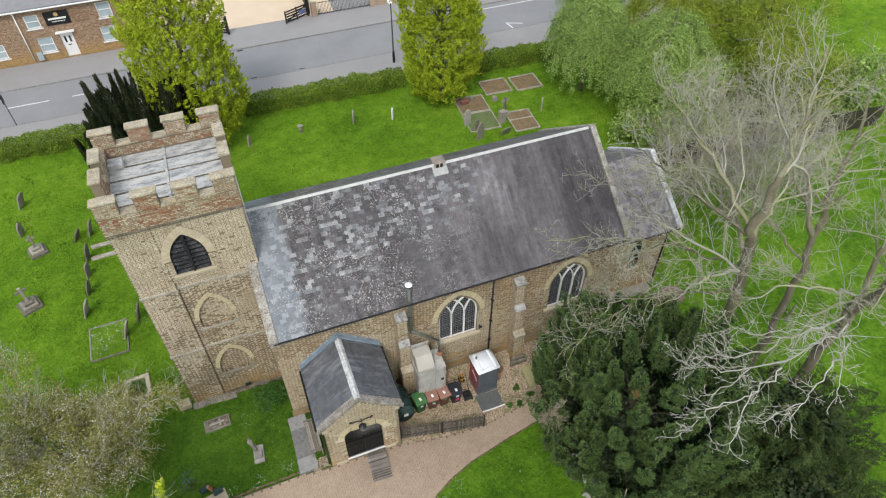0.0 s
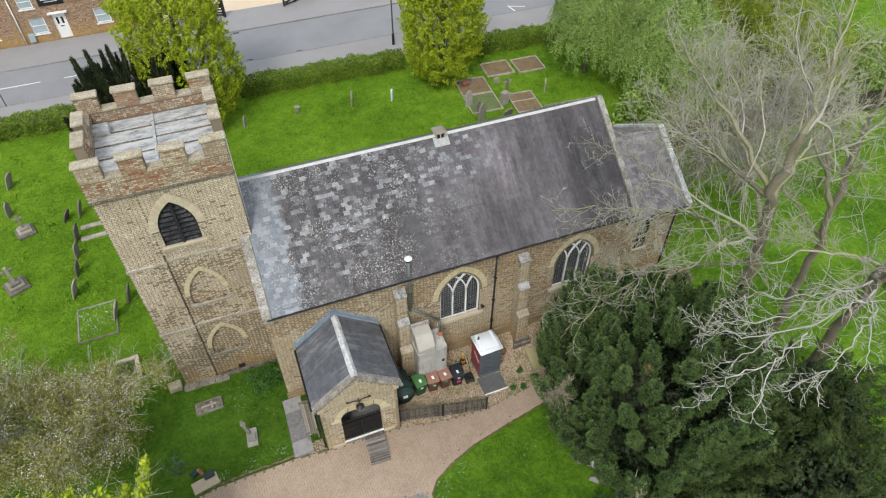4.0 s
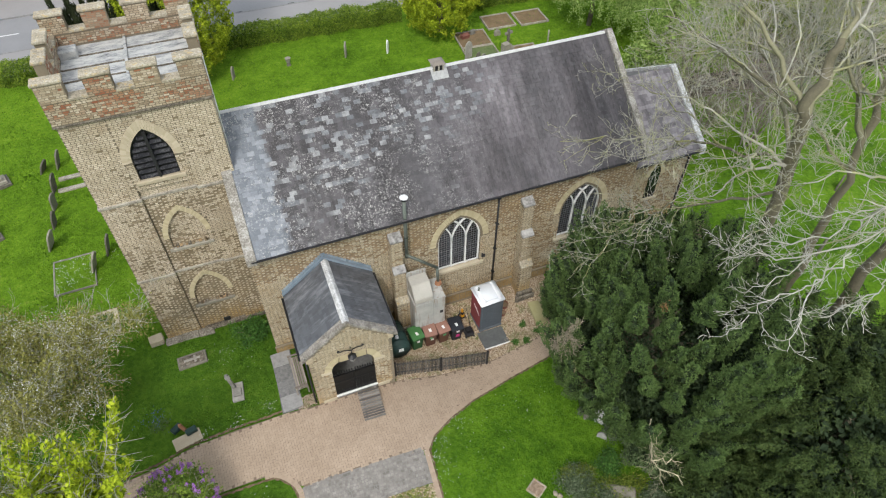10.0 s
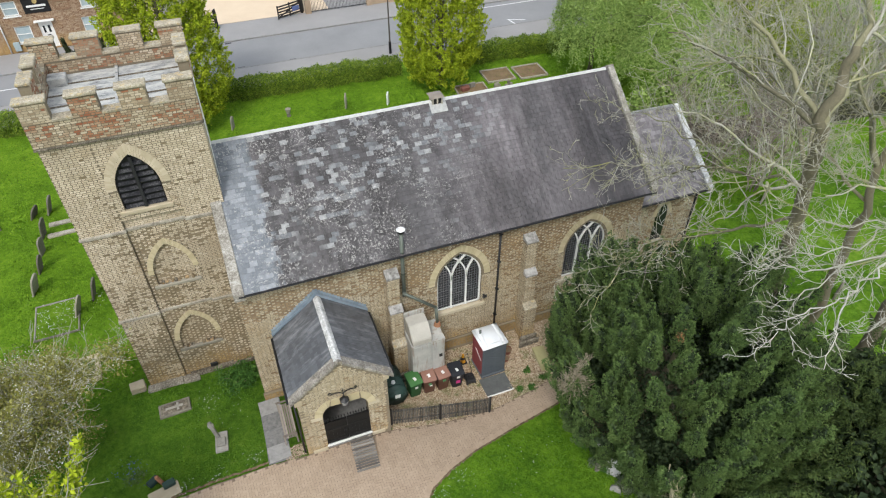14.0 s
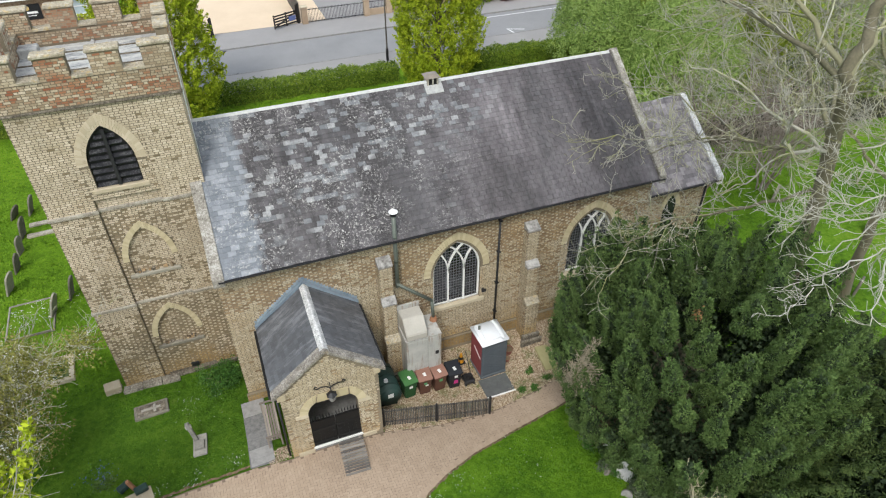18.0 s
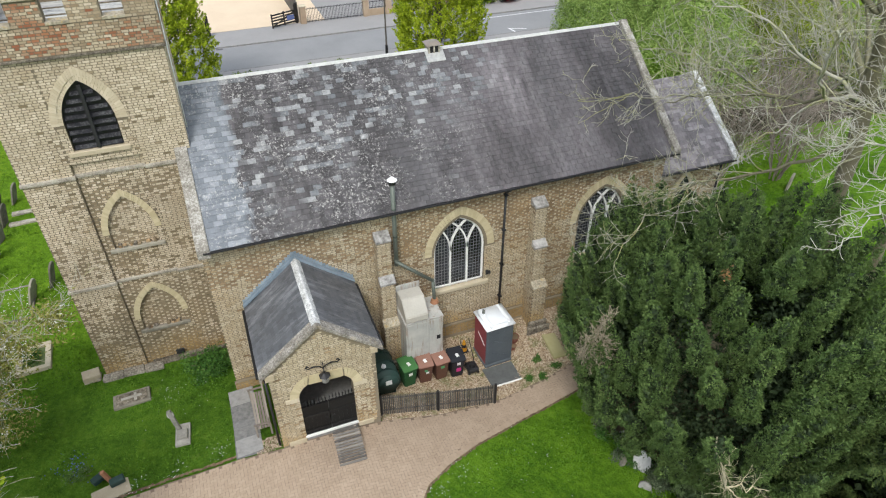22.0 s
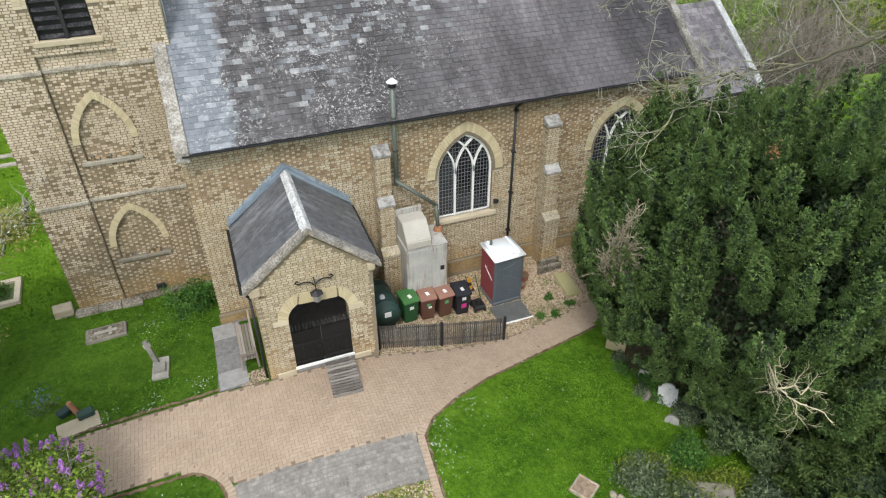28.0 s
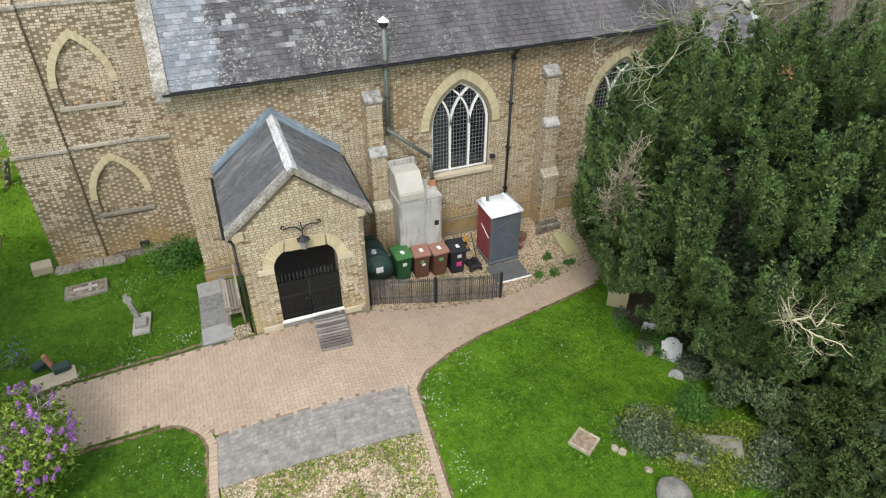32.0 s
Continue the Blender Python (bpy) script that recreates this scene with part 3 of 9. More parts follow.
def limb(rows, p0, p1, r0, r1, bend=0.1, seg=5, steps=3):
    """A crooked tapering limb, added to rows as rings."""
    p0, p1 = np.array(p0, float), np.array(p1, float)
    L = np.linalg.norm(p1 - p0)
    mid = [p0 + (p1 - p0) * i / steps + (RNG.normal(size=3) * bend * L / steps if 0 < i < steps else 0) for i in range(steps + 1)]
    rows.append((mid, [r0 + (r1 - r0) * i / steps for i in range(steps + 1)], seg))
    return mid


def limb_mesh(name, rows, material, parent, label=""):
    V, F, k = [], [], 0
    for pts, rad, seg in rows:
        pts = np.array(pts)
        n = len(pts)
        d = np.gradient(pts, axis=0)
        d /= np.linalg.norm(d, axis=1)[:, None] + 1e-9
        ref = np.array([0.3, 0.9, 0.1]) if abs(d[0][2]) > 0.7 else np.array([0, 0, 1.0])
        u = np.cross(d, ref)
        u /= np.linalg.norm(u, axis=1)[:, None] + 1e-9
        w = np.cross(d, u)
        a = np.arange(seg) * 2 * np.pi / seg
        ring = pts[:, None] + np.array(rad)[:, None, None] * (np.cos(a)[None, :, None] * u[:, None] + np.sin(a)[None, :, None] * w[:, None])
        V.append(ring.reshape(-1, 3))
        i, j = np.meshgrid(np.arange(n - 1), np.arange(seg), indexing="ij")
        q = np.stack([i * seg + j, i * seg + (j + 1) % seg, (i + 1) * seg + (j + 1) % seg, (i + 1) * seg + j], -1).reshape(-1, 4)
        F.append(q + k)
        k += n * seg
    return npart(name, np.concatenate(V), np.concatenate(F), material, parent, label, smooth=True)


def ball(n, shell=0.0):
    """Points in a unit ball, or near its shell."""
    d = RNG.normal(size=(n, 3))
    d /= np.linalg.norm(d, axis=1)[:, None]
    return d * (shell + (1 - shell) * RNG.uniform(0, 1, (n, 1)) ** (1 / 3))

# ---- ground, road ----
def graded(a, b, step, far, grow=1.35):
    mid = list(np.arange(a, b + 1e-6, step))
    lo, hi, s = [], [], step
    while s < far:
        s *= grow
        lo.append((lo[-1] if lo else a) - s)
        hi.append((hi[-1] if hi else b) + s)
    return lo[::-1] + mid + hi


GX, GY = graded(-22, 42, 0.5, 500), graded(-8, 50, 0.5, 500)
gv = [(x, y, gz(x, y)) for y in GY for x in GX]
nx = len(GX)
gf = [(j * nx + i, j * nx + i + 1, (j + 1) * nx + i + 1, (j + 1) * nx + i) for j in range(len(GY) - 1) for i in range(nx - 1)]
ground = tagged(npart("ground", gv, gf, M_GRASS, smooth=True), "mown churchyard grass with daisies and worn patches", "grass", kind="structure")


def sheet(name, poly, dz, material, label, category, step=0.5, thick=0.0):
    """A surface that follows the ground, lying dz above it."""
    bm = bmesh.new()
    bm.faces.new([bm.verts.new((x, y, 0)) for x, y in poly])
    for ax in (0, 1):
        lo, hi = min(p[ax] for p in poly), max(p[ax] for p in poly)
        k = math.ceil(lo / step) * step
        while k < hi:
            no = Vector((1, 0, 0)) if ax == 0 else Vector((0, 1, 0))
            bmesh.ops.bisect_plane(bm, geom=bm.verts[:] + bm.edges[:] + bm.faces[:], plane_co=no * k, plane_no=no)
            k += step
    for v in bm.verts:
        v.co.z = gz(v.co.x, v.co.y) + dz
    if thick:
        r = bmesh.ops.extrude_face_region(bm, geom=bm.faces[:])
        for v in [g for g in r["geom"] if isinstance(g, bmesh.types.BMVert)]:
            v.co.z -= thick
    bmesh.ops.recalc_face_normals(bm, faces=bm.faces[:])
    if not thick and bm.faces and bm.faces[:][0].normal.z < 0:
        bmesh.ops.reverse_faces(bm, faces=bm.faces[:])
    return tagged(part(name, bm, material), label, category, kind="structure")


def slab(name, x0, x1, y0, y1, z0, z1, material, label, category):
    return tagged(part(name, boxed(x0, x1, y0, y1, z0, z1), material), label, category, kind="structure")


RZ = -0.13
slab("road", -260, 260, 49.3, 54.5, RZ - 0.3, RZ + 0.07, M_ASPHALT, "worn grey asphalt village road", "road")
slab("pavement", -260, 260, 46.0, 49.16, RZ - 0.3, RZ + 0.17, M_PAVEMENT, "grey tarmac footway beside the hedge", "pavement")
slab("kerb", -260, 260, 49.17, 49.3, RZ - 0.3, RZ + 0.18, M_SLABS, "concrete kerb along the road", "kerb")
slab("kerb", -260, 260, 54.5, 54.63, RZ - 0.3, RZ + 0.18, M_SLABS, "concrete kerb along the road", "kerb")
slab("pavement", -260, 260, 54.64, 58.2, RZ - 0.3, RZ + 0.17, M_PAVEMENT, "grey tarmac footway below the houses", "pavement")
slab("forecourt", -5.2, 11.4, 58.21, 82, RZ - 0.3, RZ + 0.19, M_SAND, "pale sandy gravel forecourt of a house", "driveway")
slab("car_park", 11.41, 34, 58.21, 82, RZ - 0.3, RZ + 0.18, M_PAVEMENT, "grey tarmac yard behind iron railings", "car park")
for i in range(-9, 1):
    x = -11.5 + i * 4.75
    slab("road_marking", x, x + 3.1, 51.95, 52.07, RZ + 0.06, RZ + 0.075, M_LINE, "white centre dash painted on the road", "road marking")

PATH = [(-14, 13.4), (-10, 13.75), (-6.4, 14.2), (-5.2, 14.55), (-3.5, 14.65), (-1.42, 14.6), (0.1, 14.42), (3.4, 14.42), (5.5, 14.2), (7.9, 14.22), (9.7, 14.5), (11.14, 14.75), (14, 15.6), (18, 17.3),
        (20.9, 18.4), (21.7, 18.2), (21.5, 17.2), (18, 15.9), (14, 14.3), (10.66, 13.6), (8.16, 13.12), (6.2, 12.62), (4.95, 12.1), (4.0, 11.55), (3.56, 11.0), (3.28, 11.06), (-1.23, 11.25), (-1.55, 11.5),
        (-2.0, 12.05), (-2.55, 12.23), (-4.62, 12.3), (-8, 11.8), (-14, 11.2)]
SETTS = [(-1.36, 11.27), (3.42, 11.1), (3.46, 9.68), (-1.5, 9.88)]
sheet("path", PATH, 0.02, M_PAVEBED, "pinkish-buff block-paved church path", "path")
sheet("setts", SETTS, 0.021, M_SETTBED, "band of worn grey stone setts across the path", "paving")
sheet("gravel_path", [(-1.41, 9.87), (3.37, 9.67), (3.2, 8.0), (3.0, 4), (2.8, -6), (-1.3, -6), (-1.45, 4)], 0.02, M_GRAVEL, "pale gravel path grown through with weeds", "path")
sheet("gravel_yard", [(3.45, 17.8), (3.45, 14.36), (5.5, 14.14), (7.9, 14.16), (9.7, 14.44), (11.1, 14.7), (12.2, 15.0), (12.2, 17.8)], 0.018, M_GRAVEL, "gravel yard with weeds beside the church wall", "gravel")
sheet("side_paving", [(-1.42, 14.62), (-0.55, 14.55), (-0.5, 17.8), (-1.3, 17.75)], 0.03, M_SLABS, "strip of grey slabs beside the porch", "paving")

# ---- church ----
church = thing("church", "buff brick parish church with slate roofs and battlemented tower", "church", (7, 21, 0))
NAVE_S, RIDGE_Y, RIDGE_Z, EAVE_Y, EAVE_Z = 17.85, 22.1, 10.05, 17.45, 6.56
SLOPE = (RIDGE_Z - EAVE_Z) / (RIDGE_Y - EAVE_Y)
NW, NE = -1.0, 16.2
WINDOWS = [(7.66, 2.0, 2.36, 4.05, 5.5), (13.62, 2.0, 2.36, 4.05, 5.45)]


def south(y):
    return lambda u, v, w: Vector((u, y + w, v))


def brick_rows(outline, holes, to3, seed, dark=None, L=0.225, H=0.078, joint=0.016, proud=0.0018, mixed=True, evenly=False):
    """Flemish courses over a face: two lists of pieces, pale bricks and the brown stretchers of the bands."""
    rng = random.Random(seed)
    us, vs = [p[0] for p in outline], [p[1] for p in outline]
    a, b, row = [], [], 0
    v = min(vs)
    while v + H < max(vs):
        u, k = min(us) - (row % 2) * L * 0.71 - rng.uniform(0, 0.02), 0
        while u < max(us):
            w = (L * rng.uniform(0.87, 0.93) if k % 2 == 0 else L * rng.uniform(0.5, 0.54)) if mixed else L
            u1 = u + w
            k += 1
            if len(outline) == 4:
                ua, ub = max(u, min(us)), min(u1, max(us) + joint)
                if ub - ua < 0.05:
                    u = u1
                    continue
            else:
                ua, ub = u, u1
            for h in holes:
                if len(h) == 4 and h[0][1] - 0.04 < v < h[2][1] - 0.04:
                    if ua < h[0][0] < ub and h[0][0] - ua > 0.04:
                        ub = h[0][0] + joint * 1.5
                    elif ua < h[1][0] < ub and ub - h[1][0] > 0.04:
                        ua = h[1][0]
            mu, mv = (ua + ub) / 2, v + H / 2
            if all(inside(outline, q, s) for q in (ua + 0.011, ub - 0.023) for s in (v + 0.005, v + H - 0.005)) and not any(inside(h, q, s) for h in holes for q in (ua + 0.002, mu, ub - joint * 1.5 - 0.002) for s in (v, v + H - joint)):
                p = proud + rng.uniform(-0.0008, 0.001)
                c = [to3(q, s, d) for d in (0.003, -p) for q, s in ((ua, v), (ub - joint * 1.5, v), (ub - joint * 1.5, v + H - joint), (ua, v + H - joint))]
                d = dark(mu, mv) if dark else 0.15
                isdark = rng.random() < (d if k % 2 == 1 or evenly else d * 0.12)
                (b if isdark else a).append(c)
            u = u1
        v += H
        row += 1
    return a, b


def bricked(ob, outline, holes, to3, seed, dark=None, singly=None, mats=(None, None), **kw):
    a, b = brick_rows(outline, holes, to3, seed, dark, **kw)
    for lst, m in ((a, mats[0] or M_BRICK), (b, mats[1] or M_HEADER)):
        near, rest = [], []
        for c in lst:
            (near if singly and len(near) < 150 and singly(c[4]) else rest).append(c)
        LATER.append((ob, near, rest, m))


LATER = []


def bands(mu, mv):
    """Where brown headers show most: loose bands on the walls."""
    f = 0.3 + 1.6 * noise.noise(Vector((mu * 0.28, mv * 0.55, 3.1))) + 0.4 * noise.noise(Vector((mu * 1.3, mv * 1.6, 9.0)))
    return 0.04 + 0.9 * max(0.0, min(1.0, f))


def nave_bands(mu, mv):
    """Strongest under the eaves and round the windows, faint below."""
    f = 1.05 * math.exp(-((mv - 5.3) / 0.8) ** 2) - 0.25 * math.exp(-((mu + 0.4) / 1.4) ** 2) + 0.35 * math.exp(-((mu - 11.5) / 2.0) ** 2) + 0.08
    f = 0.5 + (f - 0.5) * 1.3 + 0.9 * noise.noise(Vector((mu * 0.4, mv * 0.7, 5.2))) + 0.35 * noise.noise(Vector((mu * 1.4, mv * 1.8, 2.0)))
    return 0.04 + 0.9 * max(0.0, min(1.0, f))


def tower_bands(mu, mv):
    """Strong on the lower stage, fading upwards; dark bricks denser from P0 eastwards below 8.2."""
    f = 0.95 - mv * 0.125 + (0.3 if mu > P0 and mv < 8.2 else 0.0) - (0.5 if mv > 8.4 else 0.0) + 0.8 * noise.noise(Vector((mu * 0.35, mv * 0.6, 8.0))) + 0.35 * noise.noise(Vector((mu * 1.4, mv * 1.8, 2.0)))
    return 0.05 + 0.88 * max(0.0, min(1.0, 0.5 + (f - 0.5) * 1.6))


def ring_mask(c, w, z0, s, a, width):
    """The part of a wall that an arch ring and its opening cover."""
    h = w / 2 + 0.005
    width *= 0.6
    return [arch_pts(c, w + 2 * width, s - 0.03, s, a + width * 1.2), [(c - h, z0 - 0.12), (c + h, z0 - 0.12), (c + h, s), (c - h, s)]]


win_holes = [arch_pts(*w) for w in WINDOWS]
out = [(NW, -0.6), (NE, -0.6), (NE, 6.52), (NW, 6.52)]
nave_wall = part("nave_wall", panel(out, win_holes, south(NAVE_S), 0.55), M_MORTAR, church)
ring_holes = [m for w in WINDOWS for m in ring_mask(*w, 0.38)]
bricked(nave_wall, [(NW, 0.55), (NE, 0.55), (NE, 6.5), (NW, 6.5)], ring_holes, south(NAVE_S), 1, nave_bands, lambda p: 3.6 < p[0] < 11 and p[2] < 6)
part("wall_plinth", boxed(NW - 0.06, NE, NAVE_S - 0.09, NAVE_S, -0.6, 0.5), M_MORTAR, church, "stained brick plinth, its colour darkened further for shade")
plinth = church.children[-1]
bricked(plinth, [(NW - 0.06, 0.0), (NE, 0.0), (NE, 0.49), (NW - 0.06, 0.49)], [], south(NAVE_S - 0.09), 3, lambda u, v: 0.75, evenly=True, mats=(M_PLINTH, M_PLINTH))
# north wall, gables
part("nave_wall", boxed(NW, NE, 25.8, 26.35, -0.6, 6.52), M_MORTAR, church)
gab = [(NAVE_S + 0.02, -0.59), (26.33, -0.59), (26.33, 6.5), (RIDGE_Y, 9.85), (NAVE_S + 0.02, 6.6)]
west_wall = part("gable_wall", prism(bmesh.new(), gab, lambda u, v, w: Vector((NW + 0.006 + w, u, v)), 0.5), M_MORTAR, church)
bricked(west_wall, [(NAVE_S, -0.1), (20.3, -0.1), (20.3, 8.3), (NAVE_S, 6.55)], [], lambda u, v, w: Vector((NW + w, u, v)), 2, bands)
part("gable_wall", prism(bmesh.new(), gab, lambda u, v, w: Vector((NE - 0.506 + w, u, v)), 0.5), M_MORTAR, church)


def roof(name, x0, x1, ey, ez, ry, rz, ny, material):
    """A pitched roof's boards with thickness, ridge along x."""
    bm = bmesh.new()
    prism(bm, [(ey, ez - 0.06), (ry, rz - 0.06), (ny, ez - 0.06), (ny, ez - 0.1), (ry, rz - 0.2), (ey, ez - 0.1)], lambda u, v, w: Vector((x0 + w, u, v)), x1 - x0)
    return part(name, bm, material, church)


def slates(x0, x1, ey, ez, ry, rz, seed, wide=0.28, gauge=0.185, swap=False):
    """Overlapping slates up one slope: along x from x0 to x1, from the eave to the ridge."""
    rng = random.Random(seed)
    L = math.hypot(ry - ey, rz - ez)
    du, dz = (ry - ey) / L, (rz - ez) / L
    nu, nz = (-dz, du) if du > 0 else (dz, -du)
    res, s, row = [], 0.0, 0
    while s < L - 0.02:
        s1 = min(s + gauge * 1.35, L)
        x = x0 - (row % 2) * wide / 2
        while x < x1:
            a, b = max(x + 0.004, x0), min(x + wide - 0.004, x1)
            if b - a > 0.05:
                lift = rng.uniform(0.009, 0.018)
                ss = s + rng.uniform(-0.011, 0.011)
                c = []
                for h0, h1 in ((0.0, -0.004), (lift + 0.005, 0.003)):
                    for xx, t, h in ((a, ss, h0), (b, ss, h0), (b, s1, h1), (a, s1, h1)):
                        c.append((xx, ey + du * t + nu * h, ez + dz * t + nz * h))
                if swap:
                    c = [(q[1], q[0], q[2]) for q in c]
                res.append(c)
            x += wide
        s += gauge
        row += 1
    return res


nave_roof = roof("nave_roof", NW + 0.05, NE, EAVE_Y, EAVE_Z, RIDGE_Y, RIDGE_Z, 2 * RIDGE_Y - EAVE_Y, M_SLATE)
S_NAVE = slates(NW + 0.3, NE - 0.05, EAVE_Y, EAVE_Z, RIDGE_Y, RIDGE_Z, 3)
S_NORTH = slates(NW + 0.3, NE - 0.05, 2 * RIDGE_Y - EAVE_Y, EAVE_Z, RIDGE_Y, RIDGE_Z, 4)


def rake(name, x0, x1, y0, z0, y1, z1, h, material, label, below=0.25):
    bm = bmesh.new()
    prism(bm, [(y0, z0 + h), (y1, z1 + h), (y1, z1 - below), (y0, z0 - below)], lambda u, v, w: Vector((x0 + w, u, v)), x1 - x0)
    bmesh.ops.bevel(bm, geom=bm.edges[:], offset=0.02, segments=1, affect="EDGES")
    return part(name, bm, material, church, label)


def ez_at(y):
    return EAVE_Z + SLOPE * (y - EAVE_Y)


rake("coping", NW - 0.08, NW + 0.3, EAVE_Y - 0.02, EAVE_Z, 20.3, ez_at(20.3), 0.09, M_COPING, "pale lichened coping stones")
rake("coping", NE - 0.02, NE + 0.27, EAVE_Y - 0.02, EAVE_Z, RIDGE_Y, RIDGE_Z, 0.13, M_COPING, "lichened stone verge coping")
rake("coping", NE - 0.08, NE + 0.3, 2 * RIDGE_Y - EAVE_Y, EAVE_Z, RIDGE_Y, RIDGE_Z, 0.13, M_COPING, "lichened stone verge coping")
bm = bmesh.new()
prism(bm, [(RIDGE_Y - 0.085, RIDGE_Z - 0.035), (RIDGE_Y - 0.03, RIDGE_Z + 0.04), (RIDGE_Y + 0.03, RIDGE_Z + 0.04), (RIDGE_Y + 0.085, RIDGE_Z - 0.035)], lambda u, v, w: Vector((-0.6 + w, u, v)), NE + 0.5)
part("ridge_capping", bm, M_RIDGE, church, "pale lichened ridge capping")

# chancel
CE, C_EY, C_EZ, C_RZ = 20.4, 18.5, 4.92, 7.35
part("chancel_wall", boxed(NE, CE, 18.95, 19.4, -0.6, C_EZ), M_MORTAR, church)
chancel_wall = church.children[-1]
bricked(chancel_wall, [(NE, 0.2), (CE, 0.2), (CE, C_EZ - 0.05), (NE, C_EZ - 0.05)], [], south(18.95), 5, bands)
part("chancel_wall", boxed(NE, CE, 24.8, 25.25, -0.6, C_EZ), M_MORTAR, church)
part("chancel_gable", prism(bmesh.new(), [(18.97, -0.59), (25.23, -0.59), (25.23, C_EZ - 0.02), (RIDGE_Y, C_RZ - 0.1), (18.97, C_EZ - 0.02)], lambda u, v, w: Vector((CE - 0.456 + w, u, v)), 0.45), M_MORTAR, church)
roof("chancel_roof", NE, CE, C_EY, C_EZ, RIDGE_Y, C_RZ, 2 * RIDGE_Y - C_EY, M_SLATE)
chancel_roof = church.children[-1]
S_CHANCEL = slates(NE + 0.3, CE - 0.05, C_EY, C_EZ, RIDGE_Y, C_RZ, 6)
rake("coping", CE - 0.05, CE + 0.25, C_EY - 0.05, C_EZ, RIDGE_Y, C_RZ, 0.12, M_VERGE, "white-painted verge of the chancel roof")
rake("coping", CE - 0.05, CE + 0.25, 2 * RIDGE_Y - C_EY, C_EZ, RIDGE_Y, C_RZ, 0.12, M_VERGE, "white-painted verge of the chancel roof")

# tower
TX0, TX1, TY0, TY1 = -5.49, -0.6, 20.25, 24.85
P0, P1 = -4.03, -2.02
PARAPET, CREN, MERL = 12.05, 12.85, 13.5
tower = part("tower", boxed(TX0, TX1, TY0 + 0.2, TY1, -0.6, 12.0), M_MORTAR, church, "square buff brick tower")
BEL = (-3.09, 1.4, 9.12, 10.0, 11.27)
BL2 = (-3.0, 1.4, 5.4, 6.02, 7.36)
BL1 = (-3.0, 1.42, 1.75, 2.3, 3.58)


def tower_zone(name, x0, x1, z0, z1, holes, y, seed, depth=0.2):
    o = [(x0, z0), (x1, z0), (x1, z1), (x0, z1)]
    ob = part(name, panel(o, [arch_pts(*h) for h in holes], south(y), depth), M_MORTAR, church)
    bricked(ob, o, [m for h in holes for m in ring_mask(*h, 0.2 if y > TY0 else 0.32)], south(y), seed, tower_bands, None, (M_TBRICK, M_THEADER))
    return ob


tower_zone("tower_face", TX0, P0, -0.3, PARAPET, [], TY0, 11)
tower_zone("tower_face", P1, TX1, -0.3, PARAPET, [], TY0, 12)
tower_zone("tower_face", P0, P1, 8.75, PARAPET, [BEL], TY0, 13)
tower_zone("tower_panel", P0, P1, 8.36, 8.75, [], TY0 + 0.1, 14, 0.1)
tower_zone("tower_panel", P0, P1, 4.2, 8.3, [BL2], TY0 + 0.1, 15, 0.1)
tower_zone("tower_panel", P0, P1, -0.3, 4.08, [BL1], TY0 + 0.1, 16, 0.1)
for arch in (BL2, BL1):
    c, w, a, s, t = arch
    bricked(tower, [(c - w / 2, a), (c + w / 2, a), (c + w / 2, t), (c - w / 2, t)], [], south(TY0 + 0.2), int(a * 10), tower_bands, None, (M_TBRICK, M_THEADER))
east_face = lambda u, v, w: Vector((TX1 - w, u, v))
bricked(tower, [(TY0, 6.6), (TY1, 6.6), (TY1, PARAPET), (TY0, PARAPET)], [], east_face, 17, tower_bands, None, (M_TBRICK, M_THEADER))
for z0, h in ((8.24, 0.13), (4.08, 0.13)):
    for x0, x1, y in ((TX0 - 0.05, P0 + 0.02, TY0 - 0.06), (P0 + 0.02, P1 - 0.02, TY0 + 0.04), (P1 - 0.02, -1.1, TY0 - 0.06)):
        part("string_course", boxed(x0, x1, y, TY0 + 0.15, z0, z0 + h, 0.02), M_STRING, church, "weathered stone string course")
prng = random.Random(77)
xx = TX0 - 0.12
while xx < P0 + 0.1:
    ww = prng.uniform(0.45, 0.8)
    pl = boxed(xx, xx + ww - 0.008, TY0 - prng.uniform(0.3, 0.4), TY0 + 0.05, -0.6, prng.uniform(0.17, 0.25), 0.03)
    for vv in pl.verts:
        vv.co += Vector((noise.noise(vv.co * 5), noise.noise(vv.co * 5 + Vector((3, 0, 0))), noise.noise(vv.co * 5 + Vector((0, 3, 0))))) * 0.05
    part("plinth_stone", pl, M_FOOT, church, "crumbling plinth stone")
    xx += ww
part("plinth_stone", boxed(TX0 - 0.75, TX0 - 0.2, TY0 - 0.15, TY0 + 0.3, -0.4, 0.16, 0.05), M_MERLON, church, "loose pale block by the tower foot")
part("tower_plinth", boxed(P0 + 0.2, -1.0, TY0 - 0.1, TY0 + 0.16, -0.6, 0.22, 0.03), M_STRING_DARK, church, "crumbling stone plinth")

part("wall_vent", boxed(-2.95, -2.65, TY0 - 0.03, TY0 + 0.03, 0.3, 0.52, 0.01), M_BLACK, church, "black iron wall vent")
part("parapet_string", boxed(TX0 - 0.08, TX1 + 0.08, TY0 - 0.09, TY0 + 0.05, PARAPET - 0.11, PARAPET - 0.03, 0.015), M_STRING_DARK, church, "dark lichened string below the battlements")
parapet = part("parapet", bmesh.new(), M_MORTAR, church, "patched red and buff brick battlements")
PX0, PX1, PY0, PY1, PT = TX0 - 0.06, TX1 + 0.06, TY0 - 0.06, TY1 + 0.06, 0.34


def patchy(u, v):
    """Patches of red repair among the old buff brick."""
    return 0.08 + 0.65 * max(0.0, min(1.0, 0.12 + 2.4 * noise.noise(Vector((u * 0.7, v * 1.1, 4.0)))))


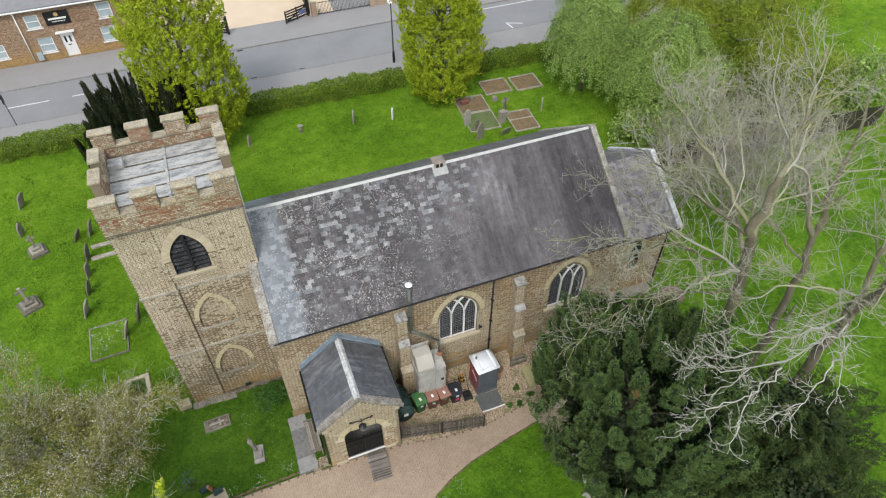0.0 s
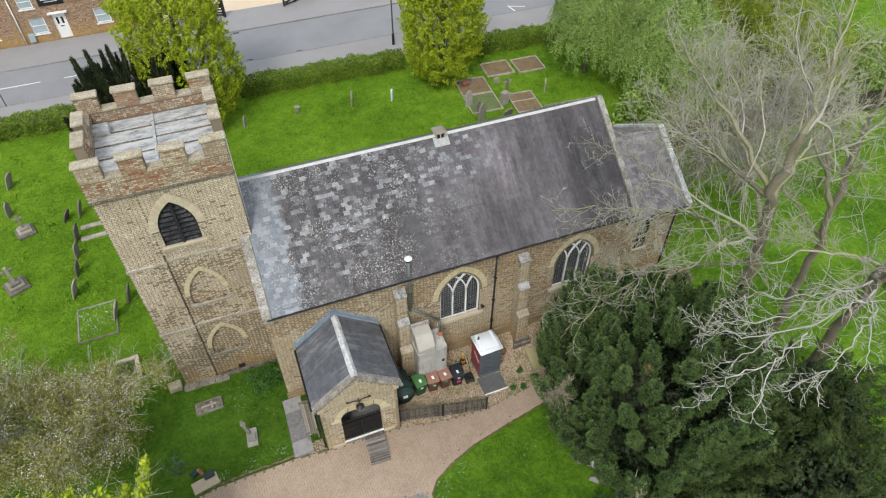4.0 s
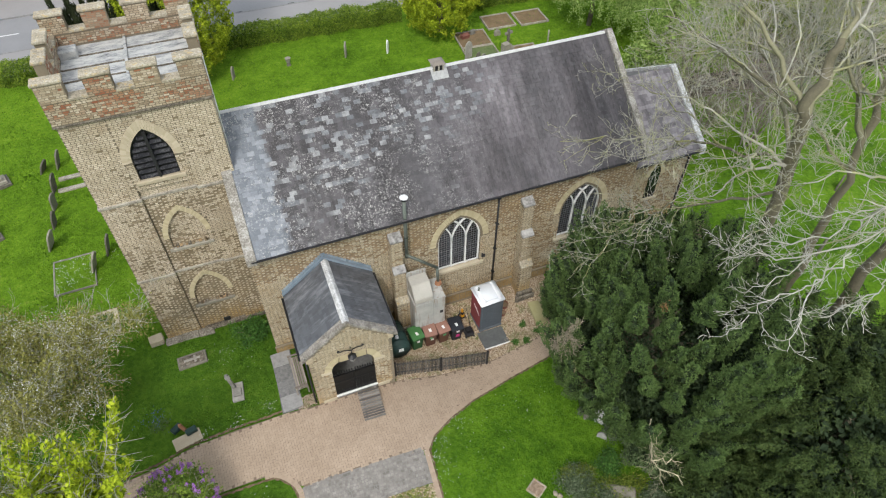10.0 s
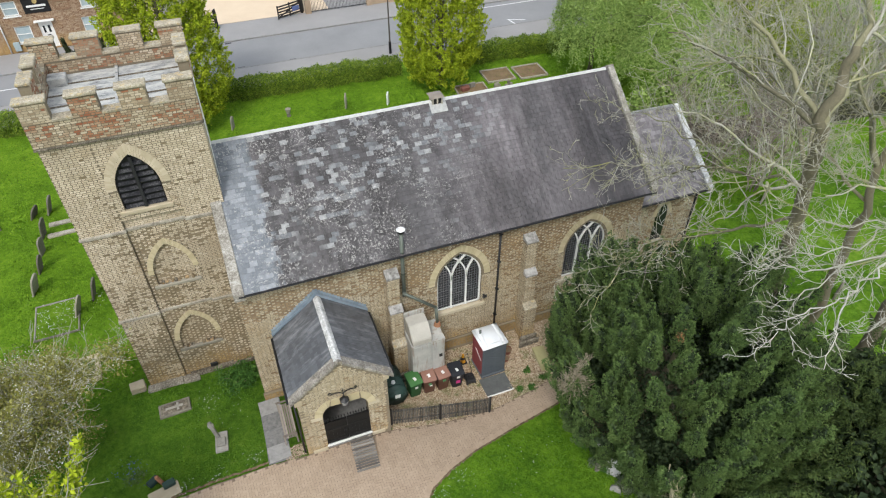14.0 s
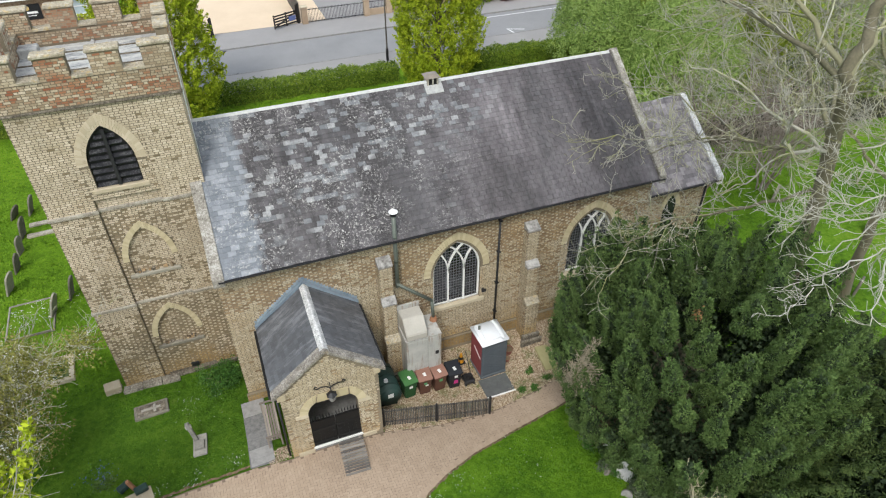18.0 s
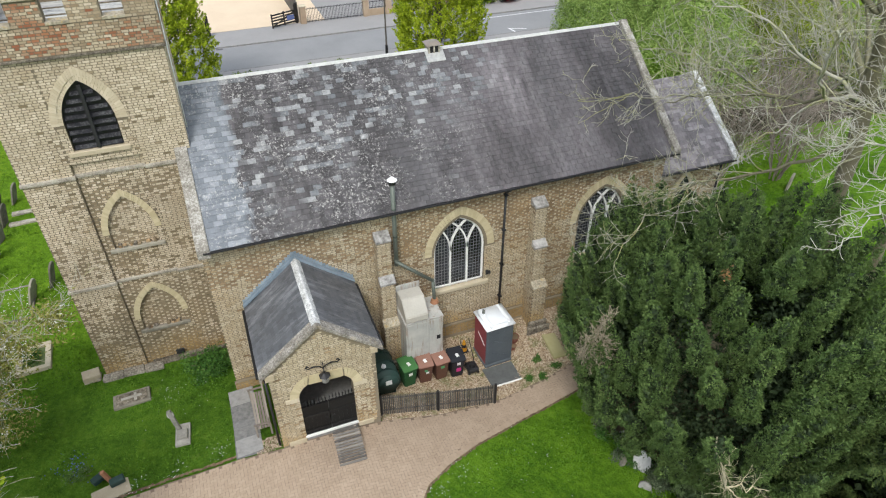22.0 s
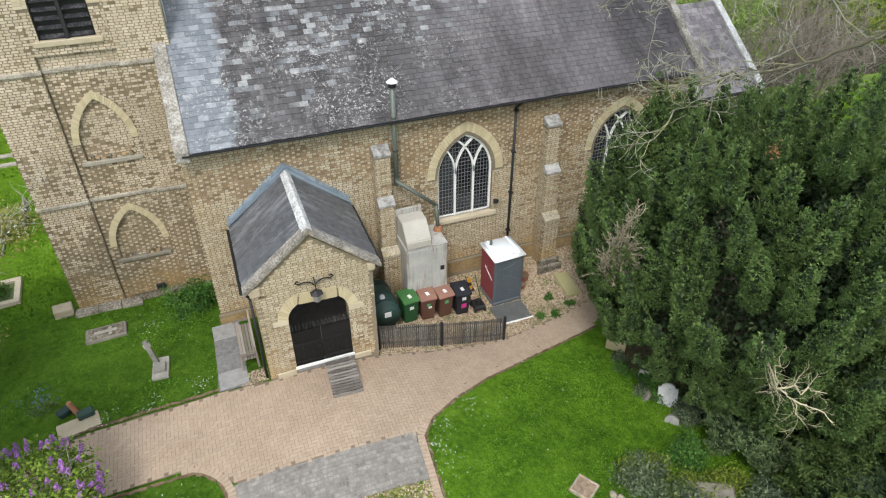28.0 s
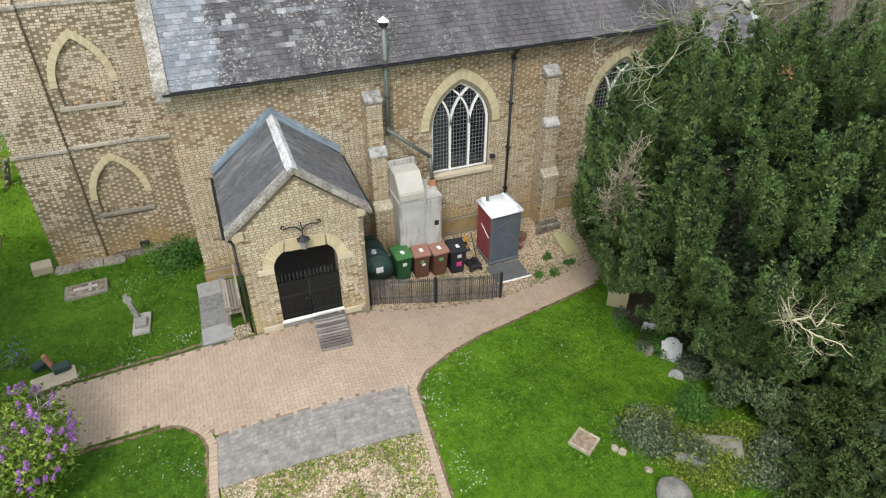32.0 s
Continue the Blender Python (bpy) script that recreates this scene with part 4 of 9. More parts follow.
def parapet_side(to3, length, n_mid, seed, skip0, skip1):
    """Wall, merlons and copings of one side, u along it and w inwards."""
    o = [(0, PARAPET), (length, PARAPET), (length, CREN), (0, CREN)]
    ob = part("parapet_wall", prism(bmesh.new(), [(skip0, PARAPET - 0.05), (length - skip1, PARAPET - 0.05), (length - skip1, CREN), (skip0, CREN)], to3, PT), M_MORTAR, parapet)
    bricked(ob, o, [], to3, seed, patchy, None, (M_PARBRICK, M_REDBRICK), evenly=True)
    back = lambda u, v, w: to3(u, v, PT - w)
    bricked(ob, [(PT, 12.4), (length - PT, 12.4), (length - PT, CREN), (PT, CREN)], [], back, seed + 7, patchy, None, (M_PARBRICK, M_REDBRICK), evenly=True)
    wid = 0.82
    gap = (length - wid * (n_mid + 2)) / (n_mid + 1)
    for i in range(n_mid + 2):
        u0 = i * (wid + gap)
        if (i == 0 and skip0) or (i == n_mid + 1 and skip1):
            continue
        m = [(u0, CREN), (u0 + wid, CREN), (u0 + wid, MERL), (u0, MERL)]
        mo = part("merlon", prism(bmesh.new(), m, to3, PT), M_MORTAR, parapet)
        bricked(mo, m, [], to3, seed + i + 1, patchy, None, (M_PARBRICK, M_REDBRICK), evenly=True)
        bricked(mo, m, [], back, seed + i + 11, patchy, None, (M_PARBRICK, M_REDBRICK), evenly=True)
        bm = bmesh.new()
        prism(bm, [(u0 - 0.05, MERL), (u0 + wid + 0.05, MERL), (u0 + wid + 0.05, MERL + 0.11), (u0 - 0.05, MERL + 0.11)], lambda u, v, w: to3(u, v, w - 0.05), PT + 0.1)
        bmesh.ops.bevel(bm, geom=bm.edges[:], offset=0.025, segments=1, affect="EDGES")
        part("merlon_coping", bm, M_MERLON, parapet, "pale lichened coping stone")
    for i in range(n_mid + 1):
        u0 = i * (wid + gap) + wid
        bm = bmesh.new()
        prism(bm, [(u0, CREN), (u0 + gap, CREN), (u0 + gap, CREN + 0.07), (u0, CREN + 0.07)], lambda u, v, w: to3(u, v, w - 0.04), PT + 0.08)
        part("crenel_sill", bm, M_MERLON, parapet, "stone sill with orange lichen")


parapet_side(lambda u, v, w: Vector((PX0 + u, PY0 + w, v)), PX1 - PX0, 2, 30, 0, 0)
parapet_side(lambda u, v, w: Vector((PX0 + u, PY1 - w, v)), PX1 - PX0, 2, 40, 0, 0)
parapet_side(lambda u, v, w: Vector((PX0 + w, PY0 + u, v)), PY1 - PY0, 2, 50, PT, PT)
parapet_side(lambda u, v, w: Vector((PX1 - w, PY0 + u, v)), PY1 - PY0, 2, 60, PT, PT)
part("tower_roof", boxed(PX0 + PT, PX1 - PT, PY0 + PT, PY1 - PT, 11.7, 12.32), M_LEAD, church, "stained pale lead roof")
for i in range(1, 5):
    y = PY0 + PT + (PY1 - PY0 - 2 * PT) * i / 5
    part("lead_roll", boxed(PX0 + PT, PX1 - PT, y - 0.022, y + 0.022, 12.32, 12.36), M_STRING_DARK, church)
part("lead_roll", boxed(-3.1, -3.0, PY0 + PT, PY1 - PT, 12.32, 12.38), M_LEAD, church)
part("roof_hatch", boxed(PX0 + PT, PX0 + PT + 0.6, PY1 - PT - 0.9, PY1 - PT - 0.4, 12.3, 12.62, 0.03), M_LEAD, church, "lead-covered roof hatch")


def ring(cx, w, z0, spring, apex, width, y, depth, material, parent, foot=0.0, n=11):
    """Arch stones round a pointed opening, each a piece."""
    inn, outr = arch_pts(cx, w, spring - foot, spring, apex, n)[1:-1], arch_pts(cx, w + 2 * width, spring - foot, spring, apex + width * 1.25, n)[1:-1]
    for i in range(len(inn) - 1):
        (a, b), (c, d), (e, f), (g, h) = inn[i], inn[i + 1], outr[i + 1], outr[i]
        q = 0.04
        quad = [(a + (c - a) * q, b + (d - b) * q), (c - (c - a) * q, d - (d - b) * q), (e - (e - g) * q, f - (f - h) * q), (g + (e - g) * q, h + (f - h) * q)]
        part("voussoir", prism(bmesh.new(), quad, south(y), depth), material, parent)


belfry = part("belfry_opening", boxed(-3.85, -2.33, TY0 + 0.17, TY0 + 0.198, 9.1, 11.3), M_BLACK, church, "dark louvred belfry opening")
for i in range(8):
    z = 9.22 + i * 0.235
    hw = 0.69 if z < 10 else 0.69 * max(0.1, 1 - ((z - 10) / 1.28) ** 1.7)
    for s in (-1, 1):
        part("louvre", boxed(-hw / 2 + 0.03, hw / 2 - 0.03, -0.07, 0.07, -0.012, 0.012, 0, pose(BEL[0] + s * hw / 2, TY0 + 0.09, z, 38, 0, 0)), M_LOUVRE, belfry, "black weathered louvre")
part("louvre_post", boxed(BEL[0] - 0.05, BEL[0] + 0.05, TY0 + 0.0, TY0 + 0.1, 9.1, 11.1), M_BLACK, belfry)
ring(*BEL, 0.12, TY0 - 0.01, 0.16, M_TARCH, belfry, 0.0, 16)
ring(BEL[0], BEL[1] + 0.24, BEL[2], BEL[3], BEL[4] + 0.16, 0.2, TY0 - 0.03, 0.1, M_TARCH, belfry, 0.0, 22)
part("sill", boxed(-3.95, -2.23, TY0 - 0.08, TY0 + 0.14, 8.98, 9.14, 0.02), M_STONE, belfry, "pale stone sill")
for arch in (BL2, BL1):
    blind = part("blind_arch", boxed(arch[0] - 0.86, arch[0] + 0.86, TY0 + 0.02, TY0 + 0.17, arch[2] - 0.1, arch[2] + 0.04, 0.02), M_GRAVE, church, "weathered sill of a bricked-up arch")
    for i in range(14):
        ww = prng.uniform(0.06, 0.13)
        xx = arch[0] + prng.uniform(-0.68, 0.6)
        part("rubble", boxed(xx, xx + ww, TY0 + 0.06 + prng.uniform(0, 0.04), TY0 + 0.19, arch[2] + 0.03, arch[2] + 0.06 + prng.uniform(0.02, 0.14), 0.012), (M_PLINTH, M_HEADER, M_STRING_DARK)[i % 3], blind)
    ring(*arch, 0.2, TY0 + 0.075, 0.1, M_ARCH, blind, 0.0, 24)

# porch
porch = part("porch_wall", panel([(0.1, -0.3), (3.4, -0.3), (3.4, 3.9), (1.75, 5.25), (0.1, 3.9)], [arch_pts(1.745, 1.72, 0.42, 2.55, 3.06)], south(14.4), 0.4), M_MORTAR, church, "buff brick porch gable")
PO = [(0.1, 0.5), (3.4, 0.5), (3.4, 3.85), (1.75, 5.2), (0.1, 3.85)]
bricked(porch, PO, ring_mask(1.745, 1.72, 0.4, 2.55, 3.06, 0.3), south(14.4), 21, lambda u, v: 0.55 * bands(u, v + 3), lambda p: True)
for x0, x1, f, s in ((0.1, 0.45, lambda u, v, w: Vector((0.1 + w, u, v)), 22), (3.05, 3.4, lambda u, v, w: Vector((3.4 - w, u, v)), 23)):
    ob = part("porch_side_wall", boxed(x0, x1, 14.8, NAVE_S, -0.4, 3.85), M_MORTAR, church)
    bricked(ob, [(14.4, 0.2), (NAVE_S, 0.2), (NAVE_S, 3.8), (14.4, 3.8)], [], f, s, bands)
for sx in (-1, 1):
    bm = bmesh.new()
    prism(bm, [(1.75, 5.42), (1.75 + sx * 1.88, 3.86), (1.75 + sx * 1.88, 3.74), (1.75, 5.28)], lambda u, v, w: Vector((u, 14.5 + w, v)), 3.3)
    pr = part("porch_roof", bm, M_SLATE2, church, "dark slate porch roof")
    S = slates(14.62, 17.75, 1.75 + sx * 1.88, 3.86, 1.75, 5.42, 24 + sx, 0.26, 0.16, swap=True)
    LATER.append((pr, [], S, M_SLATE2))
    bm = bmesh.new()
    prism(bm, [(1.75, 5.42), (1.75 + sx * 1.9, 3.84), (1.75 + sx * 1.9, 3.68), (1.75, 5.26)], lambda u, v, w: Vector((u, 14.28 + w, v + 0.07)), 0.36)
    bmesh.ops.bevel(bm, geom=bm.edges[:], offset=0.02, segments=1, affect="EDGES")
    part("porch_coping", bm, M_PCOPE, church, "grey lichened gable coping")
    part("kneeler", boxed(1.75 + sx * 1.48, 1.75 + sx * 1.72, 14.3, 14.5, 3.72, 3.95, 0.02), M_STONE, church, "pale kneeler stone")
    bm = bmesh.new()
    prism(bm, [(1.75, 5.55), (1.75 + sx * 1.9, 3.98), (1.75 + sx * 1.9, 3.9), (1.75, 5.42)], lambda u, v, w: Vector((u, 17.65 + w, v)), 0.14)
    fl = part("stepped_flashing", bm, M_BLUELEAD, church, "blue-grey stepped lead flashing")
    for i in range(19):
        f = (i + 0.5) / 19
        x, z = 1.75 + sx * 1.88 * f, 5.56 - 1.57 * f
        part("flashing_step", boxed(x - 0.05, x + 0.05, 17.8, 17.84, z - 0.03, z + 0.09), M_BLUELEAD, fl)
    part("gutter", boxed(1.75 + sx * 1.93 - 0.05, 1.75 + sx * 1.93 + 0.05, 14.5, 17.7, 3.7, 3.8, 0.02), M_BLACK, church, "black gutter")
bm = bmesh.new()
prism(bm, [(1.6, 5.36), (1.72, 5.5), (1.78, 5.5), (1.9, 5.36)], lambda u, v, w: Vector((u, 14.4 + w, v)), 3.2)
part("ridge_capping", bm, M_VERGE, church, "pale lichened ridge capping")

# buttresses
for bx in (4.72, 10.72):
    y0 = NAVE_S
    b = part("buttress", boxed(bx - 0.25, bx + 0.25, y0 - 0.36, y0, -0.6, 5.42), M_MORTAR, church, "stepped buff brick buttress")
    part("buttress_stage", boxed(bx - 0.262, bx + 0.262, y0 - 0.6, y0 - 0.36, -0.6, 3.78), M_MORTAR, b)
    part("buttress_stage", boxed(bx - 0.3, bx + 0.3, y0 - 0.85, y0 - 0.6, -0.6, 2.0), M_MORTAR, b)
    for k, (out, half, top) in enumerate(((1.0, 0.42, 0.2), (1.12, 0.5, 0.02))):
        part("buttress_foot", boxed(bx - half, bx + half, y0 - out, y0 - out + (0.15 if k == 0 else 0.12), -0.6, top + 0.12, 0.05), M_STRING_DARK, b, "worn dark stone foot")
    for y, half, lo, top in ((y0 - 0.36, 0.25, 3.8, 5.4), (y0 - 0.6, 0.262, 2.0, 3.76), (y0 - 0.85, 0.3, -0.3, 1.98)):
        bricked(b, [(bx - half, lo), (bx + half, lo), (bx + half, top), (bx - half, top)], [], south(y), int(bx * 3 + top), lambda u, v: 0.12)
    for ya, yb, half, top in ((y0 - 0.36, y0, 0.25, 5.38), (y0 - 0.6, y0 - 0.36, 0.262, 3.74), (y0 - 0.85, y0 - 0.6, 0.3, 1.96)):
        bricked(b, [(ya, -0.3), (yb, -0.3), (yb, top), (ya, top)], [], lambda u, v, w: Vector((bx - half + w, u, v)), int(bx * 5 + top), lambda u, v: 0.12)
    for yy, z, d, half in ((y0, 5.68, 0.4, 0.27), (y0 - 0.36, 4.0, 0.28, 0.28), (y0 - 0.6, 2.2, 0.28, 0.315)):
        bm = bmesh.new()
        prism(bm, [(yy, z), (yy, z - 0.26), (yy - d, z - 0.26), (yy - d, z - 0.19)], lambda u, v, w: Vector((bx - half + w, u, v)), 2 * half)
        part("buttress_cap", bm, M_CAPSTONE if z > 3 else M_MERLON, b, "sloped weathered stone cap")

# ---- church fittings ----
def arc_strip(cx0, z0, r, side, stop, clip, y, w=0.06, d=0.1):
    """One curved glazing bar springing from a mullion; it ends at the opening's edge."""
    pts, n = [], 26
    for i in range(n + 1):
        a = math.radians(90) * i / n
        u, v = cx0 + side * (r - r * math.cos(a)), z0 + r * math.sin(a)
        if v > stop or not inside(clip, u, v):
            break
        pts.append((u, v, side * math.cos(a), -math.sin(a)))
    bm = bmesh.new()
    rings = [[bm.verts.new((u + k * w / 2 * nu, y + q * d / 2, v + k * w / 2 * nv)) for k, q in ((-1, -1), (1, -1), (1, 1), (-1, 1))] for u, v, nu, nv in pts]
    for a, b in zip(rings, rings[1:]):
        for i in range(4):
            bm.faces.new((a[i], a[(i + 1) % 4], b[(i + 1) % 4], b[i]))
    bm.faces.new(rings[0]), bm.faces.new(rings[-1])
    bmesh.ops.recalc_face_normals(bm, faces=bm.faces[:])
    return bm


def nave_window(cx, w, z0, spring, apex):
    y = NAVE_S + 0.15
    hole = arch_pts(cx, w, z0, spring, apex)
    inner = arch_pts(cx, w - 0.14, z0 + 0.06, spring, apex - 0.1)
    win = part("window", panel(hole, [inner], south(y - 0.05), 0.1), M_WHITE, church, "pointed window with white intersecting tracery")
    for a, b in ((-w / 2, -w / 6), (-w / 6, w / 6), (w / 6, w / 2)):
        edge = [(cx + a + (b - a) * i / 8, 0) for i in range(9)]
        r = (w * w / 4 + (apex - spring) ** 2) / w
        prof = [(u, spring + math.sqrt(max(0.0, r * r - (r - w / 2 + abs(u - cx)) ** 2))) for u, _ in edge]
        part("pane", prism(bmesh.new(), [(cx + a, z0)] + [(cx + b, z0)] + prof[::-1], south(y + 0.01), 0.012), M_GLASS, win, "dark leaded glass")
    r = (w * w / 4 + (apex - spring) ** 2) / w
    for s in (-1, 1):
        mx = cx + s * w / 6
        part("mullion", boxed(mx - 0.035, mx + 0.035, y - 0.07, y + 0.04, z0 + 0.03, spring), M_WHITE, win)
        for side in (-1, 1):
            part("tracery_bar", arc_strip(mx, spring, r, side, apex, hole, y - 0.02), M_WHITE, win)
    part("transom", boxed(cx - w / 2, cx + w / 2, y - 0.05, y + 0.05, z0, z0 + 0.1), M_WHITE, win)
    bm = bmesh.new()
    k = -w / 2 + 0.115
    while k < w / 2:
        top = spring + math.sqrt(max(0.0, r * r - (r - w / 2 + abs(k)) ** 2))
        box(bm, cx + k - 0.006, cx + k + 0.006, y - 0.012, y + 0.008, z0, top)
        k += 0.115
    v = z0 + 0.12
    while v < apex - 0.15:
        half = w / 2 if v < spring else max(0.02, w / 2 - (r - math.sqrt(max(0.0, r * r - (v - spring) ** 2))))
        box(bm, cx - half, cx + half, y - 0.012, y + 0.008, v - 0.006, v + 0.006)
        v += 0.14
    tagged(part("leading", bm, M_LEADBAR, win, "lead lattice of the window"), kind="stuff")
    part("sill", boxed(cx - w / 2 - 0.18, cx + w / 2 + 0.18, NAVE_S - 0.1, NAVE_S + 0.3, z0 - 0.14, z0 + 0.03, 0.02), M_STONE, win, "pale stone sill")
    ring(cx, w, z0, spring, apex, 0.1, NAVE_S + 0.015, 0.1, M_ARCH, win, 0.0, 12)
    ring(cx, w + 0.2, z0, spring, apex + 0.125, 0.27, NAVE_S - 0.02, 0.1, M_ARCH, win, 0.0, 20)
    return win


M_LEADBAR = mottled("lead_bars", (0.09, 0.095, 0.1), (0.2, 0.2, 0.21), 5, 0.6)
for w in WINDOWS:
    nave_window(*w)
tagged(part("nave_floor", boxed(NW + 0.5, CE - 0.5, 18.4, 25.8, -0.3, 0.3), M_GRAVE, church), "stone floor inside")
blind = part("chancel_window", boxed(18.0, 18.9, 18.85, 18.96, 2.0, 2.1), M_STONE, church, "small pointed chancel window")
bm = prism(bmesh.new(), arch_pts(18.45, 0.62, 2.1, 3.6, 4.3), south(18.938), 0.01)
part("pane", bm, M_GLASS, blind, "dark glass")
ring(18.45, 0.62, 2.1, 3.6, 4.3, 0.22, 18.9, 0.06, M_ARCH, blind)


def pipe(name, pts, r, material, parent, label="", seg=10):
    bm = bmesh.new()
    for a, b in zip(pts, pts[1:]):
        cyl(bm, a, b, r, None, seg)
    for p in pts[1:-1]:
        bmesh.ops.create_uvsphere(bm, u_segments=seg, v_segments=6, radius=r * 1.12, matrix=Matrix.Translation(p))
    return part(name, bm, material, parent, label, True)


bm = bmesh.new()
prism(bm, [(0.0, 0.0), (0.08, 0.0), (0.08, -0.03), (0.06, -0.055), (0.02, -0.055), (0.0, -0.03)], lambda u, v, w: Vector((NW + 0.1 + w, EAVE_Y - 0.07 + u, EAVE_Z - 0.02 + v)), NE - NW + 0.1)
part("gutter", bm, M_BLACK, church, "black iron eaves gutter")
bm = bmesh.new()
prism(bm, [(0.0, 0.0), (0.08, 0.0), (0.08, -0.03), (0.06, -0.055), (0.02, -0.055), (0.0, -0.03)], lambda u, v, w: Vector((NE + 0.3 + w, C_EY - 0.1 + u, C_EZ - 0.02 + v)), CE - NE - 0.2)
part("gutter", bm, M_BLACK, church, "black iron eaves gutter")
dp = pipe("downpipe", [(9.37, 17.42, 6.5), (9.37, 17.76, 6.2), (9.37, 17.76, -0.2)], 0.045, M_BLACK, church, "black cast-iron downpipe")
for z in (1.4, 3.0, 4.6, 6.1):
    part("pipe_collar", boxed(9.3, 9.44, 17.68, 17.84, z - 0.03, z + 0.03, 0.01), M_BLACK, dp)
pipe("downpipe", [(20.2, 18.6, 4.9), (20.2, 18.88, 4.6), (20.2, 18.88, 0.1)], 0.045, M_BLACK, church, "black cast-iron downpipe")
pipe("downpipe", [(-0.2, 14.62, 3.72), (0.0, 14.6, 3.5), (0.0, 14.6, 0.4)], 0.04, M_BLACK, church, "black porch downpipe")
pipe("downpipe", [(3.6, 17.5, 3.72), (3.5, 17.6, 3.5), (3.5, 17.6, 0.0)], 0.04, M_BLACK, church, "black porch downpipe")
pipe("cable", [(TX1 + 0.09, 20.6, 13.4), (TX1 + 0.05, 20.62, 9.2)], 0.018, M_WHITE, church, "white cable down the tower")
vent = part("ridge_vent", boxed(8.04, 8.46, 21.94, 22.36, 9.8, 10.24), M_GREYWOOD, church, "small louvred ridge ventilator")
bm = bmesh.new()
bmesh.ops.create_cone(bm, cap_ends=True, segments=4, radius1=0.42, radius2=0.18, depth=0.1, matrix=pose(8.25, 22.15, 10.29, 0, 0, 45))
part("vent_cap", bm, M_GREYWOOD, vent, "grey weathered cap")
for i in range(3):
    part("vent_post", boxed(8.02 + i * 0.19, 8.08 + i * 0.19, 21.9, 21.96, 9.78, 10.24), M_STRING, vent, "pale weathered post")
for i in range(2):
    part("vent_louvre", boxed(8.08 + i * 0.19, 8.21 + i * 0.19, 21.92, 21.94, 9.88, 10.2), M_BLACK, vent)
part("flashing", boxed(7.9, 8.6, -0.45, 0.0, -0.01, 0.02, 0, Matrix.Translation((0, 22.0, ez_at(22.0) + 0.03)) @ pose(0, 0, 0, math.degrees(math.atan(SLOPE)), 0, 0)), M_RIDGE, church)
light = part("security_light", boxed(8.7, 8.88, 17.66, 17.74, 2.72, 2.86, 0.015), M_BLACK, church, "small wall floodlight")
part("bracket", boxed(8.76, 8.82, 17.74, 17.85, 2.76, 2.82), M_BLACK, light)

M_STEEL2 = mottled("dull_lantern_glass", (0.1, 0.1, 0.1), (0.25, 0.25, 0.25), 4, 0.3)
# porch doors, lantern, ramp
for sx in (-1, 1):
    x0, x1 = (0.885, 1.735) if sx < 0 else (1.755, 2.605)
    d = part("door", boxed(x0, x1, 14.47, 14.53, 0.66, 1.98), M_OAK, church, "black boarded porch door")
    for i in range(1, 6):
        x = x0 + (x1 - x0) * i / 6
        part("cover_strip", boxed(x - 0.012, x + 0.012, 14.45, 14.47, 0.75, 1.45), M_OAK, d)
    for z in (0.76, 1.45, 1.9):
        part("rail", boxed(x0, x1, 14.44, 14.47, z, z + 0.09), M_OAK, d)
    for i in range(8):
        x = x0 + 0.06 + (x1 - x0 - 0.12) * i / 7
        bm = bmesh.new()
        cyl(bm, (x, 14.5, 1.5), (x, 14.5, 2.12), 0.016, None, 6)
        cyl(bm, (x, 14.5, 2.12), (x, 14.5, 2.26), 0.028, 0.002, 6)
        part("spike", bm, M_BLACK, d)
    part("ring_handle", boxed(1.745 + sx * 0.12 - 0.04, 1.745 + sx * 0.12 + 0.04, 14.42, 14.45, 1.25, 1.33, 0.01), M_BLACK, d)
part("threshold", boxed(0.85, 2.64, 14.37, 14.42, 0.6, 0.7, 0.01), M_WHITE, church, "pale worn threshold")
part("porch_floor", boxed(0.45, 3.05, 14.42, 17.85, 0.3, 0.66), M_SLABS, church)
for x0, x1 in ((0.3, 0.86), (2.63, 3.15)):
    part("impost", boxed(x0, x1, 14.36, 14.44, 0.42, 0.62, 0.015), M_STONE, church, "pale stone block")
for x0, x1 in ((0.45, 0.88), (2.61, 3.05)):
    part("springer", boxed(x0, x1, 14.37, 14.5, 2.42, 2.6, 0.015), M_STONE, church, "pale springer stone of the door arch")
ring(1.745, 1.72, 0.42, 2.55, 3.06, 0.3, 14.375, 0.1, M_ARCH, church, 0.0, 8)
lantern = thing("wall_lantern", "black iron lantern on curled brackets over the porch door", "lamp", (1.74, 14.36, 3.5))
for s in (-1, 1):
    pipe("scroll_arm", [(1.74, 14.33, 3.66), (1.74 + s * 0.12, 14.3, 3.8), (1.74 + s * 0.28, 14.3, 3.84), (1.74 + s * 0.44, 14.3, 3.8), (1.74 + s * 0.52, 14.3, 3.86), (1.74 + s * 0.47, 14.3, 3.92), (1.74 + s * 0.42, 14.3, 3.88)], 0.02, M_BLACK, lantern, seg=6)
pipe("stem", [(1.74, 14.36, 3.9), (1.74, 14.2, 3.8), (1.74, 14.2, 3.55)], 0.018, M_BLACK, lantern, seg=6)
bm = bmesh.new()
bmesh.ops.create_cone(bm, cap_ends=True, segments=6, radius1=0.1, radius2=0.15, depth=0.26, matrix=Matrix.Translation((1.74, 14.2, 3.33)))
part("glazing", bm, M_STEEL2, lantern, "frosted lantern glass")
bm = bmesh.new()
bmesh.ops.create_cone(bm, cap_ends=True, segments=6, radius1=0.19, radius2=0.03, depth=0.1, matrix=Matrix.Translation((1.74, 14.2, 3.51)))
part("cap", bm, M_BLACK, lantern)
